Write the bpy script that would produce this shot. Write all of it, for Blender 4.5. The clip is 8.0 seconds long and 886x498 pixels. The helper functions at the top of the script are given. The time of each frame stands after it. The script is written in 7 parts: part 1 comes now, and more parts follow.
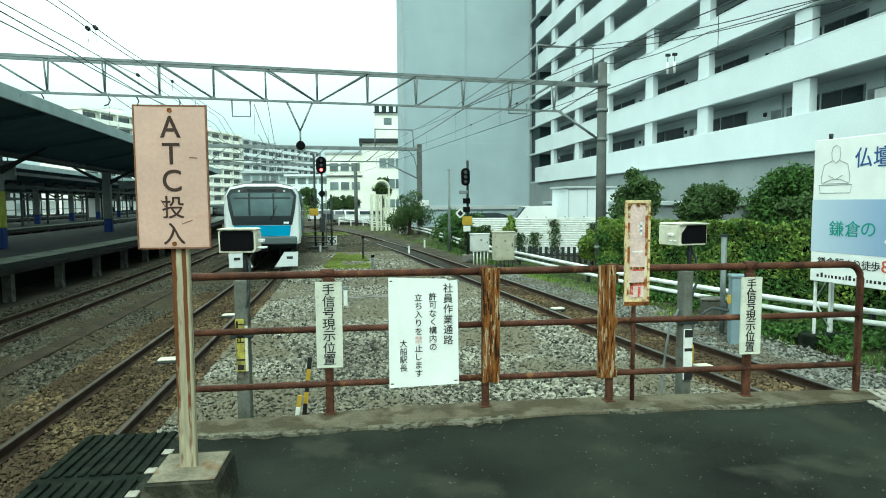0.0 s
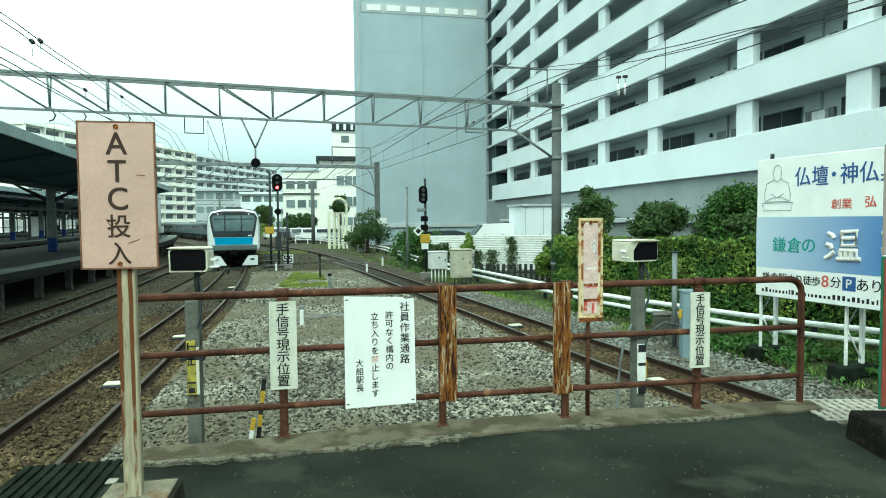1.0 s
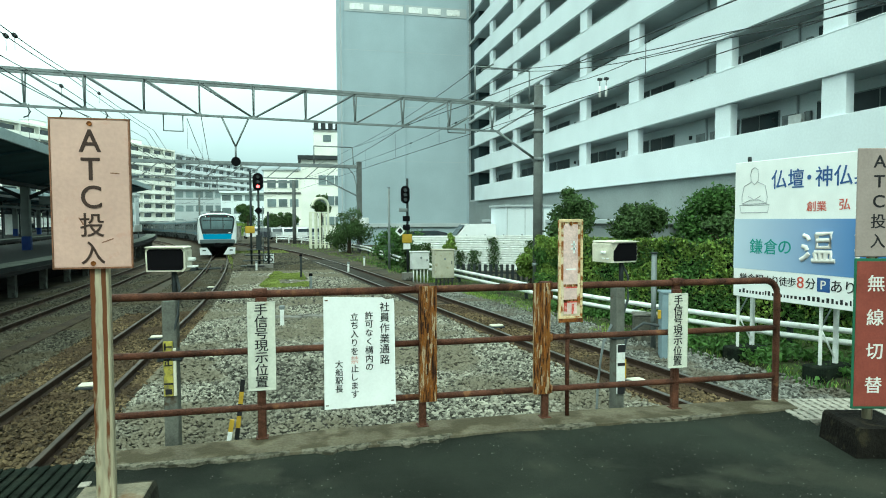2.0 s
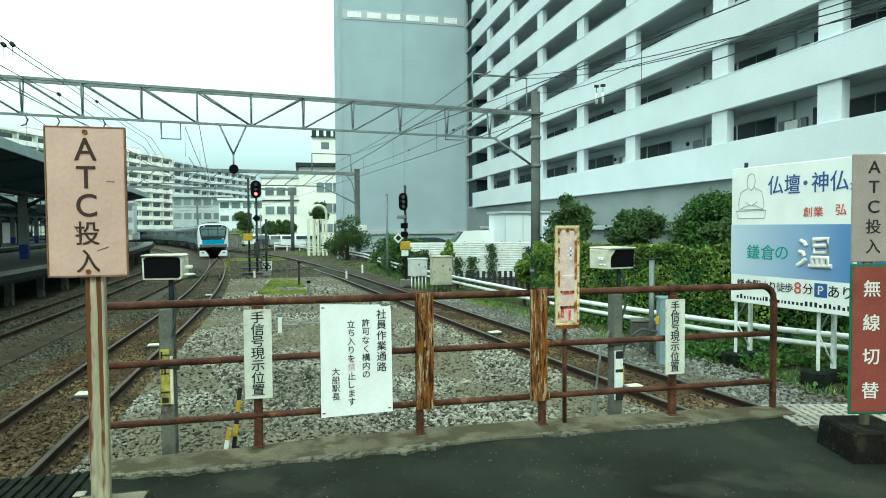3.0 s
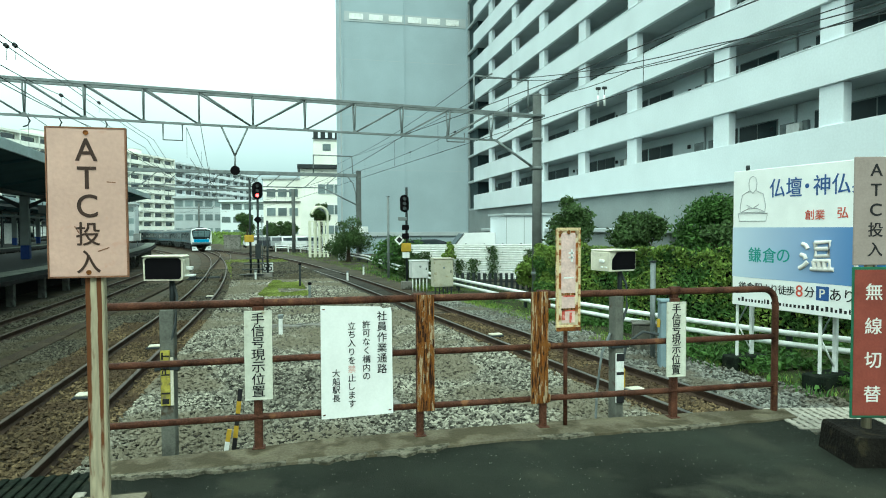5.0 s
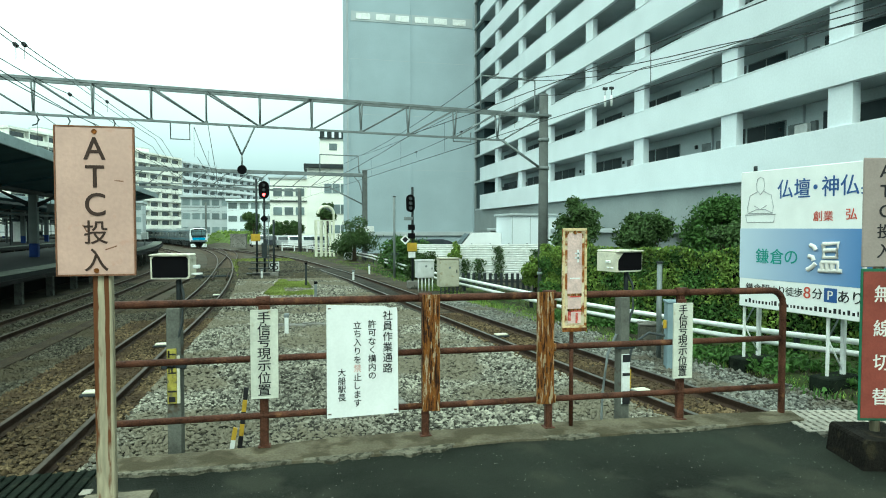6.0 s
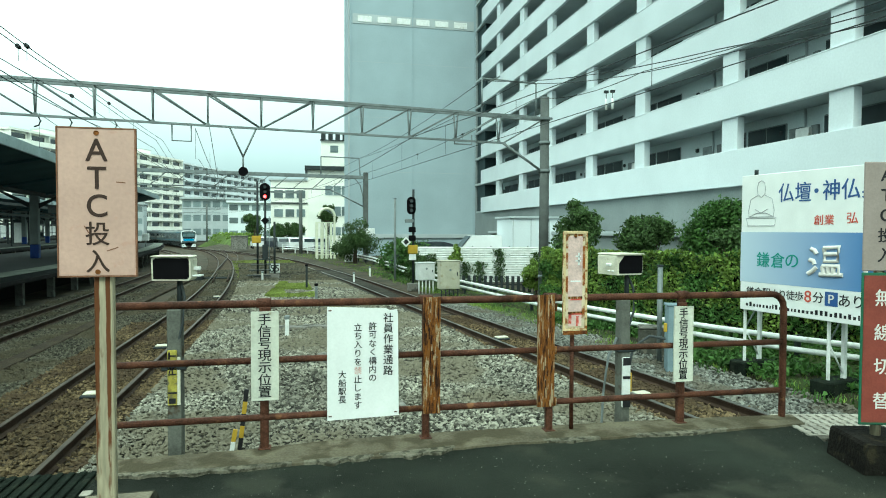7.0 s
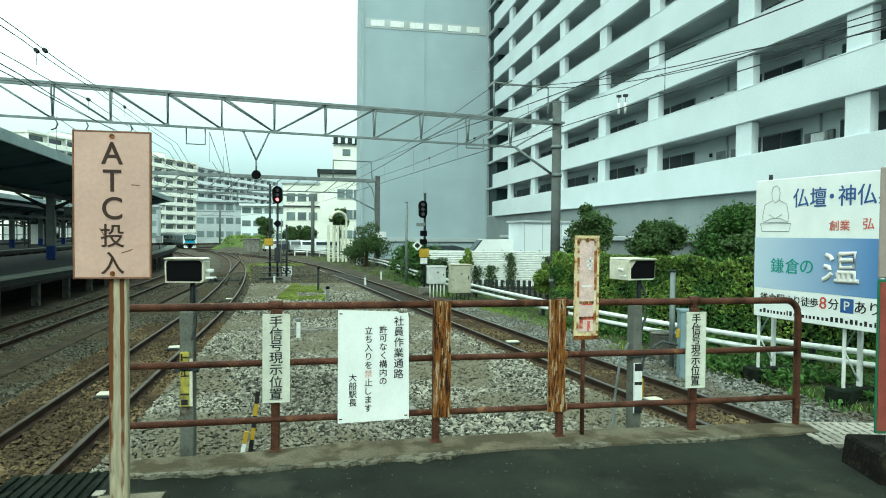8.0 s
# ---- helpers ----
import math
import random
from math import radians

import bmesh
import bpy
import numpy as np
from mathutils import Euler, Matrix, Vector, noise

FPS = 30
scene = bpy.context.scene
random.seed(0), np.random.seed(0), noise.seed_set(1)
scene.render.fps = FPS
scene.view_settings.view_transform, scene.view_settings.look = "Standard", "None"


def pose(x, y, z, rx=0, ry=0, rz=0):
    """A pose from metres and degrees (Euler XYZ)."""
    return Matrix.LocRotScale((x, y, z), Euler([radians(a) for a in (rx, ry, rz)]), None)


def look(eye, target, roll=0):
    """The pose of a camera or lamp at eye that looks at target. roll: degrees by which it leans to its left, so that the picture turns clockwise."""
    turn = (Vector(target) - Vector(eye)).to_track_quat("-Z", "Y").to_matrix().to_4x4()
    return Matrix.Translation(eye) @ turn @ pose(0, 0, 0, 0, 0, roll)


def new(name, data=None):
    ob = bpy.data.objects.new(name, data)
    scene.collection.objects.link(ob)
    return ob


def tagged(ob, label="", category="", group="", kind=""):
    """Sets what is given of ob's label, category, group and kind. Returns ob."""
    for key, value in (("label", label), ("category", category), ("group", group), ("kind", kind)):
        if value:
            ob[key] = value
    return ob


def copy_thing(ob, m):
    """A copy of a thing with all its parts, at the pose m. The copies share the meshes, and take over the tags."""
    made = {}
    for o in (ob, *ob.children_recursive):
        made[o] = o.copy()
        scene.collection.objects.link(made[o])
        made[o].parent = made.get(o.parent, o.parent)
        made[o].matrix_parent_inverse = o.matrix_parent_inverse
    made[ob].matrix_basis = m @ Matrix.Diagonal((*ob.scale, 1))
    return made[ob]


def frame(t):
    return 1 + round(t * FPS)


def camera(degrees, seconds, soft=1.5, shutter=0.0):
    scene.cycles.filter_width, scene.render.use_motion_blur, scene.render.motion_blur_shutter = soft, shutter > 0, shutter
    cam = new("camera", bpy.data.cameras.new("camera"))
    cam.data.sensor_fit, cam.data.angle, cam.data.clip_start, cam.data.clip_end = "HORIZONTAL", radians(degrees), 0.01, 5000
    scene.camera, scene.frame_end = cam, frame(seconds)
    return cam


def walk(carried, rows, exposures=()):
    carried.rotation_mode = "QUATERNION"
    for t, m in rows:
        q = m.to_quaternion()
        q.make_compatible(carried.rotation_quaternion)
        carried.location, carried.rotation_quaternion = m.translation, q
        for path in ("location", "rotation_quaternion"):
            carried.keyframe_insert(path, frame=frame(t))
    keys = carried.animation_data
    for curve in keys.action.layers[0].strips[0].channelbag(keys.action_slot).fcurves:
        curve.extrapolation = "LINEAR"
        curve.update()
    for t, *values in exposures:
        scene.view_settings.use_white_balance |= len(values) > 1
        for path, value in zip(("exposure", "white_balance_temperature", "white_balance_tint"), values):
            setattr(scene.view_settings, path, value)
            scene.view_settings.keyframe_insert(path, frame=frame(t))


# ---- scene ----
cam = camera(71.3, 8.0, soft=1.0)

PATH = [
    (0, (-0.001, -0.01, 1.6), (0.241, 1.969, 1.447), -0.4),
    (0.5, (0.009, -0.007, 1.6), (0.338, 1.961, 1.476), -0.0),
    (1, (0.015, -0.011, 1.602), (0.391, 1.951, 1.505), -0.5),
    (1.5, (0.023, -0.003, 1.603), (0.448, 1.948, 1.499), 0.0),
    (3, (0.042, -0.009, 1.605), (0.48, 1.941, 1.53), -0.4),
    (3.5, (0.049, -0.003, 1.603), (0.49, 1.945, 1.509), -0.5),
    (4, (0.049, -0.001, 1.605), (0.488, 1.948, 1.513), -0.6),
    (4.5, (0.046, -0.004, 1.604), (0.49, 1.945, 1.535), -0.4),
    (6, (0.044, -0.001, 1.603), (0.46, 1.954, 1.534), -0.0),
    (6.5, (0.042, -0.003, 1.605), (0.469, 1.95, 1.543), 0.2),
    (7, (0.042, -0.004, 1.603), (0.456, 1.952, 1.542), 0.2),
    (7.5, (0.043, -0.004, 1.605), (0.442, 1.955, 1.546), 0.5),
    (8, (0.043, -0.008, 1.604), (0.421, 1.955, 1.555), 0.5),
]
walk(cam, [(t, look(eye, target, roll)) for t, eye, target, roll in PATH], [(0, 0.93, 6150, -20), (1.5, 0.88, 6150, -20), (3, 0.85, 6150, -20), (8, 0.85, 6150, -20)])

# ---- sky, sun, exposure ----
world = bpy.data.worlds.new("overcast_sky")
scene.world = world
world.use_nodes = True
wn, wl = world.node_tree.nodes, world.node_tree.links
sky = wn.new("ShaderNodeTexSky")
sky.sky_type, sky.sun_disc = "NISHITA", False
sky.sun_elevation, sky.sun_rotation = radians(42), radians(-166)
sky.air_density, sky.dust_density = 1.0, 4.0
grey = wn.new("ShaderNodeHueSaturation")
grey.inputs["Saturation"].default_value = 0.5
cloud = wn.new("ShaderNodeTexNoise")
cloud.inputs["Scale"].default_value, cloud.inputs["Detail"].default_value = 2.2, 5
cloud_ramp = wn.new("ShaderNodeMapRange")
cloud_ramp.inputs["To Min"].default_value, cloud_ramp.inputs["To Max"].default_value = -0.22, 0.22
# an overcast dome: dimmer and bluer at the horizon, brightest overhead
place = wn.new("ShaderNodeTexCoord")
split = wn.new("ShaderNodeSeparateXYZ")
rise = wn.new("ShaderNodeMapRange")
rise.inputs["From Min"].default_value, rise.inputs["From Max"].default_value = 0.06, 0.42
lift = wn.new("ShaderNodeMath")
lift.use_clamp = True
veil = wn.new("ShaderNodeMix")
veil.data_type = "RGBA"
veil.inputs["Factor"].default_value = 0.75
veil.inputs["B"].default_value = (3.3, 4.1, 4.5, 1)
wl.new(place.outputs["Generated"], split.inputs[0])
wl.new(split.outputs[2], rise.inputs["Value"])
white = wn.new("ShaderNodeMix")
white.data_type = "RGBA"
white.inputs["B"].default_value = (11.0, 11.5, 11.8, 1)
wl.new(sky.outputs[0], grey.inputs["Color"])
wl.new(cloud.outputs[0], cloud_ramp.inputs["Value"])
wl.new(rise.outputs[0], lift.inputs[0])
wl.new(cloud_ramp.outputs[0], lift.inputs[1])
wl.new(lift.outputs[0], white.inputs["Factor"])
wl.new(grey.outputs[0], veil.inputs["A"])
wl.new(veil.outputs["Result"], white.inputs["A"])
wl.new(white.outputs["Result"], wn["Background"].inputs["Color"])
wn["Background"].inputs["Strength"].default_value = 0.11

sun = new("sun", bpy.data.lights.new("sun", "SUN"))
sun.data.energy, sun.data.angle, sun.data.color = 0.85, radians(24), (1, 0.97, 0.92)
sun.matrix_world = look((-16, -66, 62), (0, 0, 0))


# ---- materials ----
def material(name, colour, rough=0.7, metal=0.0, var=0.18, scale=3.0, bump=0.15, fine=60.0, spots=None, spot_at=0.6, spot_scale=7.0,
             random_amount=0.0, island=0.0, streak=False, spec=None):
    """A procedural surface: base colour varied at two scales, an optional second colour in blotches, fine relief."""
    m = bpy.data.materials.new(name)
    m.use_nodes = True
    n, l = m.node_tree.nodes, m.node_tree.links
    b = n["Principled BSDF"]
    b.inputs["Roughness"].default_value, b.inputs["Metallic"].default_value = rough, metal
    b.inputs["Specular IOR Level"].default_value = spec if spec is not None else (0.5 if rough < 0.55 else 0.18)
    co = n.new("ShaderNodeTexCoord")
    vec = co.outputs["Object"]
    if streak:
        mp = n.new("ShaderNodeMapping")
        mp.inputs["Scale"].default_value = (1, 1, 0.12)
        l.new(vec, mp.inputs["Vector"])
        vec = mp.outputs[0]

    def noise_at(s, detail):
        t = n.new("ShaderNodeTexNoise")
        t.inputs["Scale"].default_value, t.inputs["Detail"].default_value = s, detail
        l.new(vec, t.inputs["Vector"])
        return t.outputs[0]

    big, small = noise_at(scale, 4), noise_at(fine, 3)
    add = n.new("ShaderNodeMath")
    add.operation = "MULTIPLY_ADD"
    l.new(small, add.inputs[0])
    add.inputs[1].default_value = 0.6
    l.new(big, add.inputs[2])
    rng = n.new("ShaderNodeMapRange")
    rng.inputs["From Min"].default_value, rng.inputs["From Max"].default_value = 0.45, 1.15
    rng.inputs["To Min"].default_value, rng.inputs["To Max"].default_value = 1 - 2 * var, 1 + 2 * var
    l.new(add.outputs[0], rng.inputs["Value"])
    value = rng.outputs[0]
    for amount, node, out in ((random_amount, "ShaderNodeObjectInfo", "Random"), (island, "ShaderNodeNewGeometry", "Random Per Island")):
        if amount:
            info, r2, mul = n.new(node), n.new("ShaderNodeMapRange"), n.new("ShaderNodeMath")
            r2.inputs["To Min"].default_value, r2.inputs["To Max"].default_value = 1 - amount, 1 + amount
            mul.operation = "MULTIPLY"
            l.new(info.outputs[out], r2.inputs["Value"])
            l.new(r2.outputs[0], mul.inputs[0])
            l.new(value, mul.inputs[1])
            value = mul.outputs[0]
    tone = n.new("ShaderNodeVectorMath")
    tone.operation = "SCALE"
    tone.inputs[0].default_value = colour[:3]
    l.new(value, tone.inputs["Scale"])
    out = tone.outputs[0]
    if spots:
        sp = noise_at(spot_scale, 6)
        edge = n.new("ShaderNodeMapRange")
        edge.inputs["From Min"].default_value, edge.inputs["From Max"].default_value = spot_at - 0.05, spot_at + 0.05
        l.new(sp, edge.inputs["Value"])
        mix = n.new("ShaderNodeMix")
        mix.data_type = "RGBA"
        l.new(edge.outputs[0], mix.inputs["Factor"])
        l.new(out, mix.inputs["A"])
        mix.inputs["B"].default_value = (*spots[:3], 1)
        out = mix.outputs["Result"]
    l.new(out, b.inputs["Base Color"])
    if bump:
        bp = n.new("ShaderNodeBump")
        bp.inputs["Strength"].default_value, bp.inputs["Distance"].default_value = bump, 0.02
        l.new(small, bp.inputs["Height"])
        l.new(bp.outputs[0], b.inputs["Normal"])
    return m


def glow(name, colour, strength):
    m = bpy.data.materials.new(name)
    m.use_nodes = True
    b = m.node_tree.nodes["Principled BSDF"]
    b.inputs["Base Color"].default_value = (*colour, 1)
    b.inputs["Emission Color"].default_value = (*colour, 1)
    b.inputs["Emission Strength"].default_value = strength
    return m


def dark_glass(name, colour=(0.02, 0.03, 0.035), rough=0.06):
    return material(name, colour, rough, 0, 0.1, 1, 0, spec=0.8)


ASPHALT = material("asphalt", (0.0265, 0.0318, 0.0235), 0.9, 0, 0.45, 1.1, 1.3, 110, (0.048, 0.052, 0.038), 0.6, 1.7, spec=0.12)
CONCRETE = material("weathered_concrete", (0.19, 0.185, 0.165), 0.9, 0, 0.25, 2, 0.5, 60, (0.07, 0.07, 0.055), 0.58, 5)
CONCRETE_DARK = material("mossy_concrete", (0.075, 0.075, 0.062), 0.92, 0, 0.3, 5, 0.6, 50, (0.16, 0.15, 0.12), 0.6, 9)
STAINED = material("stained_pale_concrete", (0.2, 0.18, 0.13), 0.9, 0, 0.25, 6, 0.4, 60, (0.15, 0.09, 0.045), 0.55, 5)
BLOCK_MOSS = material("moss_blackened_concrete", (0.03, 0.03, 0.02), 0.95, 0, 0.35, 6, 0.6, 50, (0.1, 0.09, 0.065), 0.62, 7)
BLOCK_BLACK = material("blackened_concrete", (0.011, 0.01, 0.008), 0.95, 0, 0.35, 6, 0.6, 50, (0.03, 0.026, 0.016), 0.62, 9, spec=0.1)
RIM_CREAM = material("rust_bitten_cream", (0.6, 0.48, 0.27), 0.75, 0, 0.15, 9, 0.3, 60, (0.24, 0.09, 0.02), 0.585, 22)
RUST_ORANGE = material("orange_rust", (0.2, 0.07, 0.016), 0.88, 0, 0.4, 12, 0.8, 60, (0.09, 0.03, 0.012), 0.55, 16, spec=0.2)
POST_GREY = material("dull_grey_post", (0.125, 0.13, 0.112), 0.75, 0.1, 0.25, 4, 0.2, 50, (0.07, 0.05, 0.03), 0.62, 6)
# paving colour lowered to hold the canopy's shade
PLATFORM_TOP = material("canopy_shaded_paving", (0.013, 0.017, 0.0165), 0.9, 0, 0.15, 0.8, 0.2, 40)
# near-black that paints in the shade below platform edges and behind the ivy
SHADE_BLACK = material("painted_shade_black", (0.012, 0.012, 0.012), 0.9, 0, 0.2, 2, 0.2, 30, spec=0.1)
RUBBER_PLATE = material("ribbed_dark_plate", (0.009, 0.013, 0.009), 0.9, 0, 0.45, 5, 0.3, 40, (0.018, 0.022, 0.015), 0.6, 8, spec=0.08)
GRATING = material("pale_grating", (0.34, 0.32, 0.27), 0.8, 0, 0.2, 6, 0.3, 50)
# ground darkened so that gaps between the loose stones read as shaded
GRAVEL = material("gap_shaded_ground", (0.055, 0.05, 0.036), 0.95, 0, 0.45, 0.7, 1.0, 22, (0.07, 0.058, 0.04), 0.56, 0.5)
STONE = material("ballast_stone", (0.205, 0.2, 0.162), 0.9, 0, 0.25, 0.5, 0.4, 30, (0.17, 0.156, 0.114), 0.52, 0.45, island=0.88)
STONE_GREY = material("blue_grey_stone", (0.145, 0.148, 0.13), 0.9, 0, 0.25, 0.5, 0.4, 30, (0.12, 0.11, 0.085), 0.56, 0.9, island=0.75)
STONE_OLIVE = material("grey_olive_stone", (0.08, 0.076, 0.056), 0.93, 0, 0.3, 0.6, 0.4, 30, (0.075, 0.065, 0.042), 0.55, 0.6, island=0.75)
STONE_BROWN = material("rusty_ballast_stone", (0.105, 0.078, 0.043), 0.93, 0, 0.3, 0.6, 0.4, 30, (0.07, 0.05, 0.03), 0.52, 0.8, island=0.75)
# soil colour lowered for the shade below the billboard
GRASS_SOIL = material("shade_darkened_weedy_soil", (0.032, 0.031, 0.016), 0.95, 0, 0.4, 0.8, 0.8, 18, (0.035, 0.05, 0.014), 0.5, 0.7)
RAIL_SIDE = material("rusty_rail", (0.042, 0.027, 0.018), 0.8, 0.2, 0.3, 3, 0.3, 60)
RAIL_TOP = material("polished_rail_head", (0.2, 0.19, 0.175), 0.42, 0.85, 0.2, 3, 0.05, 60)
RAIL_WORN = material("dull_rail_head", (0.07, 0.055, 0.042), 0.55, 0.5, 0.25, 3, 0.1, 60)
SLEEPER = material("sleeper", (0.08, 0.062, 0.042), 0.92, 0, 0.35, 4, 0.5, 40, random_amount=0.3)
RUST_PIPE = material("rusty_red_pipe", (0.078, 0.032, 0.019), 0.62, 0.15, 0.45, 7, 0.5, 80, (0.19, 0.09, 0.042), 0.65, 11)
RUST_HEAVY = material("flaking_rusted_steel", (0.13, 0.05, 0.014), 0.88, 0.1, 0.5, 9, 0.9, 60)


def rust_streaks(m):
    """Long ragged streaks of black rust, orange rust and old cream paint."""
    n, l = m.node_tree.nodes, m.node_tree.links
    co, mp, tex, ramp = n.new("ShaderNodeTexCoord"), n.new("ShaderNodeMapping"), n.new("ShaderNodeTexNoise"), n.new("ShaderNodeValToRGB")
    mp.inputs["Scale"].default_value = (1, 1, 0.11)
    tex.inputs["Scale"].default_value, tex.inputs["Detail"].default_value, tex.inputs["Roughness"].default_value = 46, 8, 0.7
    tex.inputs["Distortion"].default_value = 0.4
    steps = ((0.37, (0.02, 0.011, 0.006)), (0.44, (0.11, 0.04, 0.013)), (0.51, (0.26, 0.105, 0.022)), (0.55, (0.16, 0.065, 0.018)), (0.59, (0.46, 0.38, 0.25)), (0.7, (0.34, 0.19, 0.07)))
    while len(ramp.color_ramp.elements) < len(steps):
        ramp.color_ramp.elements.new(0.5)
    for e, (at, colour) in zip(ramp.color_ramp.elements, steps):
        e.position, e.color = at, (*colour, 1)
    l.new(co.outputs["Object"], mp.inputs["Vector"])
    l.new(mp.outputs[0], tex.inputs["Vector"])
    l.new(tex.outputs[0], ramp.inputs[0])
    l.new(ramp.outputs[0], n["Principled BSDF"].inputs["Base Color"])
    bump = [q for q in n if q.type == "BUMP"][0]
    l.new(tex.outputs[0], bump.inputs["Height"])


rust_streaks(RUST_HEAVY)
WHITE_PLATE = material("white_sign_enamel", (0.78, 0.8, 0.78), 0.5, 0, 0.04, 4, 0.05, 60)
CREAM_PLATE = material("aged_white_sign", (0.6, 0.61, 0.52), 0.55, 0, 0.1, 6, 0.1, 60, (0.4, 0.36, 0.24), 0.7, 14)
PINK_PLATE = material("faded_pink_enamel", (0.53, 0.345, 0.28), 0.5, 0, 0.07, 4, 0.08, 50, (0.5, 0.29, 0.22), 0.68, 12)
PINK_EDGE = material("rusty_sign_edge", (0.2, 0.1, 0.06), 0.8, 0, 0.3, 12, 0.3, 60)
PALE_RUST = material("rust_eaten_cream_paint", (0.6, 0.52, 0.36), 0.7, 0, 0.12, 8, 0.4, 60, (0.26, 0.085, 0.02), 0.51, 13)
FADED_RED = material("faded_red_paint", (0.48, 0.08, 0.06), 0.7, 0, 0.25, 10, 0.2, 60, (0.6, 0.45, 0.4), 0.6, 20)
FADED_PINK = material("washed_out_pink_paint", (0.62, 0.46, 0.42), 0.7, 0, 0.15, 10, 0.2, 60)
INK = material("black_lettering", (0.018, 0.018, 0.02), 0.6, 0, 0.1, 5, 0)
BROWN_INK = material("dark_brown_lettering", (0.045, 0.026, 0.02), 0.6, 0, 0.2, 8, 0)
RED_INK = material("faded_red_lettering", (0.62, 0.42, 0.38), 0.6, 0, 0.15, 8, 0)
GREY_PLATE = material("grey_sign_plate", (0.3, 0.25, 0.225), 0.6, 0, 0.08, 6, 0.1, 60)
RED_PLATE = material("dull_red_sign_plate", (0.21, 0.052, 0.038), 0.6, 0, 0.12, 6, 0.1, 60)
GREEN_EDGE = material("green_sign_border", (0.03, 0.12, 0.065), 0.6, 0, 0.1, 6, 0)
PALE_INK = material("white_lettering", (0.68, 0.66, 0.62), 0.6, 0, 0.08, 8, 0)
POST_PALE = material("peeling_cream_post", (0.36, 0.32, 0.22), 0.7, 0, 0.3, 6, 0.3, 60, (0.2, 0.1, 0.045), 0.6, 8, streak=True)


def rust_bands(m):
    """Rust creeping in ragged bands along a post's edge and seam, thinning out downwards."""
    n, l = m.node_tree.nodes, m.node_tree.links
    b = n["Principled BSDF"]
    paint = b.inputs["Base Color"].links[0].from_socket
    co, sep, across, ramp, up = n.new("ShaderNodeTexCoord"), n.new("ShaderNodeSeparateXYZ"), n.new("ShaderNodeMapRange"), n.new("ShaderNodeValToRGB"), n.new("ShaderNodeMapRange")
    mp, tex, mul, add, edge, mix = n.new("ShaderNodeMapping"), n.new("ShaderNodeTexNoise"), n.new("ShaderNodeMath"), n.new("ShaderNodeMath"), n.new("ShaderNodeMapRange"), n.new("ShaderNodeMix")
    across.inputs["From Min"].default_value, across.inputs["From Max"].default_value = -0.05, 0.036
    up.inputs["From Min"].default_value, up.inputs["From Max"].default_value = 0.35, 1.3
    up.inputs["To Min"].default_value = 0.3
    steps = ((0.0, 1.0), (0.18, 0.9), (0.32, 0.1), (0.58, 0.05), (0.68, 0.95), (0.82, 0.85), (0.88, 0.05))
    while len(ramp.color_ramp.elements) < len(steps):
        ramp.color_ramp.elements.new(0.5)
    for e, (at, v) in zip(ramp.color_ramp.elements, steps):
        e.position, e.color = at, (v, v, v, 1)
    mp.inputs["Scale"].default_value = (1, 1, 0.16)
    tex.inputs["Scale"].default_value, tex.inputs["Detail"].default_value = 60, 6
    mul.operation, add.operation = "MULTIPLY", "ADD"
    edge.inputs["From Min"].default_value, edge.inputs["From Max"].default_value = 0.72, 0.98
    mix.data_type = "RGBA"
    mix.inputs["B"].default_value = (0.12, 0.045, 0.017, 1)
    l.new(co.outputs["Object"], sep.inputs[0])
    l.new(sep.outputs[0], across.inputs["Value"])
    l.new(across.outputs[0], ramp.inputs[0])
    l.new(sep.outputs[2], up.inputs["Value"])
    l.new(ramp.outputs[0], mul.inputs[0])
    l.new(up.outputs[0], mul.inputs[1])
    l.new(co.outputs["Object"], mp.inputs["Vector"])
    l.new(mp.outputs[0], tex.inputs["Vector"])
    l.new(mul.outputs[0], add.inputs[0])
    l.new(tex.outputs[0], add.inputs[1])
    l.new(add.outputs[0], edge.inputs["Value"])
    l.new(edge.outputs[0], mix.inputs["Factor"])
    l.new(paint, mix.inputs["A"])
    l.new(mix.outputs["Result"], b.inputs["Base Color"])


rust_bands(POST_PALE)
STEEL_GREY = material("galvanised_grey_steel", (0.19, 0.215, 0.215), 0.6, 0.3, 0.18, 3, 0.15, 50)
STEEL_DARK = material("dark_steel", (0.035, 0.042, 0.044), 0.6, 0.3, 0.2, 3, 0.15, 50)
POLE = material("concrete_pole", (0.115, 0.125, 0.12), 0.85, 0, 0.2, 2, 0.2, 40)
BLACK = material("matt_black", (0.004, 0.004, 0.005), 0.7, 0, 0.1, 5, 0, spec=0.06)
HOOD = material("cream_painted_hood", (0.62, 0.6, 0.48), 0.5, 0, 0.12, 6, 0.1, 60, (0.4, 0.36, 0.25), 0.66, 10)
YELLOW_DULL = material("faded_yellow_paint", (0.34, 0.3, 0.06), 0.7, 0, 0.25, 12, 0.1, 50, (0.16, 0.14, 0.07), 0.58, 18)
YELLOW = material("yellow_paint", (0.42, 0.28, 0.035), 0.6, 0, 0.15, 6, 0.1, 50)
WHITE_PAINT = material("white_painted_steel", (0.72, 0.74, 0.72), 0.5, 0, 0.1, 4, 0.1, 50, (0.5, 0.5, 0.45), 0.68, 5)
BOX_CREAM = material("cream_relay_box", (0.42, 0.41, 0.32), 0.6, 0, 0.12, 3, 0.1, 40, (0.3, 0.27, 0.18), 0.64, 4)
BOX_WHITE = material("white_relay_box", (0.58, 0.6, 0.58), 0.6, 0, 0.1, 3, 0.1, 40)
BLUE_GREY = material("blue_grey_cabinet", (0.2, 0.27, 0.3), 0.6, 0.1, 0.1, 3, 0.1, 40)
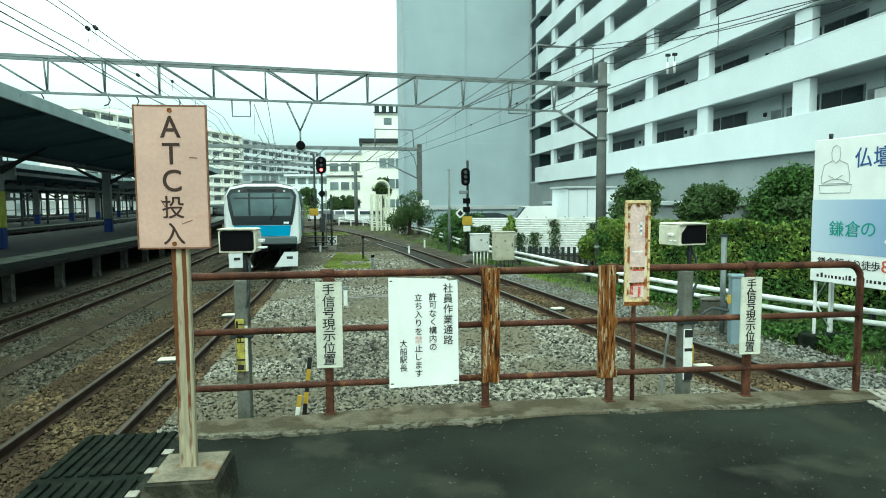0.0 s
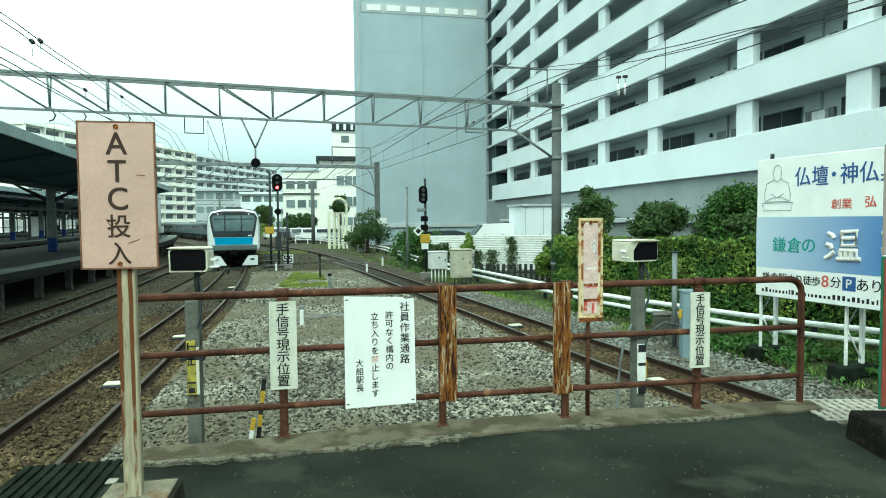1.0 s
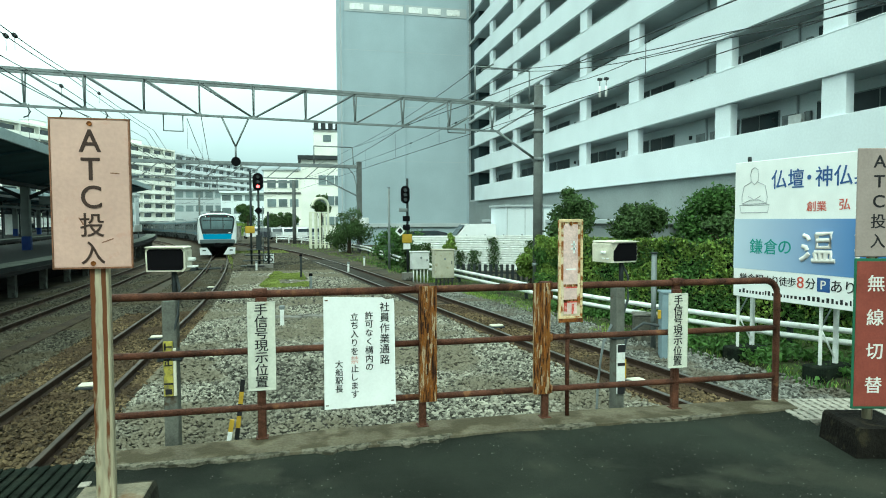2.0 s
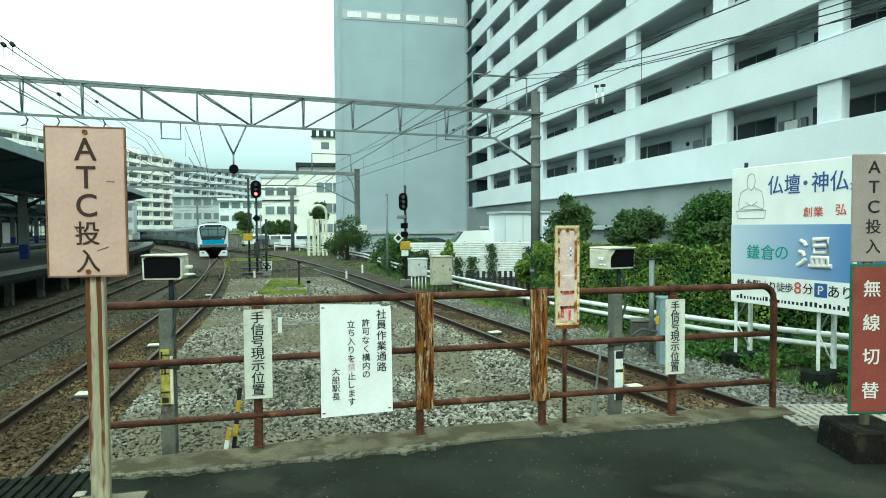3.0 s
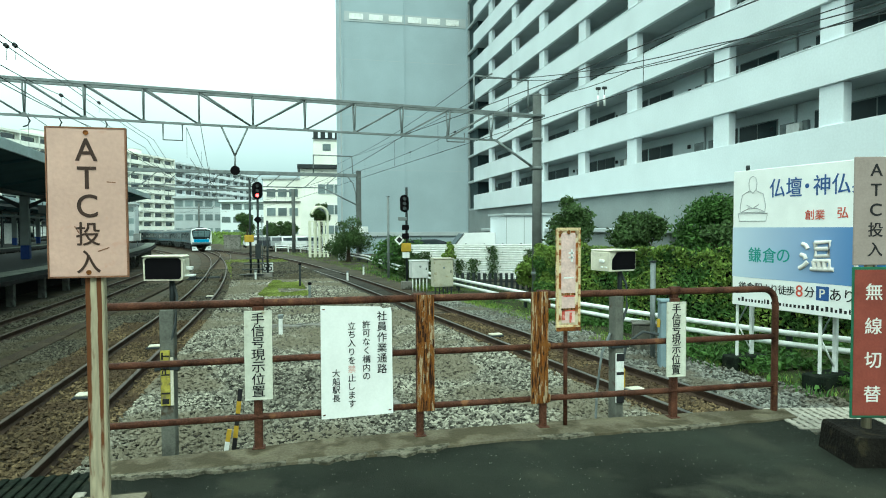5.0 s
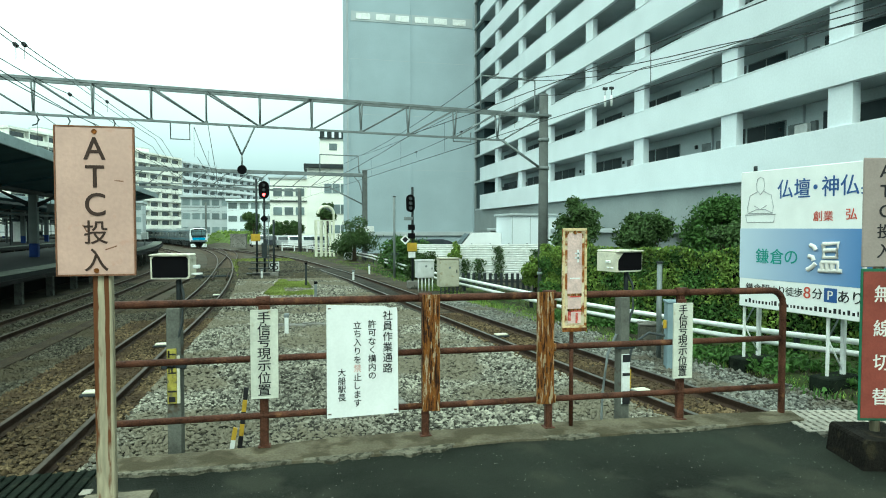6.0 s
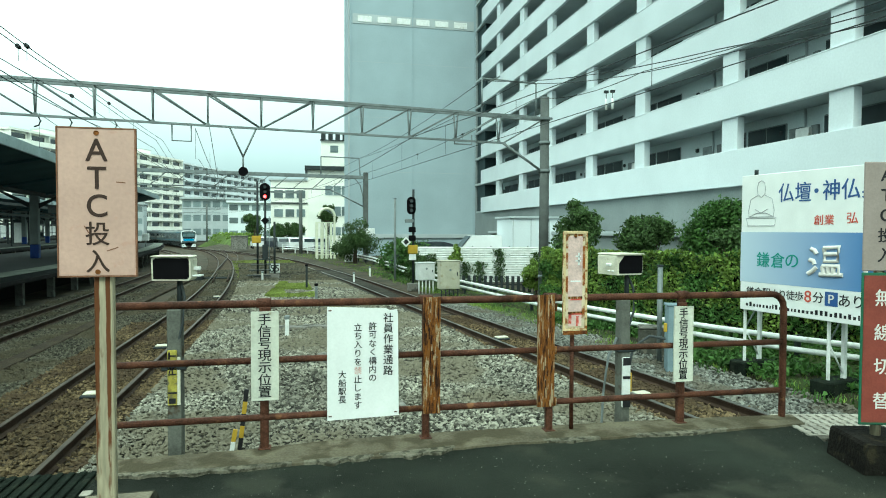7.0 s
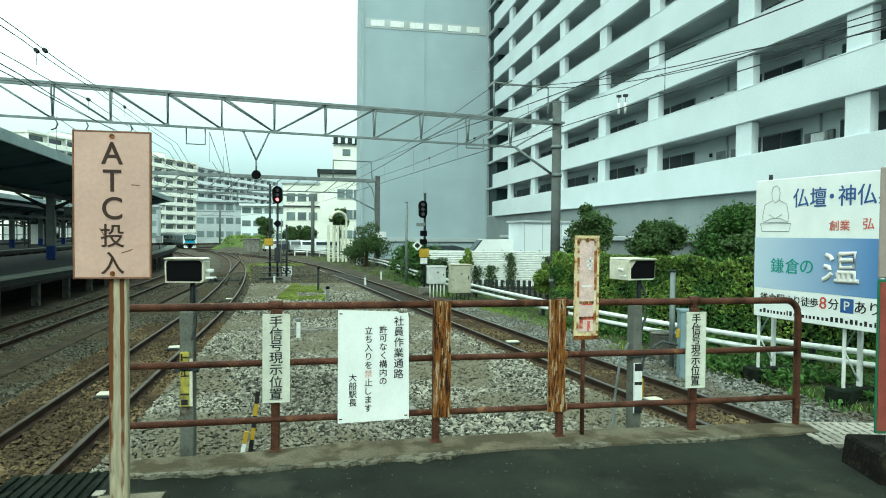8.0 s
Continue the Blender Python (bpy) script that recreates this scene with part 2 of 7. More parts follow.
BUILD_WHITE = material("white_render", (0.67, 0.725, 0.75), 0.85, 0, 0.05, 0.35, 0.05, 12)
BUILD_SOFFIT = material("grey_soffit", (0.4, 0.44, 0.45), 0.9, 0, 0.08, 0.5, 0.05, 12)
BUILD_GREY = material("grey_render", (0.26, 0.29, 0.29), 0.9, 0, 0.1, 0.4, 0.05, 12)
BUILD_PALE = material("pale_grey_panel", (0.335, 0.41, 0.445), 0.8, 0, 0.06, 0.3, 0.03, 8)
BUILD_CREAM = material("far_cream_render", (0.8, 0.81, 0.74), 0.85, 0, 0.08, 0.3, 0.03, 8)
GLASS = dark_glass("window_glass")
GALLERY_GLASS = material("dim_gallery_glass", (0.02, 0.035, 0.038), 0.35, 0, 0.2, 1.5, 0, spec=0.15)
# glass colour lightened to imitate haze over distant windows
HAZED_GLASS = material("far_glass_with_painted_haze", (0.13, 0.17, 0.175), 0.4, 0, 0.25, 0.4, 0, 8, random_amount=0.35)
GLASS_TRAIN = dark_glass("train_window_glass", (0.012, 0.02, 0.025), 0.08)
TRAIN_SILVER = material("brushed_steel_body", (0.12, 0.15, 0.155), 0.45, 0.5, 0.08, 1.5, 0.03, 60)
TRAIN_WHITE = material("white_cab_mask", (0.72, 0.76, 0.77), 0.35, 0, 0.04, 2, 0)
TRAIN_BLUE = material("sky_blue_stripe", (0.008, 0.27, 0.5), 0.4, 0, 0.06, 2, 0)
STRIPE_BLUE = material("dull_blue_side_stripe", (0.03, 0.16, 0.24), 0.5, 0, 0.06, 2, 0)
# base colour raised to paint in reflected sky and the cab interior
CAB_GLASS = material("cab_glass_with_painted_reflection", (0.1, 0.155, 0.165), 0.08, 0, 0.3, 1.2, 0, spec=0.7)
TRAIN_ROOF = material("train_roof_grey", (0.24, 0.26, 0.26), 0.8, 0, 0.15, 1, 0.1, 30)
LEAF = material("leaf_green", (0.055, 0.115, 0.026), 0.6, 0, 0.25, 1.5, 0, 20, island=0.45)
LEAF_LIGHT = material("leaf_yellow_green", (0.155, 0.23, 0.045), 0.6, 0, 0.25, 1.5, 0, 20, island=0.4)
LEAF_PALE = material("pale_yellow_green_weeds", (0.21, 0.26, 0.06), 0.7, 0, 0.25, 1.5, 0, 20, island=0.4)
LEAF_DARK = material("leaf_dark_green", (0.055, 0.095, 0.03), 0.6, 0, 0.25, 1.5, 0, 20, island=0.45)
BARK = material("bark", (0.07, 0.055, 0.04), 0.95, 0, 0.3, 6, 0.6, 30)
CABLE = material("cable_black", (0.05, 0.058, 0.06), 0.7)
INSULATOR = material("white_porcelain", (0.75, 0.76, 0.74), 0.3)
LEG_CONCRETE = material("pale_leg_concrete", (0.15, 0.155, 0.14), 0.9, 0, 0.25, 3, 0.3, 40, (0.07, 0.07, 0.06), 0.6, 5)
EDGE_STRIP = material("worn_platform_edge", (0.105, 0.12, 0.1), 0.9, 0, 0.25, 0.7, 0.2, 30, (0.05, 0.06, 0.05), 0.6, 2)
BLUE_PAINT = material("blue_column_foot", (0.014, 0.036, 0.15), 0.6, 0, 0.15, 4, 0.1, 40)
YELLOW_GREEN = material("yellow_green_column", (0.4, 0.42, 0.06), 0.6, 0, 0.15, 4, 0.1, 40)
CANOPY = material("dark_canopy_sheet", (0.06, 0.115, 0.14), 0.8, 0, 0.15, 1, 0.05, 20, spec=0.15)
FASCIA = material("pale_canopy_fascia", (0.34, 0.42, 0.43), 0.7, 0, 0.12, 1.5, 0.05, 20, (0.22, 0.28, 0.28), 0.66, 3)
COLUMN = material("platform_column", (0.15, 0.17, 0.165), 0.7, 0.1, 0.12, 2, 0.1, 30)
def printed_gradient(name, a, b, x0, x1):
    """A printed colour fade along the local x axis."""
    m = material(name, a, 0.45, 0, 0.0, 2, 0)
    n, l = m.node_tree.nodes, m.node_tree.links
    co, sep, rng, mix = n.new("ShaderNodeTexCoord"), n.new("ShaderNodeSeparateXYZ"), n.new("ShaderNodeMapRange"), n.new("ShaderNodeMix")
    rng.inputs["From Min"].default_value, rng.inputs["From Max"].default_value = x0, x1
    mix.data_type = "RGBA"
    mix.inputs["A"].default_value, mix.inputs["B"].default_value = (*a, 1), (*b, 1)
    l.new(co.outputs["Object"], sep.inputs[0])
    l.new(sep.outputs[0], rng.inputs["Value"])
    l.new(rng.outputs[0], mix.inputs["Factor"])
    l.new(mix.outputs["Result"], n["Principled BSDF"].inputs["Base Color"])
    return m


BB_FADE = printed_gradient("billboard_blue_fade", (0.5, 0.6, 0.7), (0.05, 0.17, 0.42), 0.0, 2.2)
TRELLIS = material("yellowed_white_paint", (0.68, 0.7, 0.55), 0.6, 0, 0.12, 2, 0.1, 40)
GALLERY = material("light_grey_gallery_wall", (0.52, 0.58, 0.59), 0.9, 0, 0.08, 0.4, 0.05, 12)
MORTAR = material("broken_pale_mortar", (0.15, 0.14, 0.105), 0.92, 0, 0.35, 9, 1.0, 60, (0.05, 0.048, 0.032), 0.55, 17)
# dark colour for the shaded gap between block and tower
RECESS_SHADE = material("painted_recess_shade", (0.035, 0.055, 0.06), 0.6, 0, 0.25, 0.8, 0.05, 12)
KERB = material("mossy_kerb_concrete", (0.118, 0.104, 0.07), 0.92, 0, 0.3, 3, 0.7, 50, (0.065, 0.055, 0.032), 0.52, 4)
BB_NAVY = material("billboard_navy_ink", (0.025, 0.08, 0.25), 0.5, 0, 0.05, 2, 0)
BB_GREEN = material("billboard_green_ink", (0.02, 0.25, 0.2), 0.5, 0, 0.05, 2, 0)
BB_RED = material("billboard_red_ink", (0.5, 0.08, 0.05), 0.5, 0, 0.05, 2, 0)
BB_LINE = material("billboard_grey_line", (0.35, 0.36, 0.37), 0.5, 0, 0.05, 2, 0)
SIGNAL_RED = glow("signal_red_lamp", (1.0, 0.05, 0.06), 6.0)
TAIL_RED = material("unlit_red_lens", (0.25, 0.02, 0.02), 0.2, 0, 0.05, 4, 0)


# ---- mesh helpers ----
class Form:
    """Collects vertices and faces of one mesh."""

    def __init__(self):
        self.v, self.f, self.s = [], [], []

    def add(self, verts, faces, smooth=False, m=None):
        k = len(self.v)
        self.v += [tuple(m @ Vector(p)) for p in verts] if m else [tuple(p) for p in verts]
        self.f += [tuple(i + k for i in f) for f in faces]
        self.s += [smooth] * len(faces)
        return self

    def box(self, lo, hi, c=0.0, m=None):
        """A box from lo to hi, its edges chamfered by c."""
        x0, y0, z0 = lo
        x1, y1, z1 = hi
        if c <= 0:
            v = [(x, y, z) for x in (x0, x1) for y in (y0, y1) for z in (z0, z1)]
            return self.add(v, [(0, 1, 3, 2), (4, 6, 7, 5), (0, 4, 5, 1), (2, 3, 7, 6), (0, 2, 6, 4), (1, 5, 7, 3)], False, m)
        c = min(c, (x1 - x0) / 2.1, (y1 - y0) / 2.1, (z1 - z0) / 2.1)
        v, index = [], {}
        for i, x in enumerate((x0, x1)):
            for j, y in enumerate((y0, y1)):
                for k, z in enumerate((z0, z1)):
                    sx, sy, sz = (c, -c)[i], (c, -c)[j], (c, -c)[k]
                    for axis, p in enumerate(((x, y + sy, z + sz), (x + sx, y, z + sz), (x + sx, y + sy, z))):
                        index[i, j, k, axis] = len(v)
                        v.append(p)
        g = index
        f = []
        for i in (0, 1):
            f.append(tuple(g[i, j, k, 0] for j, k in ((0, 0), (0, 1), (1, 1), (1, 0))))
            f.append(tuple(g[j, i, k, 1] for j, k in ((0, 0), (1, 0), (1, 1), (0, 1))))
            f.append(tuple(g[j, k, i, 2] for j, k in ((0, 0), (0, 1), (1, 1), (1, 0))))
        for i in (0, 1):
            for j in (0, 1):
                f.append((g[i, j, 0, 0], g[i, j, 1, 0], g[i, j, 1, 1], g[i, j, 0, 1]))
                f.append((g[i, 0, j, 0], g[i, 1, j, 0], g[i, 1, j, 2], g[i, 0, j, 2]))
                f.append((g[0, i, j, 1], g[1, i, j, 1], g[1, i, j, 2], g[0, i, j, 2]))
                for k in (0, 1):
                    f.append((g[i, j, k, 0], g[i, j, k, 1], g[i, j, k, 2]))
        return self.add(v, f, False, m)

    def rod(self, a, b, r, n=8, r2=None, caps=True):
        """A round bar from a to b."""
        a, b = Vector(a), Vector(b)
        d = (b - a).normalized()
        side = d.orthogonal().normalized()
        up = d.cross(side)
        r2 = r if r2 is None else r2
        v = []
        for p, q in ((a, r), (b, r2)):
            v += [p + q * (math.cos(2 * math.pi * i / n) * side + math.sin(2 * math.pi * i / n) * up) for i in range(n)]
        self.add(v, [(i, (i + 1) % n, n + (i + 1) % n, n + i) for i in range(n)], n > 4)
        if caps:
            k = len(self.v) - 2 * n
            self.f += [tuple(k + i for i in reversed(range(n))), tuple(k + n + i for i in range(n))]
            self.s += [False, False]
        return self

    def tube(self, points, r, n=8):
        """A round bar bent along points."""
        pts = [Vector(p) for p in points]
        v = []
        for i, p in enumerate(pts):
            d = (pts[min(i + 1, len(pts) - 1)] - pts[max(i - 1, 0)]).normalized()
            side = d.cross(Vector((0, 0, 1)))
            side = side.normalized() if side.length > 0.1 else d.cross(Vector((0, 1, 0))).normalized()
            up = side.cross(d)
            v += [p + r * (math.cos(2 * math.pi * k / n) * side + math.sin(2 * math.pi * k / n) * up) for k in range(n)]
        m = len(pts)
        f = [(i * n + k, i * n + (k + 1) % n, (i + 1) * n + (k + 1) % n, (i + 1) * n + k) for i in range(m - 1) for k in range(n)]
        self.add(v, f, n > 4)
        self.add(v[:n], [tuple(range(n))]).add(v[-n:], [tuple(range(n))])
        return self

    def prism(self, outline, lo, hi, axis="y", m=None):
        """An outline of (a, b) pairs, drawn out along an axis."""
        n = len(outline)
        put = {"x": lambda a, b, t: (t, a, b), "y": lambda a, b, t: (a, t, b), "z": lambda a, b, t: (a, b, t)}[axis]
        v = [put(a, b, t) for t in (lo, hi) for a, b in outline]
        f = [(i, (i + 1) % n, n + (i + 1) % n, n + i) for i in range(n)] + [tuple(reversed(range(n))), tuple(range(n, 2 * n))]
        return self.add(v, f, False, m)

    def sweep(self, profile, line, closed=True):
        """A profile of (across, up) pairs drawn along a line of (x, y, z, heading) rows."""
        n = len(profile)
        v = [(x + a * math.cos(h), y + a * math.sin(h), z + b) for x, y, z, h in line for a, b in profile]
        m = n if closed else n - 1
        f = [(i * n + k, (i + 1) * n + k, (i + 1) * n + (k + 1) % n, i * n + (k + 1) % n) for i in range(len(line) - 1) for k in range(m)]
        self.add(v, f)
        if closed:
            self.add(v[:n], [tuple(range(n))]).add(v[-n:], [tuple(reversed(range(n)))])
        return self

    def mesh(self, name):
        me = bpy.data.meshes.new(name)
        me.from_pydata(self.v, [], self.f)
        me.polygons.foreach_set("use_smooth", self.s)
        bm = bmesh.new()
        bm.from_mesh(me)
        bmesh.ops.recalc_face_normals(bm, faces=bm.faces)
        bm.to_mesh(me)
        bm.free()
        return me


def as_object(name, form, mat):
    me = form if isinstance(form, bpy.types.Mesh) else form.mesh(name)
    if mat and not me.materials:
        me.materials.append(mat)
    return new(name, me)


def part(name, form, mat, parent, label="", at=None):
    ob = as_object(name, form, mat)
    ob.parent = parent
    if at is not None:
        ob.matrix_basis = at
    if label:
        ob["label"] = label
    return ob


def thing(name, label, category, at=None, group="", kind=""):
    ob = new(name)
    ob.empty_display_size = 0.2
    if at is not None:
        ob.matrix_basis = at
    return tagged(ob, label, category, group, kind)


def solid(name, form, mat, label="", category="", at=None, group="", kind=""):
    """A thing or a piece of the setting in one mesh."""
    ob = as_object(name, form, mat)
    if at is not None:
        ob.matrix_basis = at
    return tagged(ob, label, category, group, kind)


def lettering(body, size, mat, parent, at, name="lettering", spacing=1.0, width=1.0, vertical=False, label=""):
    """Flat raised letters in the local xz plane, centred on at, facing -y."""
    curve = bpy.data.curves.new(name, "FONT")
    curve.body = "\n".join(body) if vertical else body
    curve.size, curve.extrude = size, 0.0012
    curve.align_x, curve.align_y = "CENTER", "CENTER"
    curve.space_line, curve.space_character = spacing, (1.0 if vertical else spacing)
    ob = new(name, curve)
    bpy.context.view_layer.update()
    me = bpy.data.meshes.new_from_object(ob.evaluated_get(bpy.context.evaluated_depsgraph_get()))
    bpy.data.objects.remove(ob)
    bpy.data.curves.remove(curve)
    me.materials.clear()
    me.materials.append(mat)
    if len(me.vertices):
        co = np.array([v.co[:] for v in me.vertices])
        mid = (co.max(0) + co.min(0)) / 2
        for v in me.vertices:
            v.co = ((v.co.x - mid[0]) * width, v.co.z, v.co.y - mid[1])
        bm = bmesh.new()
        for k, (dx, dz) in enumerate(((-0.009, 0.0), (0.009, 0.004), (0.0, -0.006))):
            start = len(bm.verts)
            bm.from_mesh(me)
            bm.verts.ensure_lookup_table()
            for v in bm.verts[start:]:
                v.co += Vector((dx * size, -0.0003 * k, dz * size))
        bm.to_mesh(me)
        bm.free()
    return part(name, me, None, parent, label, at)


# ---- railway lines ----
RAIL_Z = -1.05
GROUND_Z = -1.25


def dip(y):
    """How far the line has dropped at y: it falls gently away from the station."""
    return 0.010 * min(max(0.0, y - 32.0), 120.0)


def line_of(x0, y0, heading, bend_from, bend, length, back=0.0, step=1.0, ease_from=1e9, ease=0.0):
    """Points (x, y, heading) of a track's centre, one a step, which runs straight and then bends to the left."""
    x, y, rows = x0 + math.sin(heading) * back, y0 - math.cos(heading) * back, []
    s = -back
    while s <= length:
        h = heading + bend * max(0.0, s - bend_from) - ease * max(0.0, s - ease_from)
        rows.append((x, y, h))
        x, y, s = x - math.sin(h) * step, y + math.cos(h) * step, s + step
    return rows


def along(rows, s, step=1.0):
    """The place at s metres along such points."""
    i = max(0, min(len(rows) - 2, int(s / step)))
    k = s / step - i
    return tuple(a + (b - a) * k for a, b in zip(rows[i], rows[i + 1]))


LINE_A = line_of(-3.48, 7.4, 0.025, 10.0, 0.0044, 430, back=40, ease_from=26.0, ease=0.0024)
LINE_B = [(x + 0.012 * max(0.0, 12.5 - y), y, h + 0.012 * (y < 12.5)) for x, y, h in line_of(5.92, 7.6, 0.141, 38.0, 0.0038, 120, back=40)]
LINE_C = line_of(-7.94, 16.0, 0.025, 4.0, 0.0035, 260, back=50)
LINE_D = line_of(-18.9, 30.0, 0.1, 20.0, 0.0030, 200, back=60)


def turnout_gap(y):
    """How far the outer line has parted from the main one at y."""
    f = min(1.0, max(0.0, (y - 42.0) / 58.0))
    return 2.3 * f * f * (3 - 2 * f)


LINE_E = [(x + turnout_gap(y), y, h) for x, y, h in LINE_A if 44.0 < y < 150.0]

RAIL_BASE = [(-0.065, -0.153), (0.065, -0.153), (0.065, -0.14), (0.012, -0.115), (0.012, -0.045), (0.034, -0.035), (0.034, -0.012), (-0.034, -0.012), (-0.034, -0.035),
             (-0.012, -0.045), (-0.012, -0.115), (-0.065, -0.14)]
RAIL_HEAD = [(-0.034, -0.012), (0.034, -0.012), (0.031, -0.002), (0.022, 0.0), (-0.022, 0.0), (-0.031, -0.002)]
sleeper_mesh = Form().box((-1.0, -0.11, -0.15), (1.0, 0.11, 0.0), 0.015).mesh("sleeper")
sleeper_mesh.materials.append(SLEEPER)


def track(number, rows, until, top_mat, sleepers_to, label, sunk=0.0):
    base = thing("railway_track_%d" % number, label, "railway track", kind="structure")
    for side in (-0.555, 0.555):
        line = [(x + side * math.cos(h), y + side * math.sin(h), RAIL_Z - sunk - dip(y), h) for x, y, h in rows[:until]]
        rail = part("rail", Form().sweep(RAIL_BASE, line), RAIL_SIDE, base, "rusty brown steel rail")
        part("rail_head", Form().sweep(RAIL_HEAD, line), top_mat, rail, "worn bright running surface")
    s = 0.3
    while s < sleepers_to:
        x, y, h = along(rows, s)
        if y > 3.5:
            part("sleeper", sleeper_mesh, None, base, at=pose(x, y, RAIL_Z - 0.182 - sunk - dip(y), 0, 0, math.degrees(h)))
        s += 0.62
    return base


def ballast(name, rows, until, mat, label, half=1.55, top=-0.17):
    line = [(x, y, RAIL_Z - dip(y), h) for x, y, h in rows[:until:2]]
    prof = [(-half - 0.5, -0.42), (-half, top), (-0.62, top), (-0.5, top - 0.02), (0.5, top - 0.02), (0.62, top), (half, top), (half + 0.5, -0.42)]
    return solid(name, Form().sweep(prof, line, False), mat, label, "ballast", kind="structure")


# both bed colours, brown and grey, include painted shade between the stones
BED_BROWN = material("rust_stained_gap_shaded_bed", (0.046, 0.036, 0.023), 0.95, 0, 0.45, 0.9, 1.0, 24, (0.062, 0.048, 0.03), 0.55, 1.3)
BED_GREY = material("grey_gap_shaded_bed", (0.035, 0.033, 0.026), 0.95, 0, 0.4, 0.9, 1.0, 24, (0.05, 0.045, 0.034), 0.58, 0.9)

def low_side(x, y):
    """1 on the sunken side of the curved line, 0 in the yard beyond it."""
    edge = float(np.interp(y, [r[1] for r in LINE_B], [r[0] for r in LINE_B])) + 1.5
    return min(1.0, max(0.0, (edge + 4.0 - x) / 4.0))


# one ground sheet out to the horizon, finer and uneven round the station
ground = Form()
xs = sorted(set([-3000, -900, -300, -120] + list(range(-60, 62, 2)) + [120, 300, 900, 3000]))
ys = sorted(set([-900, -300, -100] + list(range(-40, 202, 4)) + [300, 600, 1200, 4000]))
gv = [(x, y, GROUND_Z - dip(y) * low_side(x, y) + (0.04 * noise.noise((x * 0.13, y * 0.13, 1)) if abs(x) < 60 and -40 < y < 200 else 0)) for y in ys for x in xs]
gw = len(xs)
ground.add(gv, [(j * gw + i, j * gw + i + 1, (j + 1) * gw + i + 1, (j + 1) * gw + i) for j in range(len(ys) - 1) for i in range(gw - 1)])
solid("ground", ground, GRAVEL, "dusty grey-brown trackside gravel ground", "ground", kind="structure")

ballast("ballast_bed_1", LINE_A, 330, BED_BROWN, "rust-stained brown track ballast", 1.35)
ballast("ballast_bed_2", LINE_B, 220, BED_BROWN, "brown and grey track ballast", 1.3)
ballast("ballast_bed_3", LINE_C, 280, BED_BROWN, "brown track ballast beside the platform", 1.5)
ballast("ballast_bed_4", LINE_D, 240, BED_BROWN, "dark track ballast between platforms", 1.5)
ballast("ballast_bed_5", LINE_E, 110, BED_BROWN, "brown ballast of a diverging track", 1.2, -0.18)

track(1, LINE_A, 330, RAIL_WORN, 110, "railway track on ballast bending away from the platform")
track(2, LINE_B, 220, RAIL_TOP, 110, "curving railway track with bright rail heads")
track(3, LINE_C, 280, RAIL_WORN, 130, "railway track along the neighbouring platform")
track(4, LINE_D, 240, RAIL_WORN, 60, "railway track between the far platforms")
track(5, LINE_E, 105, RAIL_WORN, 60, "outer track parting from the main one at a turnout", 0.006)

machine = thing("point_machine", "dark point machine with rods at the turnout", "point machine", pose(*LINE_A[69][:2], RAIL_Z - 0.16, 0, 0, math.degrees(LINE_A[69][2])))
part("case", Form().box((-1.5, -0.5, 0.0), (-0.95, 0.5, 0.22), 0.03), STEEL_DARK, machine)
part("lid", Form().box((-1.52, -0.52, 0.221), (-0.93, 0.52, 0.26), 0.02), STEEL_DARK, machine)
for q in (-0.25, 0.25):
    part("rod", Form().rod((-0.95, q, 0.1), (0.5, q, 0.1), 0.035, 8), STEEL_DARK, machine)
for q in (-0.36, 0.36):
    part("blade", Form().box((q - 0.03, -2.2, 0.02), (q + 0.03, 3.0, 0.15), 0.01), RAIL_SIDE, machine, "dark tapering switch blade")

# grey walkway of gravel between the two nearer lines
walk_line = [(x + 4.4, y, GROUND_Z + 0.012, 0) for x, y, h in LINE_A[40:78:2]]
# bed colour is dark for stone gaps; the pale stones lie on top
solid("gravel_walkway", Form().sweep([(-3.4, 0.05), (-1.5, 0.1), (1.5, 0.1), (3.3, 0.05)], walk_line, False), BED_GREY,
      "gravel walkway bed between the tracks, darkened for shade between stones", "gravel", kind="structure")

# cable trough between the two lines on the far side
trough = thing("cable_trough", "low concrete cable trough between two tracks", "cable trough", kind="structure")
for i in range(34):
    y = 6.5 + i * 1.02
    part("trough_lid", Form().box((-0.18, 0, -0.12), (0.18, 1.0, 0.0), 0.01), BED_BROWN, trough, at=pose(-5.98 - 0.025 * (y - 9), y, -1.15, 0, 0, 1.4))

# ---- the platform under the camera ----
EDGE_NEAR = [(-1.32, 4.28), (-0.68, 4.25), (-0.06, 4.27), (0.52, 4.3), (1.01, 4.35), (1.45, 4.37), (2.32, 4.34), (3.0, 4.32), (3.5, 4.33), (4.02, 4.34)]
EDGE_FAR = [(-1.32, 4.56), (-0.4, 4.6), (0.19, 4.68), (0.89, 4.7), (1.52, 4.69), (2.45, 4.67), (3.4, 4.62), (4.1, 4.56)]
slab = Form().prism([(-1.32, -40), (4.75, -40), (4.75, 3.96), (3.86, 3.96), *reversed(EDGE_NEAR)], -0.28, 0.0, "z")
solid("platform_floor", slab, ASPHALT, "dark patched asphalt platform surface", "platform", kind="structure")
solid("platform_wall", Form().prism([(-1.9, -40), (4.7, -40), (4.7, 3.9), (4.05, 4.5), (3.4, 4.56), (0.9, 4.64), (-1.3, 4.5), (-1.9, 4.4)], GROUND_Z - 0.1, -0.285, "z"), CONCRETE,
      "weathered concrete platform end wall", "platform", kind="structure")
kerb = Form()
near = [(x, y - 0.012 + 0.03 * noise.noise((x * 5, 2, 0))) for i in range(60) for x in [-1.32 + i * 5.34 / 59] for y in [float(np.interp(x, *zip(*EDGE_NEAR)))]]
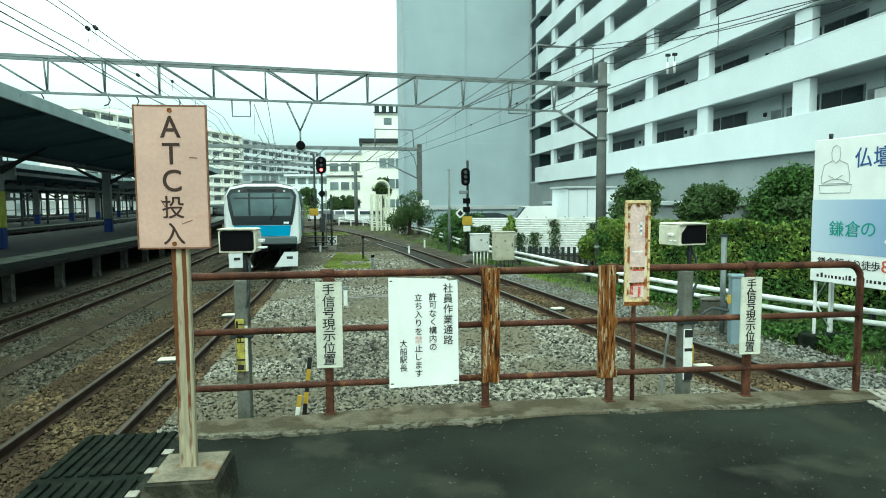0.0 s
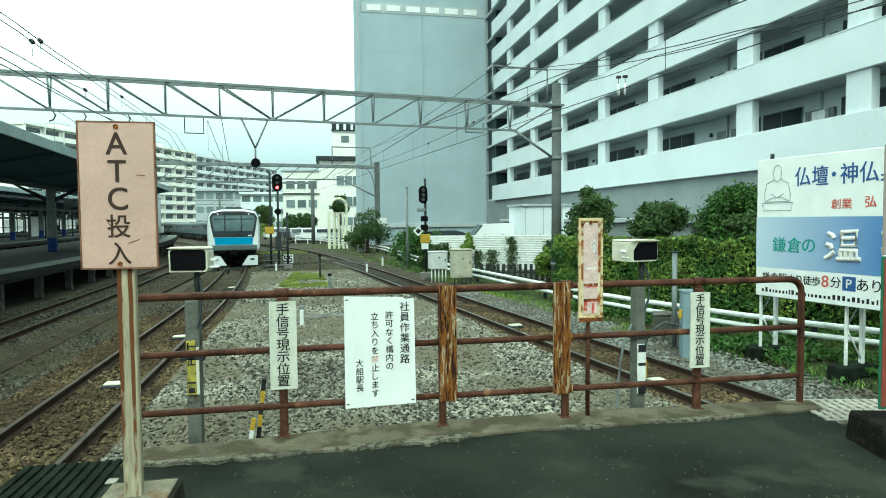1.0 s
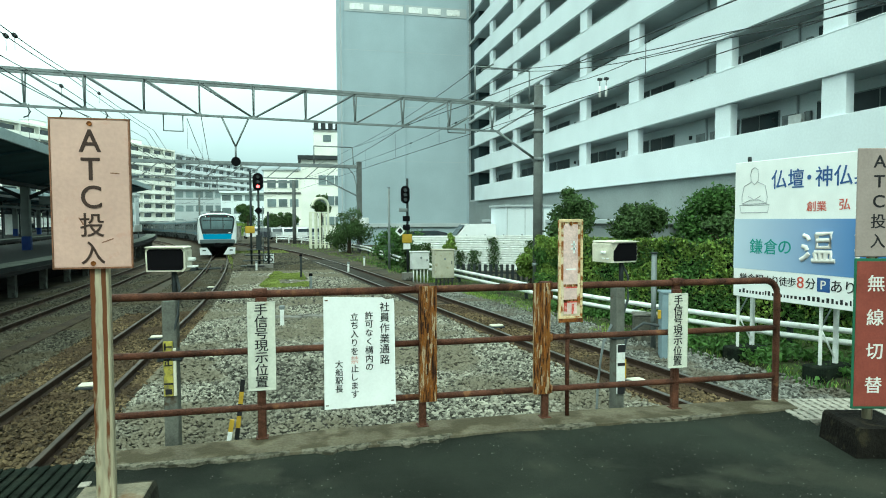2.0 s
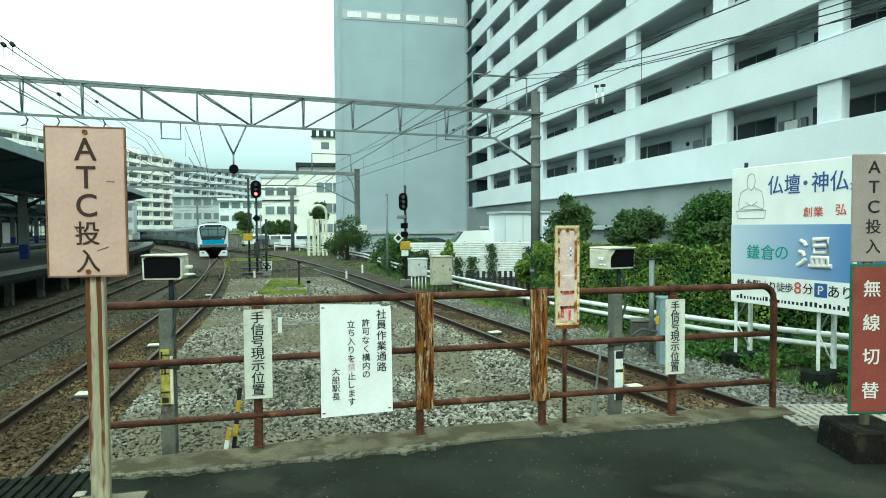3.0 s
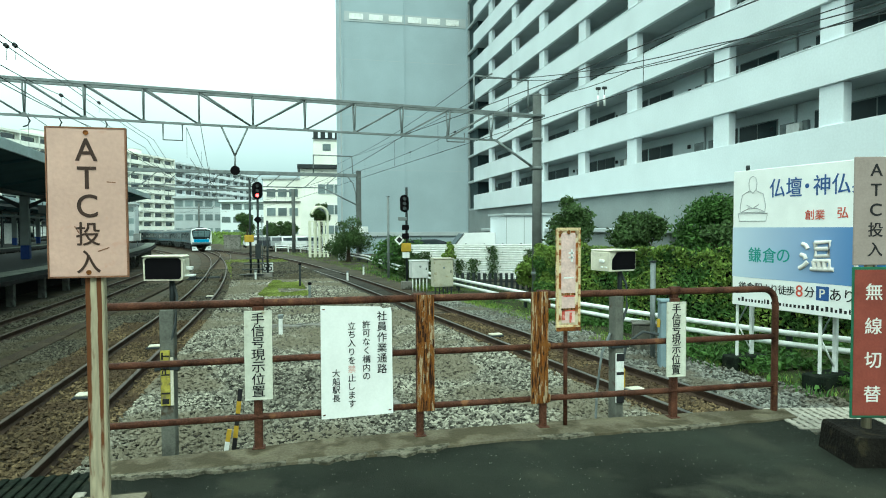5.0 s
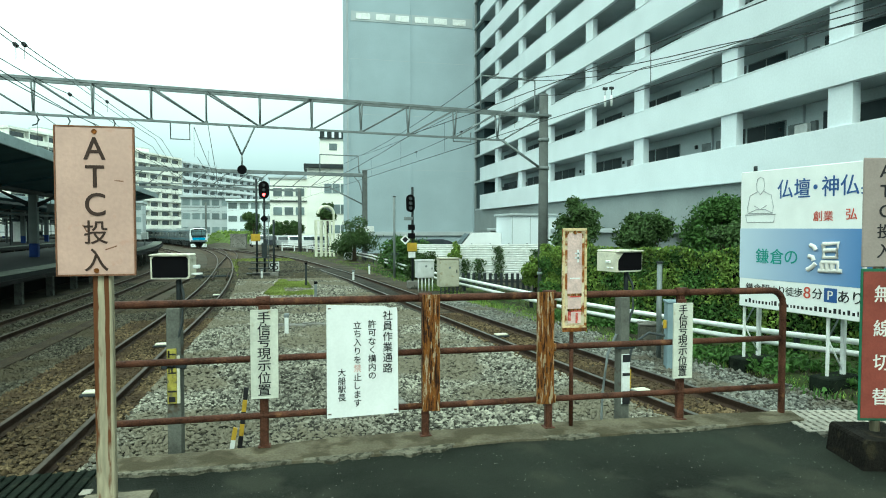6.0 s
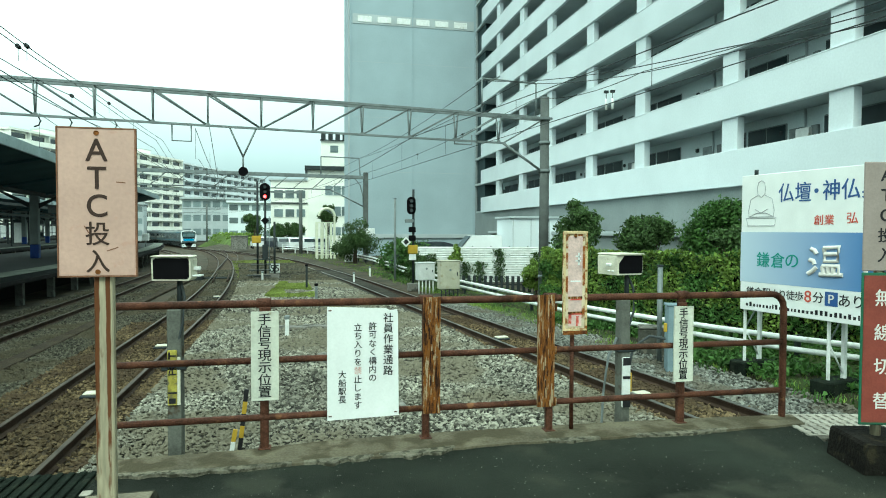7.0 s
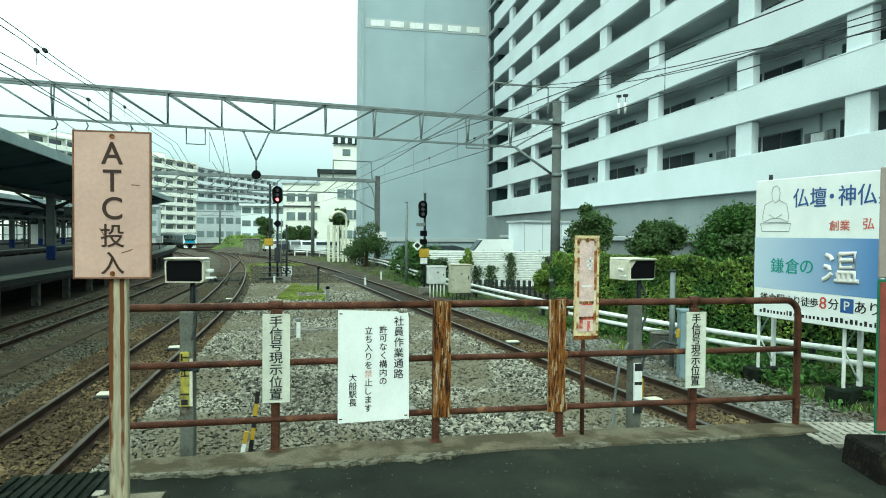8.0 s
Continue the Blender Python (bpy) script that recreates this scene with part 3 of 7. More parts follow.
kerb.prism(near + list(reversed(EDGE_FAR)), -0.282, 0.018, "z")
solid("platform_kerb", kerb, KERB, "rough stained concrete kerb at the platform end", "kerb", kind="structure")
lip = Form()
for a, b, wide in ((-1.25, -0.1, 0.05), (-0.02, 0.46, 0.07), (0.5, 1.06, 0.11), (1.75, 2.2, 0.05), (2.5, 3.3, 0.035)):
    n = max(8, int((b - a) / 0.03))
    inner, outer = [], []
    for i in range(n + 1):
        x = a + (b - a) * i / n
        y = float(np.interp(x, *zip(*EDGE_NEAR)))
        fade = min(1.0, 4 * i / n, 4 * (n - i) / n)
        inner.append((x, y + 0.03))
        outer.append((x, y - 0.012 - wide * fade * (0.55 + 0.8 * noise.noise((x * 9, 4, 1)) + 0.4 * noise.noise((x * 31, 2, 7)))))
    lip.prism(outer + list(reversed(inner)), -0.01, 0.0205, "z")
solid("kerb_mortar", lip, MORTAR, "broken pale mortar along the kerb edge", "kerb", kind="structure")
plate = Form()
plate.box((-1.98, -40, -0.2), (-1.335, 4.5, -0.03))
for lo, hi in ((2.02, 2.88), (2.97, 3.72), (3.81, 4.48)):
    for i in range(9):
        x = -1.96 + i * 0.069
        plate.box((x, lo, -0.029), (x + 0.042, hi, -0.014), 0.005)
solid("ribbed_edge_plate", plate, RUBBER_PLATE, "dark ribbed anti-slip plate along the platform edge", "platform plate", kind="structure")
for i, (x, y) in enumerate(((-1.3, 4.04), (-1.31, 3.76), (-1.31, 3.46), (-1.31, 3.16), (-1.31, 2.86))):
    solid("white_edge_marker", Form().box((x - 0.03, y - 0.035, 0.001), (x + 0.035, y + 0.035, 0.014), 0.006), GRATING, "small worn white block marking the platform edge", "edge marker",
          group="white edge markers", at=pose(0, 0, 0, 0, 0, 0))
grate = thing("edge_grating", "pale gridded grating beside the platform fence", "grating", pose(4.3, 4.27, 0.0, 0, 0, -12), kind="structure")
part("grating_frame", Form().box((-0.42, -0.28, -0.06), (0.5, 0.3, -0.02)), CONCRETE_DARK, grate)
for i in range(12):
    part("grating_bar", Form().box((-0.4 + i * 0.075, -0.27, -0.018), (-0.355 + i * 0.075, 0.29, 0.008)), GRATING, grate)
for i in range(7):
    part("grating_bar", Form().box((-0.41, -0.26 + i * 0.088, -0.018), (0.49, -0.225 + i * 0.088, 0.004)), GRATING, grate)


# ---- the neighbouring platforms ----
def side_platform(name, x0, y0, turn, width, y_from, y_to, label):
    p = thing(name, label, "platform", pose(x0, y0, 0, 0, 0, turn), kind="structure")
    part("paving", Form().box((-width, y_from, -0.16), (0, y_to, 0.0), 0.02), PLATFORM_TOP, p, "worn platform paving darkened for canopy shade")
    # edge and underside get their shade from a near-black colour
    part("edge_slab", Form().box((-0.5, y_from, -0.3), (0.12, y_to, -0.165), 0.02), SHADE_BLACK, p)
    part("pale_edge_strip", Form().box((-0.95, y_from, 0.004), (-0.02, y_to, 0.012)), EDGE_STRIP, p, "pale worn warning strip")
    part("retaining_wall", Form().box((-width + 0.4, y_from, GROUND_Z - 0.1), (-1.9, y_to, -0.17)), SHADE_BLACK, p, "recessed platform wall coloured near-black for shade")
    y = y_from + 1.0
    while y < y_to - 0.5:
        part("platform_leg", Form().box((-0.75, y - 0.11, GROUND_Z - 0.1), (-0.5, y + 0.11, -0.3), 0.01), CONCRETE_DARK, p, "stained concrete platform support")
        y += 3.2
    return p


P1_TURN = 6.0
curved = thing("side_platform_1", "long raised platform on concrete legs", "platform", kind="structure")
P1_ROWS = [(x, y, 0.0, h) for x, y, h in LINE_C[16:114:2]]
# paving and underside both carry painted shade in their colours
for name, (a, b, lo, hi), mat, label in (("paving", (-9.4, -1.78, -0.16, 0.0), PLATFORM_TOP, "worn platform paving with canopy shade in its colour"), ("edge_slab", (-2.3, -1.66, -0.3, -0.165), SHADE_BLACK, ""),
                                         ("pale_edge_strip", (-2.75, -1.8, 0.002, 0.012), EDGE_STRIP, "pale worn warning strip"), ("retaining_wall", (-9.0, -3.7, GROUND_Z - 0.1, -0.17), SHADE_BLACK, "recessed platform wall coloured near-black for shade")):
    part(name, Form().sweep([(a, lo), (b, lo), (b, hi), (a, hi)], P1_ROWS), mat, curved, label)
leg_m = Form().box((-0.13, -0.11, GROUND_Z - 0.1), (0.13, 0.11, -0.3), 0.01).mesh("platform_leg")
leg_m.materials.append(LEG_CONCRETE)
for k in range(30):
    x, y, h = along(LINE_C, 18 + 3.2 * k)
    part("platform_leg", leg_m, None, curved, at=pose(x - 2.35, y, 0, 0, 0, math.degrees(h)))

side_platform("side_platform_3", -35.0, 30.0, P1_TURN, 8.0, -40, 132, "raised platform at the far side of the station")
side_platform("side_platform_2", -21.4, 30.0, P1_TURN, 7.0, -35, 75, "further raised platform beyond two tracks")


def platform_roof(x0, y0, turn, width, y_from, y_to, columns, high, low, label, bright):
    """A canopy whose two wings rise from a central gutter to the edges, on a row of single columns."""
    roof = thing("platform_canopy", label, "platform canopy", pose(x0, y0, 0, 0, 0, turn))
    mid = -width / 2 + 0.2
    for a, b in ((0.0, mid), (-width + 0.4, mid)):
        part("roof_wing", Form().prism([(a, high), (b, low), (b, low + 0.12), (a, high + 0.1)], y_from, y_to), CANOPY, roof, "dark underside of the canopy roof")
        part("fascia", Form().box((a - 0.04, y_from, high - 0.1), (a + 0.04, y_to + 0.02, high + 0.27), 0.01), FASCIA, roof, "pale weathered fascia board")
        for k in range(int((y_to - y_from) / 6.6)):
            y = y_from + 0.6 + k * 6.6
            part("rafter", Form().prism([(a, high - 0.12), (b, low - 0.12), (b, low - 0.01), (a, high - 0.01)], y - 0.05, y + 0.05), CANOPY, roof)
    part("gutter", Form().box((mid - 0.2, y_from, low - 0.2), (mid + 0.2, y_to, low - 0.005), 0.02), STEEL_DARK, roof)
    for y in columns:
        col = thing("platform_column", "grey steel platform column with a blue painted foot", "column", pose(x0, y0, 0, 0, 0, turn) @ pose(mid, y, 0), group="platform columns")
        part("shaft", Form().box((-0.2, -0.2, 0.75), (0.2, 0.2, low - 0.2), 0.03), COLUMN, col)
        part("foot", Form().box((-0.205, -0.205, 0.0), (0.205, 0.205, 0.75), 0.03), BLUE_PAINT, col, "blue painted column foot")
        if bright and y == columns[2]:
            part("band", Form().box((-0.21, -0.21, 0.76), (0.21, 0.21, 2.1), 0.03), YELLOW_GREEN, col, "yellow-green painted band")
        for sgn in (-1, 1):
            part("bracket", Form().prism([(0.2 * sgn, low - 0.9), (1.7 * sgn, low + 0.12), (1.7 * sgn, low + 0.02), (0.2 * sgn, low - 0.62)], -0.06, 0.06), STEEL_DARK, col)
    return roof


platform_roof(-8.84, 16.0, P1_TURN, 7.6, -30, 44, (-17, -4.5, 8.7, 22, 35), 4.34, 3.6, "long dark butterfly canopy over the neighbouring platform", True)
platform_roof(-35.0, 30.0, P1_TURN, 8.0, -40, 130, (-30, -22, -14, -6, 2, 10, 18, 26, 34, 42, 50, 60, 70, 80, 90, 100, 110, 120), 4.1, 3.4, "dark canopy at the far side of the station", False)
platform_roof(-21.4, 30.0, P1_TURN, 7.0, -35, 60, (-22, -14, -6, 2, 10, 18, 26, 34, 42, 50), 4.1, 3.4, "dark canopy over the further platform", False)
# pale screens between dark posts on the furthest platform, beams and slim posts under the canopy of the middle one
screen = thing("platform_screen", "row of pale screens between dark posts on the far platform", "screen", pose(-35.0, 30.0, 0, 0, 0, P1_TURN))
pane_m = Form().box((-0.03, 0.14, 0.35), (0.03, 2.46, 2.05), 0.01).mesh("screen_panel")
pane_m.materials.append(WHITE_PAINT)
pillar_m = Form().box((-0.09, -0.1, 0), (0.09, 0.1, 3.3), 0.01).mesh("screen_post")
pillar_m.materials.append(STEEL_DARK)
for k in range(62):
    part("screen_post", pillar_m, None, screen, at=pose(-2.2, -34 + k * 2.6, 0))
    if k % 5 != 3:
        part("screen_panel", pane_m, None, screen, at=pose(-2.2, -34 + k * 2.6, 0))
part("top_beam", Form().box((-2.3, -34.2, 2.15), (-2.1, 127, 2.45)), STEEL_DARK, screen, "dark steel beam")
part("low_beam", Form().box((-2.26, -34.2, 0.9), (-2.14, 127, 0.98)), STEEL_DARK, screen, "dark handrail")
posts = thing("canopy_frame", "dark steel beams and slim posts under the middle canopy", "steel frame", pose(-21.4, 30.0, 0, 0, 0, P1_TURN))
slim_m = Form().box((-0.07, -0.07, 0), (0.07, 0.07, 3.3), 0.01).mesh("slim_post")
slim_m.materials.append(STEEL_DARK)
for k in range(17):
    part("slim_post", slim_m, None, posts, at=pose(-1.7 if k % 3 else -4.9, -28 + k * 4.7, 0))
for u, z in ((-1.7, 2.75), (-4.9, 2.6), (-0.2, 3.55)):
    part("beam", Form().box((u - 0.08, -34, z), (u + 0.08, 59, z + 0.22)), STEEL_DARK, posts)
for k in range(5):
    part("lamp_tray", Form().box((-2.6, -22 + k * 12.5, 2.45), (-2.3, -14 + k * 12.5, 2.55), 0.02), STEEL_GREY, posts, "grey strip lamp tray")
for k, (v, z) in enumerate(((-18, 1.1), (-6, 1.1), (6.5, 1.0), (15, 1.1))):
    bench = thing("platform_bench", "dark bench with a pale back panel on the middle platform", "bench", pose(-21.4, 30, 0, 0, 0, P1_TURN) @ pose(-3.4, v, 0), group="platform benches")
    part("seat", Form().box((-0.25, -1.2, 0.4), (0.25, 1.2, 0.47), 0.02), STEEL_DARK, bench)
    part("back_panel", Form().box((-0.3, -1.2, 0.5), (-0.25, 1.2, z), 0.01), GALLERY, bench, "pale back panel")
    for q in (-1.0, 1.0):
        part("leg", Form().box((-0.2, q - 0.03, 0), (0.2, q + 0.03, 0.4)), STEEL_DARK, bench)
box = thing("platform_end_box", "small white equipment box on a post at the platform end", "equipment box", pose(-14.9, 61.0, 0))
part("post", Form().rod((0, 0, 0), (0, 0, 0.55), 0.05, 8), STEEL_GREY, box)
part("case", Form().box((-0.28, -0.2, 0.55), (0.28, 0.2, 1.2), 0.02), WHITE_PAINT, box)
for k, (u, v, w, h) in enumerate(((-4.4, 10.5, 1.5, 0.75), (-3.4, 26, 1.2, 0.5))):
    board = thing("hanging_sign", "grey hanging platform information board under the canopy", "sign", pose(-8.84, 16, 0, 0, 0, P1_TURN) @ pose(u, v, 2.55))
    part("panel", Form().box((-w / 2, -0.1, 0), (w / 2, 0.1, h), 0.02), STEEL_GREY, board)
    for x in (-w / 3, w / 3):
        part("hanger", Form().rod((x, 0, h), (x, 0, 1.1), 0.02), STEEL_DARK, board)

shelter = thing("platform_shelter", "small grey shelter with pale panels on the further platform", "shelter", pose(-30.3, 74.0, 0, 0, 0, 15))
part("shelter_roof", Form().box((-1.3, -0.3, 2.3), (1.3, 1.6, 2.45), 0.03), STEEL_DARK, shelter)
for x in (-0.75, 0.02):
    part("shelter_panel", Form().box((x, -0.02, 0.12), (x + 0.72, 0.03, 2.25), 0.01), WHITE_PAINT, shelter, "pale wall panel")
for x in (-1.25, -0.8, 0.78, 1.2):
    part("shelter_post", Form().box((x - 0.04, -0.05, 0), (x + 0.04, 0.06, 2.3), 0.01), STEEL_DARK, shelter)


# ---- signs, fence and fittings at the platform end ----
def bars(parent, mat, cells, y, depth=0.0015):
    """Unreadable writing: plain bars (x0, z0, x1, z1) on a face at y."""
    for x0, z0, x1, z1 in cells:
        part("text_bar", Form().box((x0, y - depth, z0), (x1, y, z1)), mat, parent)


def concrete_foot(parent, w, d, h, mat=None):
    outline = [(-w / 2, 0), (w / 2, 0), (w / 2 - 0.02, h - 0.02), (w / 2 - 0.035, h), (-w / 2 + 0.035, h), (-w / 2 + 0.02, h - 0.02)]
    return part("foot_block", Form().prism(outline, -d / 2, d / 2), mat or CONCRETE_DARK, parent, "mossy dark concrete foot block")


sign = thing("atc_sign", "faded pink enamel sign on a rusty post in a concrete block", "sign", pose(-0.955, 3.32, 0))
concrete_foot(sign, 0.4, 0.42, 0.2, BLOCK_MOSS)
part("block_top", Form().box((-0.165, -0.175, 0.2005), (0.165, 0.175, 0.209), 0.004), STAINED, sign, "pale stained top of the block")
part("post", Form().box((-0.05, -0.02, 0.2), (0.036, 0.025, 2.05), 0.006), POST_PALE, sign, "cream post with long rust streaks")
plate_ob = part("plate", Form().box((-0.197, -0.045, 1.372), (0.152, -0.03, 2.09), 0.006), PINK_PLATE, sign, "faded pink enamel plate")
edge = Form()
for lo, hi in (((-0.2, -0.047, 1.369), (0.155, -0.028, 1.376)), ((-0.2, -0.047, 2.086), (0.155, -0.028, 2.093)), ((-0.2, -0.047, 1.377), (-0.194, -0.028, 2.085)), ((0.149, -0.047, 1.377), (0.155, -0.028, 2.085))):
    edge.box(lo, hi)
part("rim", edge, PINK_EDGE, plate_ob, "thin rusty rim")
for k, ch in enumerate("ATC投入"):
    lettering(ch, 0.155 if k < 3 else 0.122, BROWN_INK, plate_ob, pose(-0.022, -0.0465, 1.985 - k * 0.1345), width=0.92)
for z in (2.066, 1.395):
    part("bolt", Form().rod((-0.022, -0.05, z), (-0.022, -0.042, z), 0.012, 10), RUST_ORANGE, plate_ob, "rusty bolt head")
for x, z, w, r in ((0.085, 1.83, 0.04, 4), (0.045, 1.505, 0.055, -20), (-0.07, 1.6, 0.04, 60)):
    part("scratch", Form().box((-w / 2, -0.001, -0.0025), (w / 2, 0.0, 0.0025)), PINK_EDGE, plate_ob, at=pose(x, -0.0455, z, 0, r, 0))

sign = thing("radio_sign", "grey and dull red double sign on a mossy concrete block", "sign", pose(3.845, 3.5, 0, 0, 0, -14))
concrete_foot(sign, 0.43, 0.42, 0.2, BLOCK_BLACK)
part("post", Form().rod((0, 0.02, 0.2), (0, 0.02, 2.0), 0.032, 10), POST_PALE, sign, "short rusty post")
top = part("upper_plate", Form().box((-0.145, -0.035, 1.335), (0.145, -0.02, 2.075), 0.006), GREY_PLATE, sign, "grey upper sign plate")
low = part("lower_plate", Form().box((-0.145, -0.03, 0.28), (0.145, -0.018, 1.325), 0.006), GREEN_EDGE, sign, "dull red lower plate with green border")
part("panel", Form().box((-0.13, -0.034, 0.3), (0.13, -0.0305, 1.305)), RED_PLATE, low)
for k, ch in enumerate("ATC投入"):
    lettering(ch, 0.12 if k < 3 else 0.105, INK, top, pose(0.0, -0.0365, 1.985 - k * 0.135))
for k, ch in enumerate("無線切替"):
    lettering(ch, 0.122, PALE_INK, low, pose(0.0, -0.0355, 1.155 - k * 0.235))


def fence_y(x):
    return 4.6 - 0.02 * max(0.0, x - 0.8)


fence = thing("platform_fence", "rusty red pipe fence across the platform end", "fence", pose(0, 0, 0))
PIPE_R = 0.028
for a, b in ((-1.31, 0.86), (1.92, 3.9)):
    for z in (0.66, 0.245):
        part("rail", Form().rod((a, fence_y(a), z), (b + 0.06, fence_y(b), z), PIPE_R - 0.004, 10), RUST_PIPE, fence)
part("top_rail", Form().rod((-1.31, fence_y(-1.31), 1.07), (0.9, fence_y(0.9), 1.07), PIPE_R, 10), RUST_PIPE, fence)
bend = [(1.84, fence_y(1.84), 1.07), (3.86, fence_y(3.86), 1.07)] + [(3.86 + 0.12 * math.sin(a), fence_y(3.9), 0.95 + 0.12 * math.cos(a)) for a in (0.3, 0.6, 0.9, 1.2, 1.57)] + [(3.98, fence_y(3.98), 0.0)]
part("top_rail", Form().tube(bend, PIPE_R, 10), RUST_PIPE, fence, "rusty rail bent down into the end post")
for x, w in ((-0.3, 0.06), (0.885, 0.055), (1.875, 0.055), (3.02, 0.062)):
    post = part("post", Form().box((x - w / 2, fence_y(x) - 0.02, 0.0), (x + w / 2, fence_y(x) + 0.03, 1.075), 0.008), RUST_PIPE, fence)
    part("base_flange", Form().box((x - 0.045, fence_y(x) - 0.04, 0.018), (x + 0.045, fence_y(x) + 0.05, 0.026), 0.004), RUST_PIPE, post)
    part("rail_saddle", Form().rod((x - 0.05, fence_y(x), 1.075), (x + 0.05, fence_y(x), 1.075), 0.036, 10), RUST_PIPE, post)

FLAKE_DARK = material("black_rust", (0.03, 0.014, 0.008), 0.9, 0, 0.3, 9, 0.4, 60)
FLAKE_CREAM = material("old_cream_paint_flake", (0.38, 0.29, 0.17), 0.8, 0, 0.2, 9, 0.3, 60)
FLAKE_ORANGE = material("orange_rust", (0.24, 0.085, 0.015), 0.9, 0, 0.35, 9, 0.5, 60)
flake_meshes = []
for flake_mat in (FLAKE_DARK, FLAKE_CREAM, FLAKE_ORANGE):
    flake_meshes.append(Form().prism([(0.1, 0), (0.9, 0.04), (1, 0.5), (0.85, 1), (0.2, 0.95), (0, 0.4)], -0.0025, 0.003).mesh("rust_flake"))
    flake_meshes[-1].materials.append(flake_mat)
gate = thing("fence_gate", "gate in the pipe fence with flaking rust-eaten stiles", "gate", pose(0, 0, 0))
for x0, x1 in ((0.855, 0.985), (1.765, 1.9)):
    prof = [(x0, 4.53), (x1, 4.53), (x1, 4.56), (x1 - 0.02, 4.545), (x0 + 0.02, 4.545), (x0, 4.56)]
    stile = part("stile", Form().prism(prof, 0.22, 1.1, "z"), RUST_HEAVY, gate, "broad stile of flaking rusted steel")
    for k in range(26):
        w, h = random.uniform(0.004, 0.012), random.uniform(0.03, 0.1)
        x, z = random.uniform(x0, x1 - w), random.uniform(0.23, 1.08 - h)
        part("rust_flake", flake_meshes[(0, 1, 2, 0, 2)[k % 5]], None, stile,
             at=Matrix.Translation((x, 4.5285 - random.uniform(0, 0.004), z)) @ Matrix.Rotation(radians(random.uniform(-2, 2)), 4, "Y") @ Matrix.Diagonal((w, 1, h, 1)))
for z, r in ((1.07, PIPE_R), (0.66, 0.024), (0.245, 0.024)):
    part("rail", Form().rod((0.98, 4.59, z), (1.77, 4.58, z), r, 10), RUST_PIPE, gate)
for z in (0.25, 0.66, 1.0):
    part("hinge", Form().rod((1.915, 4.56, z - 0.03), (1.915, 4.56, z + 0.03), 0.016, 8), RUST_HEAVY, gate)


def hand_signal_sign(x, y, w, h, z):
    s = thing("hand_signal_sign", "narrow aged white sign strapped to a fence post", "sign", pose(x, y, z), group="hand signal signs on the fence")
    board = part("plate", Form().box((-w / 2, -0.01, 0), (w / 2, 0.004, h), 0.004), CREAM_PLATE, s)
    rim = Form()
    for lo, hi in (((-w / 2, -0.014, 0), (w / 2, -0.0105, 0.008)), ((-w / 2, -0.014, h - 0.008), (w / 2, -0.0105, h)), ((-w / 2, -0.014, 0.008), (-w / 2 + 0.007, -0.0105, h - 0.008)), ((w / 2 - 0.007, -0.014, 0.008), (w / 2, -0.0105, h - 0.008))):
        rim.box(lo, hi)
    part("rim", rim, CREAM_PLATE, board)
    for k, ch in enumerate("手信号現示位置"):
        lettering(ch, 0.09, INK, board, pose(-0.002, -0.0118, h - 0.054 - k * (h - 0.03) / 7), width=1.08 if w > 0.18 else 0.95)
    part("strap", Form().box((-0.04, 0.004, h - 0.02), (0.04, 0.03, h + 0.03), 0.004), RUST_PIPE, s)


hand_signal_sign(-0.29, 4.545, 0.19, 0.635, 0.385)
hand_signal_sign(3.0, 4.5, 0.172, 0.615, 0.375)

notice = thing("staff_notice", "white notice board with black lettering, tied to the fence", "notice board", pose(0.145, 4.545, 0.21))
outline = [(0, 0), (0.525, 0.012), (0.518, 0.77), (0.512, 0.806), (0.49, 0.802), (0.455, 0.8), (0.43, 0.815), (0.33, 0.818), (0.16, 0.826), (0, 0.832)]
board = part("board", Form().prism(outline, -0.008, 0.0), WHITE_PLATE, notice)
for text, x, z0, pitch, size in (("社員作業通路", 0.445, 0.745, 0.0785, 0.076), ("許可なく構内の", 0.33, 0.685, 0.064, 0.062), ("立ち入りを", 0.222, 0.68, 0.064, 0.062), ("止します", 0.222, 0.296, 0.064, 0.062),
                                 ("大船駅長", 0.108, 0.335, 0.062, 0.06)):
    for k, ch in enumerate(text):
        lettering(ch, size, INK, board, pose(x, -0.0095, z0 - k * pitch))
lettering("禁", 0.06, RED_INK, board, pose(0.222, -0.0095, 0.36))
for x, z in ((0.02, 0.03), (0.5, 0.04), (0.02, 0.805)):
    part("tie", Form().box((x - 0.01, -0.011, z - 0.004), (x + 0.012, 0.03, z + 0.004)), RUST_PIPE, notice)

rusty = thing("rusted_sign", "cream sign eaten by rust, its writing washed out", "sign", pose(2.066, 4.55, 0))
part("post", Form().rod((0.0, 0.03, 0.0), (0.0, 0.03, 0.95), 0.018, 8), RUST_PIPE, rusty, "thin rusty post")
board = part("plate", Form().box((-0.1, -0.02, 0.785), (0.1, 0.008, 1.6), 0.012), PALE_RUST, rusty)
rim = Form()
for lo, hi in (((-0.102, -0.03, 0.785), (-0.082, -0.0205, 1.6)), ((0.082, -0.03, 0.785), (0.102, -0.0205, 1.6)), ((-0.081, -0.03, 0.785), (0.081, -0.0205, 0.83)), ((-0.081, -0.03, 1.575), (0.081, -0.0205, 1.6))):
    rim.box(lo, hi, 0.003)
part("rim", rim, RIM_CREAM, board, "raised cream rim bitten by rust")
part("rust_foot", Form().box((-0.103, -0.0315, 0.784), (0.103, -0.0302, 0.815), 0.0005), RUST_ORANGE, board, "rust-eaten lower edge")
part("faded_panel", Form().box((-0.06, -0.0235, 1.08), (0.06, -0.0205, 1.56)), FADED_PINK, board, "washed-out pink writing field")
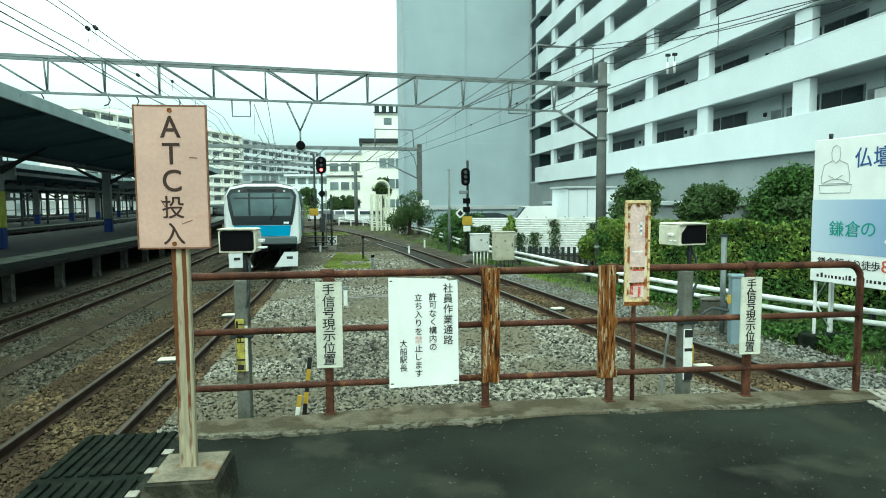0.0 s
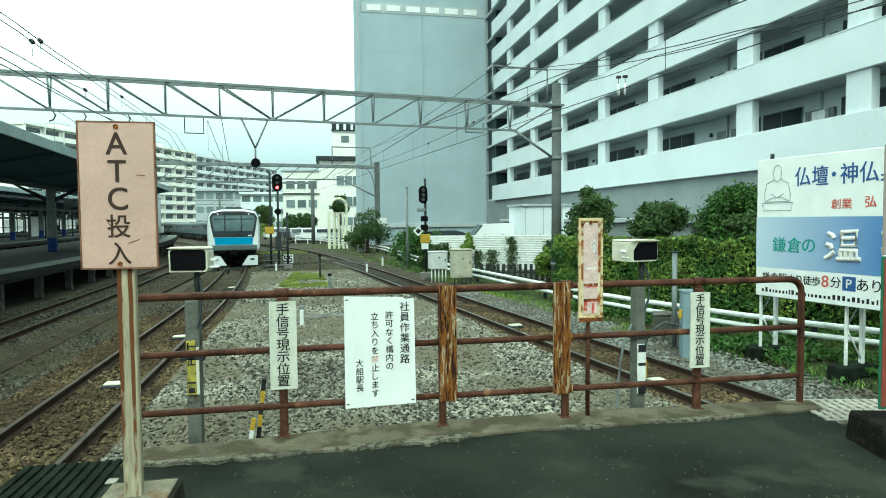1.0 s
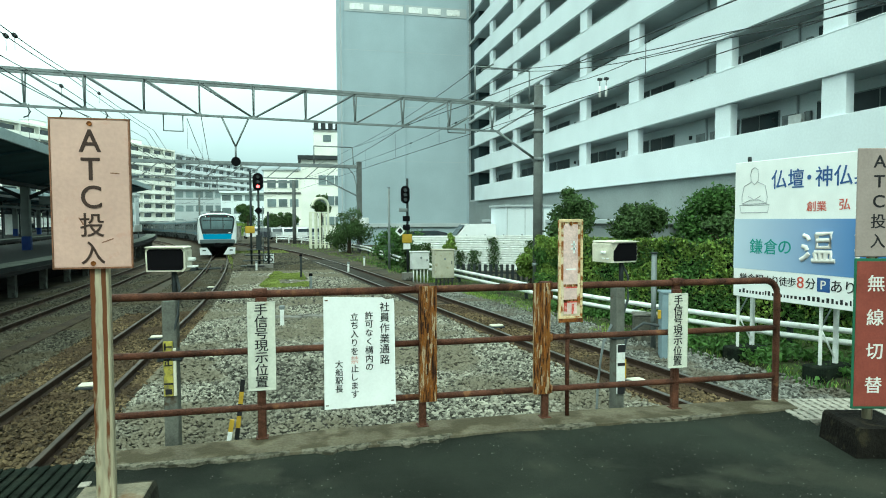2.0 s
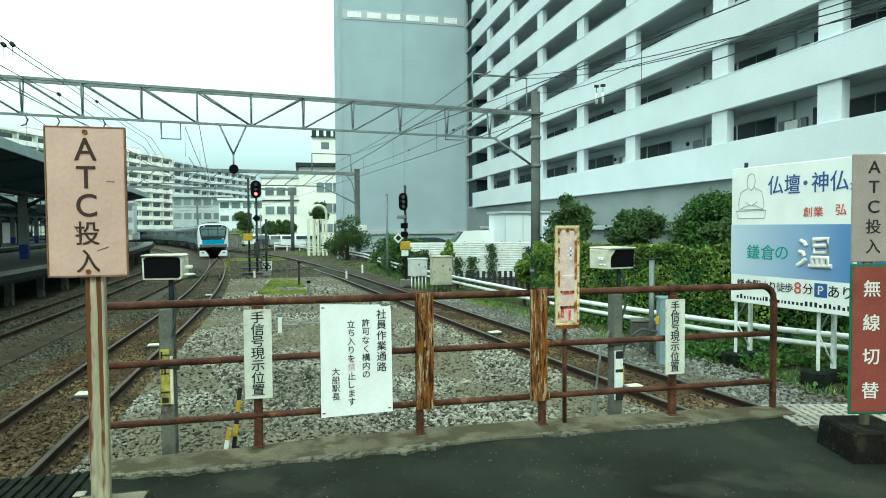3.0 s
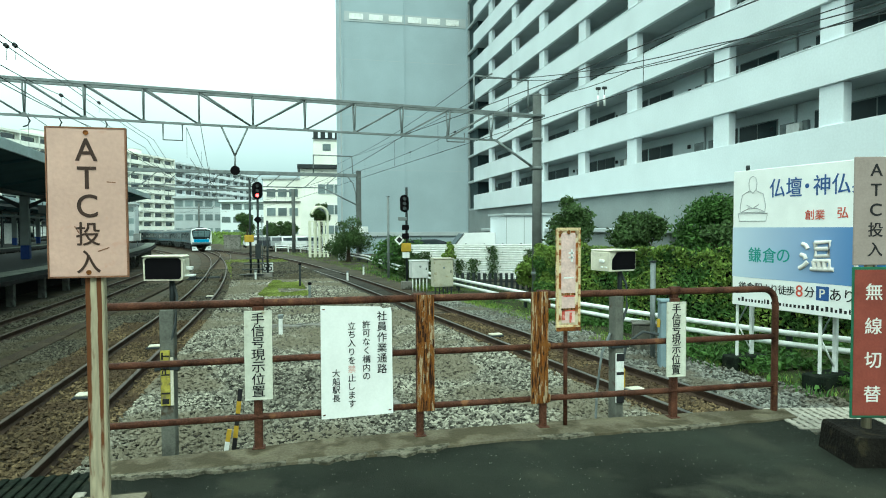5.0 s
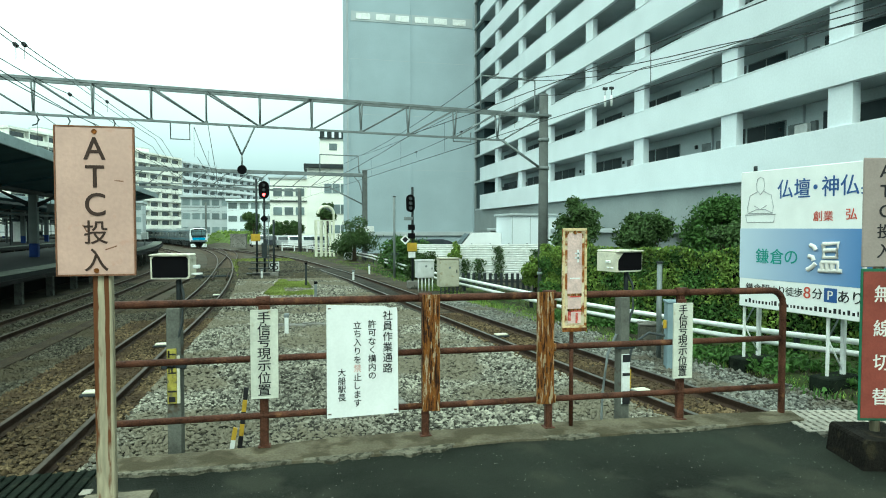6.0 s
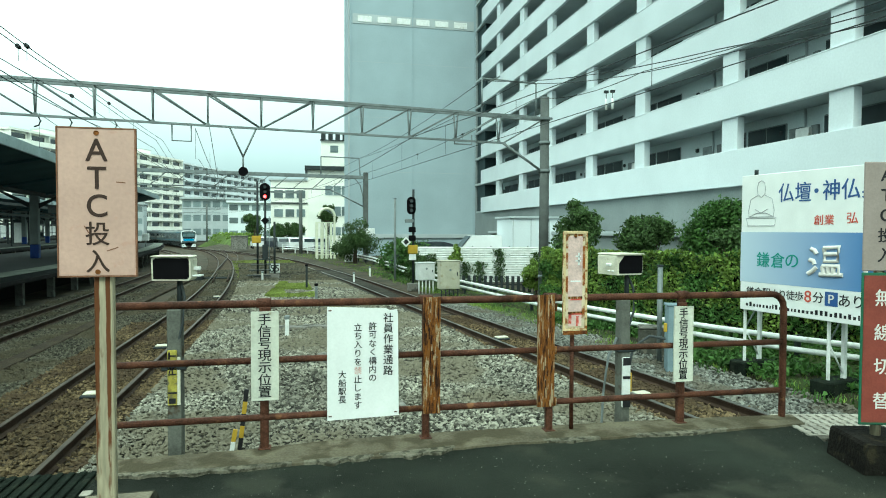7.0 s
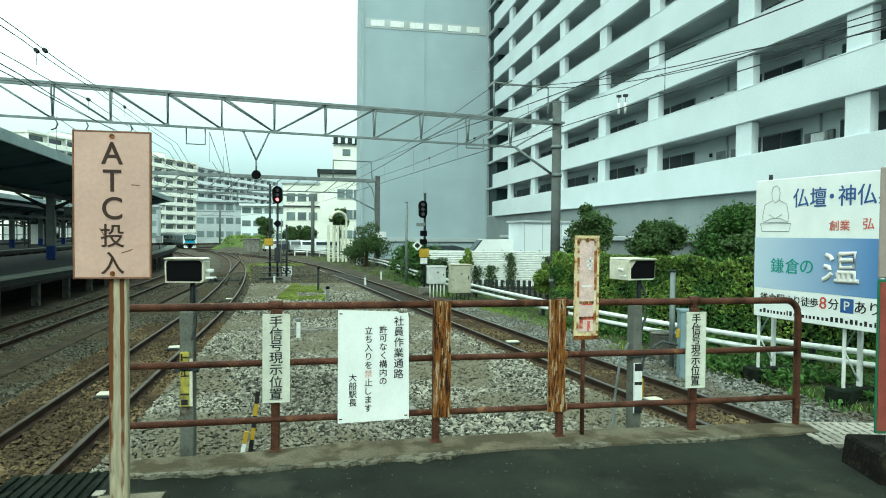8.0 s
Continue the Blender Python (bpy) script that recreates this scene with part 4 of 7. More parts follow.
bars(board, WHITE_PAINT, [(0.0, 1.36, 0.045, 1.372), (0.0, 1.395, 0.045, 1.407), (0.02, 1.33, 0.035, 1.43), (-0.04, 1.2, 0.045, 1.21)], -0.0242)
for z, hh in ((0.965, 0.1), (0.85, 0.1)):
    part("red_square", Form().box((-0.055, -0.0235, z), (0.055, -0.0205, z + hh)), FADED_PINK, board, "faded red mark")
bars(board, FADED_RED, [(-0.055, 1.055, 0.055, 1.066), (-0.055, 0.87, -0.03, 0.95), (-0.055, 0.94, 0.055, 0.95), (0.01, 0.85, 0.03, 0.93)], -0.0242)
bars(board, RUST_HEAVY, [(-0.06, 1.066, 0.06, 1.085), (-0.06, 0.95, 0.06, 0.964)], -0.0242)
for x in (-0.07, 0.0, 0.07):
    part("bolt", Form().rod((x, -0.034, 1.565), (x, -0.026, 1.565), 0.016, 8), RUST_HEAVY, board)


def crew_monitor(x, y, turn, mirror, label, deep=0.1, half=0.09):
    """A hooded crew monitor on a grey post."""
    m = thing("crew_monitor", label, "monitor", pose(x, y, GROUND_Z), group="crew monitors on posts")
    part("post", Form().box((-half, -0.09, 0.0), (half, 0.09, 1.95), 0.01), POST_GREY, m, "grey square post")
    part("neck", Form().rod((0.05, 0, 1.95), (0.05, 0, 2.3), 0.03, 10), STEEL_DARK, m)
    part("cable", Form().tube([(0.02, -0.06, 1.5), (0.1, -0.1, 1.8), (0.11, -0.06, 2.1), (0.05, 0.02, 2.3)], 0.016, 6), CABLE, m)
    part("clamp", Form().box((-0.13, -0.12, 1.27), (0.13, 0.12, 1.33), 0.01), STEEL_DARK, m)
    r = pose(0, 0, 2.28, 0, 0, turn)
    hood = Form().prism([(-0.21, 0.0), (0.19, 0.0), (0.215, 0.03), (0.215, 0.23), (0.19, 0.265), (-0.19, 0.265), (-0.215, 0.24)], -0.12, deep, m=r)
    h = part("hood", hood, HOOD, m, "cream weathered steel hood")
    part("roof", Form().prism([(-0.215, 0.266), (0.215, 0.266), (0.19, 0.28), (-0.19, 0.28)], -0.17, deep + 0.01, m=r), HOOD, h)
    if mirror < 0:
        opening = [(-0.165, 0.02), (0.2, 0.02), (0.205, 0.05), (0.205, 0.25), (-0.09, 0.25), (-0.175, 0.15), (-0.175, 0.04)]
    else:
        opening = [(-0.19, 0.018), (0.175, 0.018), (0.195, 0.04), (0.195, 0.225), (0.17, 0.25), (-0.17, 0.25), (-0.195, 0.225)]
    part("screen", Form().prism(opening, -0.128, -0.121, m=r), BLACK, h, "black switched-off screen")
    sx = 0.216 * mirror
    for k in range(2):
        part("knob", Form().box((sx - 0.03, -0.02 + k * 0.05, 0.11), (sx + 0.06, 0.01 + k * 0.05, 0.15), 0.008, r), WHITE_PAINT, h)
        part("latch", Form().box((sx - 0.01, -0.07 + k * 0.08, 0.04), (sx + 0.09, -0.03 + k * 0.08, 0.06), 0.005, r), WHITE_PAINT, h)
    return m


left = crew_monitor(-1.48, 7.45, -8, 1, "cream hooded monitor with a black screen on a grey post", half=0.075)
strip = part("marker_strip", Form().box((-0.065, -0.12, 0.88), (0.035, -0.095, 1.5), 0.004), YELLOW_DULL, left, "faded yellow marker strip with black writing")
part("white_edge", Form().box((0.036, -0.118, 0.88), (0.07, -0.096, 1.42), 0.004), HOOD, strip, "white edge of the marker strip")
bars(strip, INK, [(-0.055, 1.43, 0.03, 1.445), (-0.055, 1.4, -0.035, 1.48), (-0.05, 1.36, 0.028, 1.375), (-0.05, 1.3, 0.028, 1.315), (-0.02, 1.31, 0.0, 1.36), (-0.055, 1.22, 0.03, 1.235), (-0.02, 1.23, -0.004, 1.29),
                  (-0.05, 1.24, -0.036, 1.275), (-0.06, 1.01, 0.034, 1.03), (-0.05, 0.9, 0.02, 0.96)], -0.1202)
right = crew_monitor(4.05, 7.45, 12, -1, "cream hooded monitor facing the curved track on a grey post", 0.26, 0.062)
sleeve = part("white_sleeve", Form().box((-0.06, -0.13, 0.55), (0.05, -0.095, 1.2), 0.005), WHITE_PAINT, right, "white marker sleeve with black bands")
bars(sleeve, INK, [(-0.058, 1.1, 0.048, 1.2), (-0.058, 0.92, 0.048, 0.96), (-0.058, 0.55, 0.048, 0.72)], -0.1305)
part("yellow_edge", Form().box((0.052, -0.125, 0.75), (0.068, -0.1, 1.0)), YELLOW, sleeve)
part("conduit", Form().tube([(-0.3, 0.0, 0.0), (-0.27, 0, 0.7), (-0.2, 0, 1.2), (-0.08, 0, 1.45)], 0.018, 6), STEEL_GREY, right, "thin grey conduit")

for k, (x, y, lean, h) in enumerate(((-0.84, 7.72, 7, 0.9), (-0.93, 7.6, 10, 0.45))):
    stake = thing("striped_stake", "leaning yellow and black striped stake in the ballast", "marker stake", pose(x, y, GROUND_Z + 0.05, 4, lean, 0), group="striped stakes")
    for j in range(int(h / 0.15)):
        part("stripe", Form().box((-0.026, -0.012, j * 0.15), (0.026, 0.012, j * 0.15 + 0.15), 0.003), YELLOW if j % 2 == 0 else (INK, WHITE_PAINT)[k], stake)

# beacons on the sleepers and other small trackside fittings
for x, y, r in ((-3.4, 15.5, 2), (-3.52, 11.2, 2), (4.78, 15.1, 9), (5.43, 9.4, 8), (-3.75, 26.5, 3)):
    b = thing("track_beacon", "flat cream track beacon fixed between the rails", "track beacon", pose(x, y, RAIL_Z - 0.14, 0, 0, r), group="track beacons")
    part("base", Form().box((-0.2, -0.13, 0), (0.2, 0.13, 0.04), 0.01), STEEL_DARK, b)
    part("cover", Form().box((-0.16, -0.1, 0.041), (0.16, 0.1, 0.08), 0.015), HOOD, b, "faded cream cover")
for x, y, h, m in ((-0.6, 16.3, 0.55, WHITE_PAINT), (0.18, 23.5, 0.75, STEEL_GREY), (-0.22, 29.3, 1.15, STEEL_DARK), (2.2, 33, 0.5, WHITE_PAINT), (-2.6, 34.6, 0.5, WHITE_PAINT), (3.5, 38, 0.5, WHITE_PAINT)):
    b = thing("marker_post", "short trackside marker post in the gravel", "marker post", pose(x, y, GROUND_Z), group="short marker posts")
    part("post", Form().box((-0.05, -0.05, 0), (0.05, 0.05, h), 0.01), m, b)
    part("cap", Form().box((-0.07, -0.07, h), (0.07, 0.07, h + 0.1), 0.02), STEEL_GREY if m is WHITE_PAINT else BLACK, b)
slabs = thing("walkway_slabs", "concrete slabs lying in the gravel", "paving slab", kind="structure")
for x, y, r in ((1.2, 9.7, 8), (1.0, 10.6, 8), (0.8, 11.5, 8), (0.6, 12.4, 8), (0.4, 13.3, 8), (-1.2, 17.5, 80), (0.2, 17.7, 80), (-0.5, 17.6, 80)):
    part("slab", Form().box((-0.2, -0.42, 0), (0.2, 0.42, 0.06), 0.008), CONCRETE, slabs, at=pose(x, y, GROUND_Z + 0.11, 0, 0, r))


# ---- signals and relay boxes ----
def signal(x, y, z_head, w, h, poles, lit, label):
    s = thing("railway_signal", label, "railway signal", pose(x, y, GROUND_Z), group="colour light signals")
    zh = z_head - GROUND_Z
    n = 20
    outline = [(w / 2 * math.cos(2 * math.pi * k / n), (h / 2 - w / 2) * (1 if math.sin(2 * math.pi * k / n) > 0 else -1) + w / 2 * math.sin(2 * math.pi * k / n)) for k in range(n)]
    head = part("background_plate", Form().prism([(a, zh + b) for a, b in outline], -0.02, 0.02), BLACK, s, "black oval background plate")
    for k in range(3):
        z = zh + (k - 1) * h * 0.27
        lit_lamp = lit and k == 0
        part("hood", Form().rod((0, -0.02, z), (0, -0.16, z), 0.1, 14, caps=False), BLACK, head)
        part("lens", Form().rod((0, -0.03, z), (0, -0.05, z), 0.085, 14), SIGNAL_RED if lit_lamp else GLASS, head, "glowing red lens" if lit_lamp else "dark lens")
    part("case", Form().box((-0.13, 0.021, zh - h * 0.42), (0.13, 0.22, zh + h * 0.42), 0.03), BLACK, s)
    for dx, top in poles:
        part("pole", Form().rod((dx, 0.15, 0), (dx, 0.15, top), 0.06, 10), STEEL_DARK, s)
        part("foot", Form().box((dx - 0.25, -0.1, 0), (dx + 0.25, 0.4, 0.35), 0.02), CONCRETE, s)
    return s


s1 = signal(-2.55, 36.0, 3.72, 0.58, 0.98, ((0.0, 4.9), (-0.42, 5.6), (0.5, 3.3)), True, "colour light signal showing red on a grey mast")
part("yellow_box", Form().box((-0.72, -0.05, 2.1), (-0.22, 0.1, 2.5), 0.02), YELLOW, s1, "yellow identification box")
part("diamond", Form().box((-0.16, -0.03, -0.16), (0.16, 0.0, 0.16)), BLACK, s1, "black diamond plate", pose(0, 0, 3.35, 0, 45, 0))
part("ladder_rail", Form().rod((0.22, 0.1, 0.3), (0.22, 0.1, 3.6), 0.025, 6), STEEL_GREY, s1)
for k in range(9):
    part("rung", Form().rod((0.0, 0.1, 0.6 + 0.33 * k), (0.22, 0.1, 0.6 + 0.33 * k), 0.015, 6), STEEL_GREY, s1)
part("cable_box", Form().box((-0.15, -0.08, 1.2), (0.15, 0.06, 2.0), 0.02), STEEL_DARK, s1)
for k in range(4):
    part("step", Form().box((-1.0 + 0.12 * k, -0.2, 0.25 + 0.3 * k), (0.3, 0.25, 0.3 + 0.3 * k), 0.01), STEEL_DARK, s1)
number = thing("distance_marker", "white square marker with black numerals beside the signal", "sign", pose(-2.1, 37.0, GROUND_Z))
part("post", Form().rod((0, 0.03, 0), (0, 0.03, 0.7), 0.03, 8), STEEL_GREY, number)
pl = part("plate", Form().box((-0.3, -0.02, 0.35), (0.3, 0.0, 0.88), 0.005), WHITE_PAINT, number)
lettering("55", 0.55, INK, pl, pose(0, -0.022, 0.61))

s2 = signal(4.56, 28.5, 2.74, 0.42, 0.82, ((0.12, 4.75),), False, "unlit colour light signal on a dark slender mast")
part("upper_box", Form().box((-0.3, -0.1, 3.2), (0.1, 0.05, 3.36), 0.02), STEEL_GREY, s2)
for z in (2.35, 2.75):
    part("relay", Form().box((-0.12, -0.1, z), (0.2, 0.06, z + 0.25), 0.02), BLACK, s2)
part("diamond", Form().box((-0.17, -0.03, -0.17), (0.17, 0.0, 0.17)), WHITE_PAINT, s2, "white diamond plate", pose(-0.25, 0, 2.3, 0, 45, 0))
part("diamond_mark", Form().box((-0.1, -0.036, -0.1), (0.1, -0.031, 0.1)), INK, s2, "", pose(-0.25, 0, 2.3, 0, 45, 0))
part("yellow_box", Form().box((-0.15, -0.06, 1.75), (0.3, 0.1, 2.15), 0.02), YELLOW, s2, "yellow identification box")
part("white_plate", Form().box((-0.1, -0.05, 1.45), (0.22, 0.06, 1.72), 0.01), WHITE_PAINT, s2)


def relay_box(x, y, w, h, leg, mat, label):
    b = thing("relay_box", label, "relay box", pose(x, y, GROUND_Z, 0, 0, 6), group="relay boxes beside the track")
    part("case", Form().box((-w / 2, -0.25, leg), (w / 2, 0.25, leg + h), 0.02), mat, b)
    part("lid", Form().box((-w / 2 - 0.03, -0.28, leg + h + 0.002), (w / 2 + 0.03, 0.28, leg + h + 0.06), 0.02), mat, b)
    d = part("door", Form().box((-w / 2 + 0.05, -0.262, leg + 0.06), (w / 2 - 0.05, -0.2505, leg + h - 0.05), 0.004), mat, b)
    part("handle", Form().box((w / 2 - 0.14, -0.285, leg + h * 0.5), (w / 2 - 0.1, -0.2625, leg + h * 0.62), 0.004), STEEL_DARK, d)
    part("emblem", Form().rod((0, -0.262, leg + h * 0.7), (0, -0.27, leg + h * 0.7), 0.05, 12), STEEL_GREY, d)
    for k in range(5):
        part("leg", Form().rod((-w / 2 + 0.06 + k * (w - 0.12) / 4, -0.15, 0), (-w / 2 + 0.06 + k * (w - 0.12) / 4, -0.15, leg), 0.03, 8), WHITE_PAINT if mat is BOX_WHITE else STEEL_DARK, b)
    return b


relay_box(5.02, 27.4, 0.78, 0.75, 0.6, BOX_WHITE, "white relay box standing on thin legs")
relay_box(5.66, 25.4, 0.84, 1.15, 0.38, BOX_CREAM, "tall cream relay box on short legs")
for x, y, h, r in ((4.6, 34.6, 4.6, 0.07), (7.3, 11.9, 2.1, 0.055), (3.2, 58, 3.2, 0.06)):
    p = thing("lineside_post", "plain grey lineside post", "post", pose(x, y, GROUND_Z))
    part("post", Form().rod((0, 0, 0), (0, 0, h), r, 10), STEEL_GREY, p)
    part("cap", Form().rod((0, 0, h), (0, 0, h + 0.03), r + 0.02, 10), STEEL_DARK, p)
cab = thing("trackside_cabinet", "narrow blue-grey trackside cabinet with a cable", "cabinet", pose(7.15, 11.1, GROUND_Z, 0, 0, -20))
part("case", Form().box((-0.17, -0.15, 0), (0.17, 0.15, 1.35), 0.015), BLUE_GREY, cab)
part("lid", Form().box((-0.19, -0.17, 1.352), (0.19, 0.17, 1.4), 0.01), BLUE_GREY, cab)
part("cable", Form().tube([(-0.2, -0.1, 0.7), (-0.5, -0.1, 0.75), (-0.8, 0, 0.5), (-0.9, 0, 0.0)], 0.03, 6), CABLE, cab)
part("orange_tag", Form().box((-0.24, -0.16, 0.85), (-0.18, -0.12, 1.02), 0.005), YELLOW, cab)


mossy = thing("mossy_block", "mossy concrete block beside the white barrier", "concrete block", pose(7.65, 12.8, GROUND_Z, 0, 0, -25))
part("block", Form().box((-0.28, -0.2, 0), (0.28, 0.2, 0.62), 0.03), CONCRETE_DARK, mossy)
part("cap", Form().box((-0.3, -0.22, 0.621), (0.3, 0.22, 0.68), 0.02), CONCRETE, mossy)


# ---- billboard ----
bill = thing("billboard", "white and blue advertising billboard on white steel legs", "billboard", pose(8.274, 10.645, 0.075, 0, 0, -79.6) @ Matrix.Scale(1.2, 4))
panel = part("panel", Form().box((0, 0, 0), (4.4, 0.07, 2.17), 0.008), WHITE_PLATE, bill)
part("blue_band", Form().box((0.0, -0.003, 0.46), (4.4, -0.0005, 1.26)), BB_FADE, panel, "printed band fading from pale to deep blue")
for ch, u in zip("仏壇・神仏具", (0.81, 1.09, 1.3, 1.52, 1.8, 2.08)):
    lettering(ch, 0.31, BB_NAVY, panel, pose(u, -0.004, 1.86), width=0.88)
for ch, u in zip("創業", (1.34, 1.5)):
    lettering(ch, 0.155, BB_RED, panel, pose(u, -0.004, 1.44))
lettering("弘", 0.17, BB_RED, panel, pose(1.83, -0.004, 1.46))
for ch, u in zip("鎌倉の", (0.43, 0.69, 0.93)):
    lettering(ch, 0.25, BB_GREEN, panel, pose(u, -0.0055, 0.83))
for ch, u in zip("鎌倉駅より徒歩", (0.2, 0.35, 0.5, 0.65, 0.78, 0.92, 1.06)):
    lettering(ch, 0.15, INK, panel, pose(u, -0.004, 0.315))
lettering("8", 0.24, BB_RED, panel, pose(1.2, -0.004, 0.325))
lettering("分", 0.17, INK, panel, pose(1.36, -0.004, 0.325))
part("parking_square", Form().box((1.46, -0.003, 0.22), (1.65, -0.0005, 0.42)), BB_NAVY, panel, "navy parking square")
lettering("P", 0.18, PALE_INK, panel, pose(1.555, -0.005, 0.32))
lettering("あり", 0.19, INK, panel, pose(1.83, -0.004, 0.32))
x = 0.12
for k in range(30):
    w = random.choice((0.03, 0.045, 0.05, 0.055))
    bars(panel, INK, [(x, 0.07, x + w * 0.75, 0.07 + random.choice((0.045, 0.045, 0.07)))], -0.0005)
    x += w + 0.018
# the white brush-stroke emblem on the band and a seated figure drawn in outline
for strokes in (([(1.24, 1.02), (1.3, 1.0), (1.33, 0.95)], [(1.22, 0.86), (1.28, 0.85), (1.3, 0.8)], [(1.2, 0.66), (1.27, 0.7), (1.33, 0.76)], [(1.44, 1.04), (1.66, 1.06), (1.64, 0.86), (1.45, 0.85), (1.44, 1.04)],
            [(1.45, 0.95), (1.64, 0.96)], [(1.38, 0.66), (1.72, 0.67)], [(1.42, 0.78), (1.44, 0.67)], [(1.42, 0.78), (1.66, 0.79), (1.66, 0.67)], [(1.5, 0.78), (1.51, 0.67)], [(1.58, 0.78), (1.58, 0.67)]),
           ([(2.0, 1.04), (2.3, 1.05)], [(2.15, 1.12), (2.15, 0.85)], [(2.02, 0.85), (2.3, 0.85), (2.28, 0.66), (2.04, 0.66), (2.02, 0.85)])):
    emblem = Form()
    for pts in strokes:
        emblem.tube([(a, -0.006, b) for a, b in pts], 0.034, 6)
    part("emblem", emblem, PALE_INK, panel, "white brush-stroke emblem")
drawing = Form()
for pts in ([(0.31, 1.86), (0.3, 1.96), (0.32, 2.04), (0.375, 2.07), (0.43, 2.04), (0.45, 1.96), (0.44, 1.86), (0.375, 1.8), (0.31, 1.86)], [(0.31, 1.84), (0.18, 1.78), (0.14, 1.6), (0.15, 1.5), (0.6, 1.5), (0.61, 1.6), (0.57, 1.78), (0.44, 1.84)],
            [(0.1, 1.48), (0.13, 1.36), (0.62, 1.36), (0.65, 1.48), (0.1, 1.48)], [(0.26, 1.62), (0.375, 1.56), (0.49, 1.62)], [(0.15, 1.5), (0.3, 1.56), (0.46, 1.56), (0.6, 1.5)]):
    drawing.tube([(a, -0.002, b) for a, b in pts], 0.007, 4)
part("outline_drawing", drawing, BB_LINE, panel, "thin grey line drawing")
for u in (0.02, 1.46, 2.9):
    leg = part("leg", Form().box((u - 0.02, 0.08, -0.86), (u + 0.02, 0.12, 2.0), 0.006), WHITE_PAINT, bill)
    part("rear_leg", Form().box((u - 0.03, 0.4, -0.86), (u + 0.03, 0.46, 0.6), 0.006), WHITE_PAINT, bill)
    part("brace", Form().rod((u, 0.12, -0.3), (u, 0.42, 0.1), 0.012, 6), STEEL_GREY, bill)
    part("brace", Form().rod((u, 0.12, -0.35), (u, 0.42, -0.8), 0.012, 6), WHITE_PAINT, bill)
    part("foot_block", Form().box((u - 0.16, -0.07, -1.14), (u + 0.16, 0.62, -0.855), 0.02), RUBBER_PLATE, bill, "dark mossy foot block")
part("top_lamp", Form().rod((0.25, 0.03, 2.17), (0.25, 0.03, 2.25), 0.03, 8), STEEL_DARK, bill)

# ---- white pipe barrier along the curve ----
barrier = thing("pipe_barrier", "white twin-pipe barrier following the curved track", "barrier")
base_line = [(13.2, 5.0), (10.9, 9.2), (9.69, 11.23), (8.9, 13.25), (7.83, 16.47), (7.2, 20.5), (6.2, 27.5), (5.47, 33.7), (4.82, 49.9), (3.2, 62), (-0.5, 76), (-6, 90)]
ty = [p[1] for p in base_line]
tx = [p[0] for p in base_line]
pts = [(float(np.interp(y, ty, tx)), y) for y in np.arange(5.0, 90, 1.5)]
for z in (-0.62, -0.85):
    part("pipe", Form().tube([(x, y, z) for x, y in pts], 0.06, 8), WHITE_PAINT, barrier, "white painted pipe")
for k in range(0, len(pts), 2):
    x, y = pts[k]
    part("post", Form().box((x + 0.065, y - 0.05, GROUND_Z), (x + 0.16, y + 0.05, -0.55), 0.008), STEEL_DARK, barrier)


# ---- gantries, poles and wires ----
def truss_gantry(x, y, turn, length, low, high, bays, label, pole_r, pole_top):
    g = thing("catenary_gantry", label, "gantry", pose(x, y, 0, 0, 0, turn), group="catenary gantries")
    part("pole", Form().rod((0, 0, GROUND_Z), (0, 0, pole_top), pole_r, 16, pole_r * 0.85), POLE, g, "grey concrete pole")
    for z in (high, low + 0.1, -0.2, low - 1.0):
        part("pole_band", Form().rod((0, 0, z - 0.06), (0, 0, z + 0.06), pole_r + 0.02, 16), STEEL_GREY, g)
    for dy in (-0.22, 0.22):
        part("top_chord", Form().box((-length, dy - 0.035, high - 0.04), (0.2, dy + 0.035, high + 0.04)), STEEL_GREY, g)
    part("bottom_chord", Form().box((-length, -0.035, low - 0.035), (-1.7, 0.035, low + 0.035)), STEEL_GREY, g)
    for k, a in enumerate(bays):
        for dy in (-0.22, 0.22):
            part("strut", Form().rod((a, 0, low), (a, dy, high), 0.03, 6), STEEL_GREY, g)
            if k + 1 < len(bays):
                b = bays[k + 1]
                ends = ((a, dy, high), (b, 0, low)) if a > -10.0 else ((b, dy, high), (a, 0, low))
                part("diagonal", Form().rod(*ends, 0.03, 6), STEEL_GREY, g)
    for k, a in enumerate(bays):
        part("gusset", Form().prism([(a - 0.09, low - 0.03), (a + 0.09, low - 0.03), (a + 0.04, low + 0.09), (a - 0.04, low + 0.09)], -0.045, 0.045), STEEL_GREY, g)
        part("tie", Form().rod((a, -0.22, high), (a, 0.22, high), 0.025, 6), STEEL_GREY, g)
    part("knee_brace", Form().rod((-1.8, 0, low), (-0.05, 0, low - 1.05), 0.05, 8), STEEL_GREY, g)
    part("end_tie", Form().rod((-1.8, 0, low), (-0.05, 0, high), 0.03, 6), STEEL_GREY, g)
    return g


G1 = pose(8.95, 22.95, 0, 0, 0, 8.8)
g1 = truss_gantry(8.95, 22.95, 8.8, 27, 4.93, 5.95, (-2.0, -3.75, -5.55, -7.28, -8.98, -10.67, -12.32, -13.92, -15.52, -17.06, -18.62, -20.2, -21.8, -23.4, -25.0, -26.6), "green-grey lattice gantry spanning the tracks", 0.2, 6.8)
arm = Form()
for a, b in (((-2.7, 0, 7.3), (-0.4, 0, 7.3)), ((-2.7, 0, 6.0), (-2.7, 0, 7.3)), ((-0.4, 0, 6.0), (-0.4, 0, 7.3)), ((-0.6, -0.5, 7.3), (-0.6, 0.5, 7.3)), ((-2.2, -0.5, 7.3), (-2.2, 0.5, 7.3))):
    arm.rod(a, b, 0.03, 6)
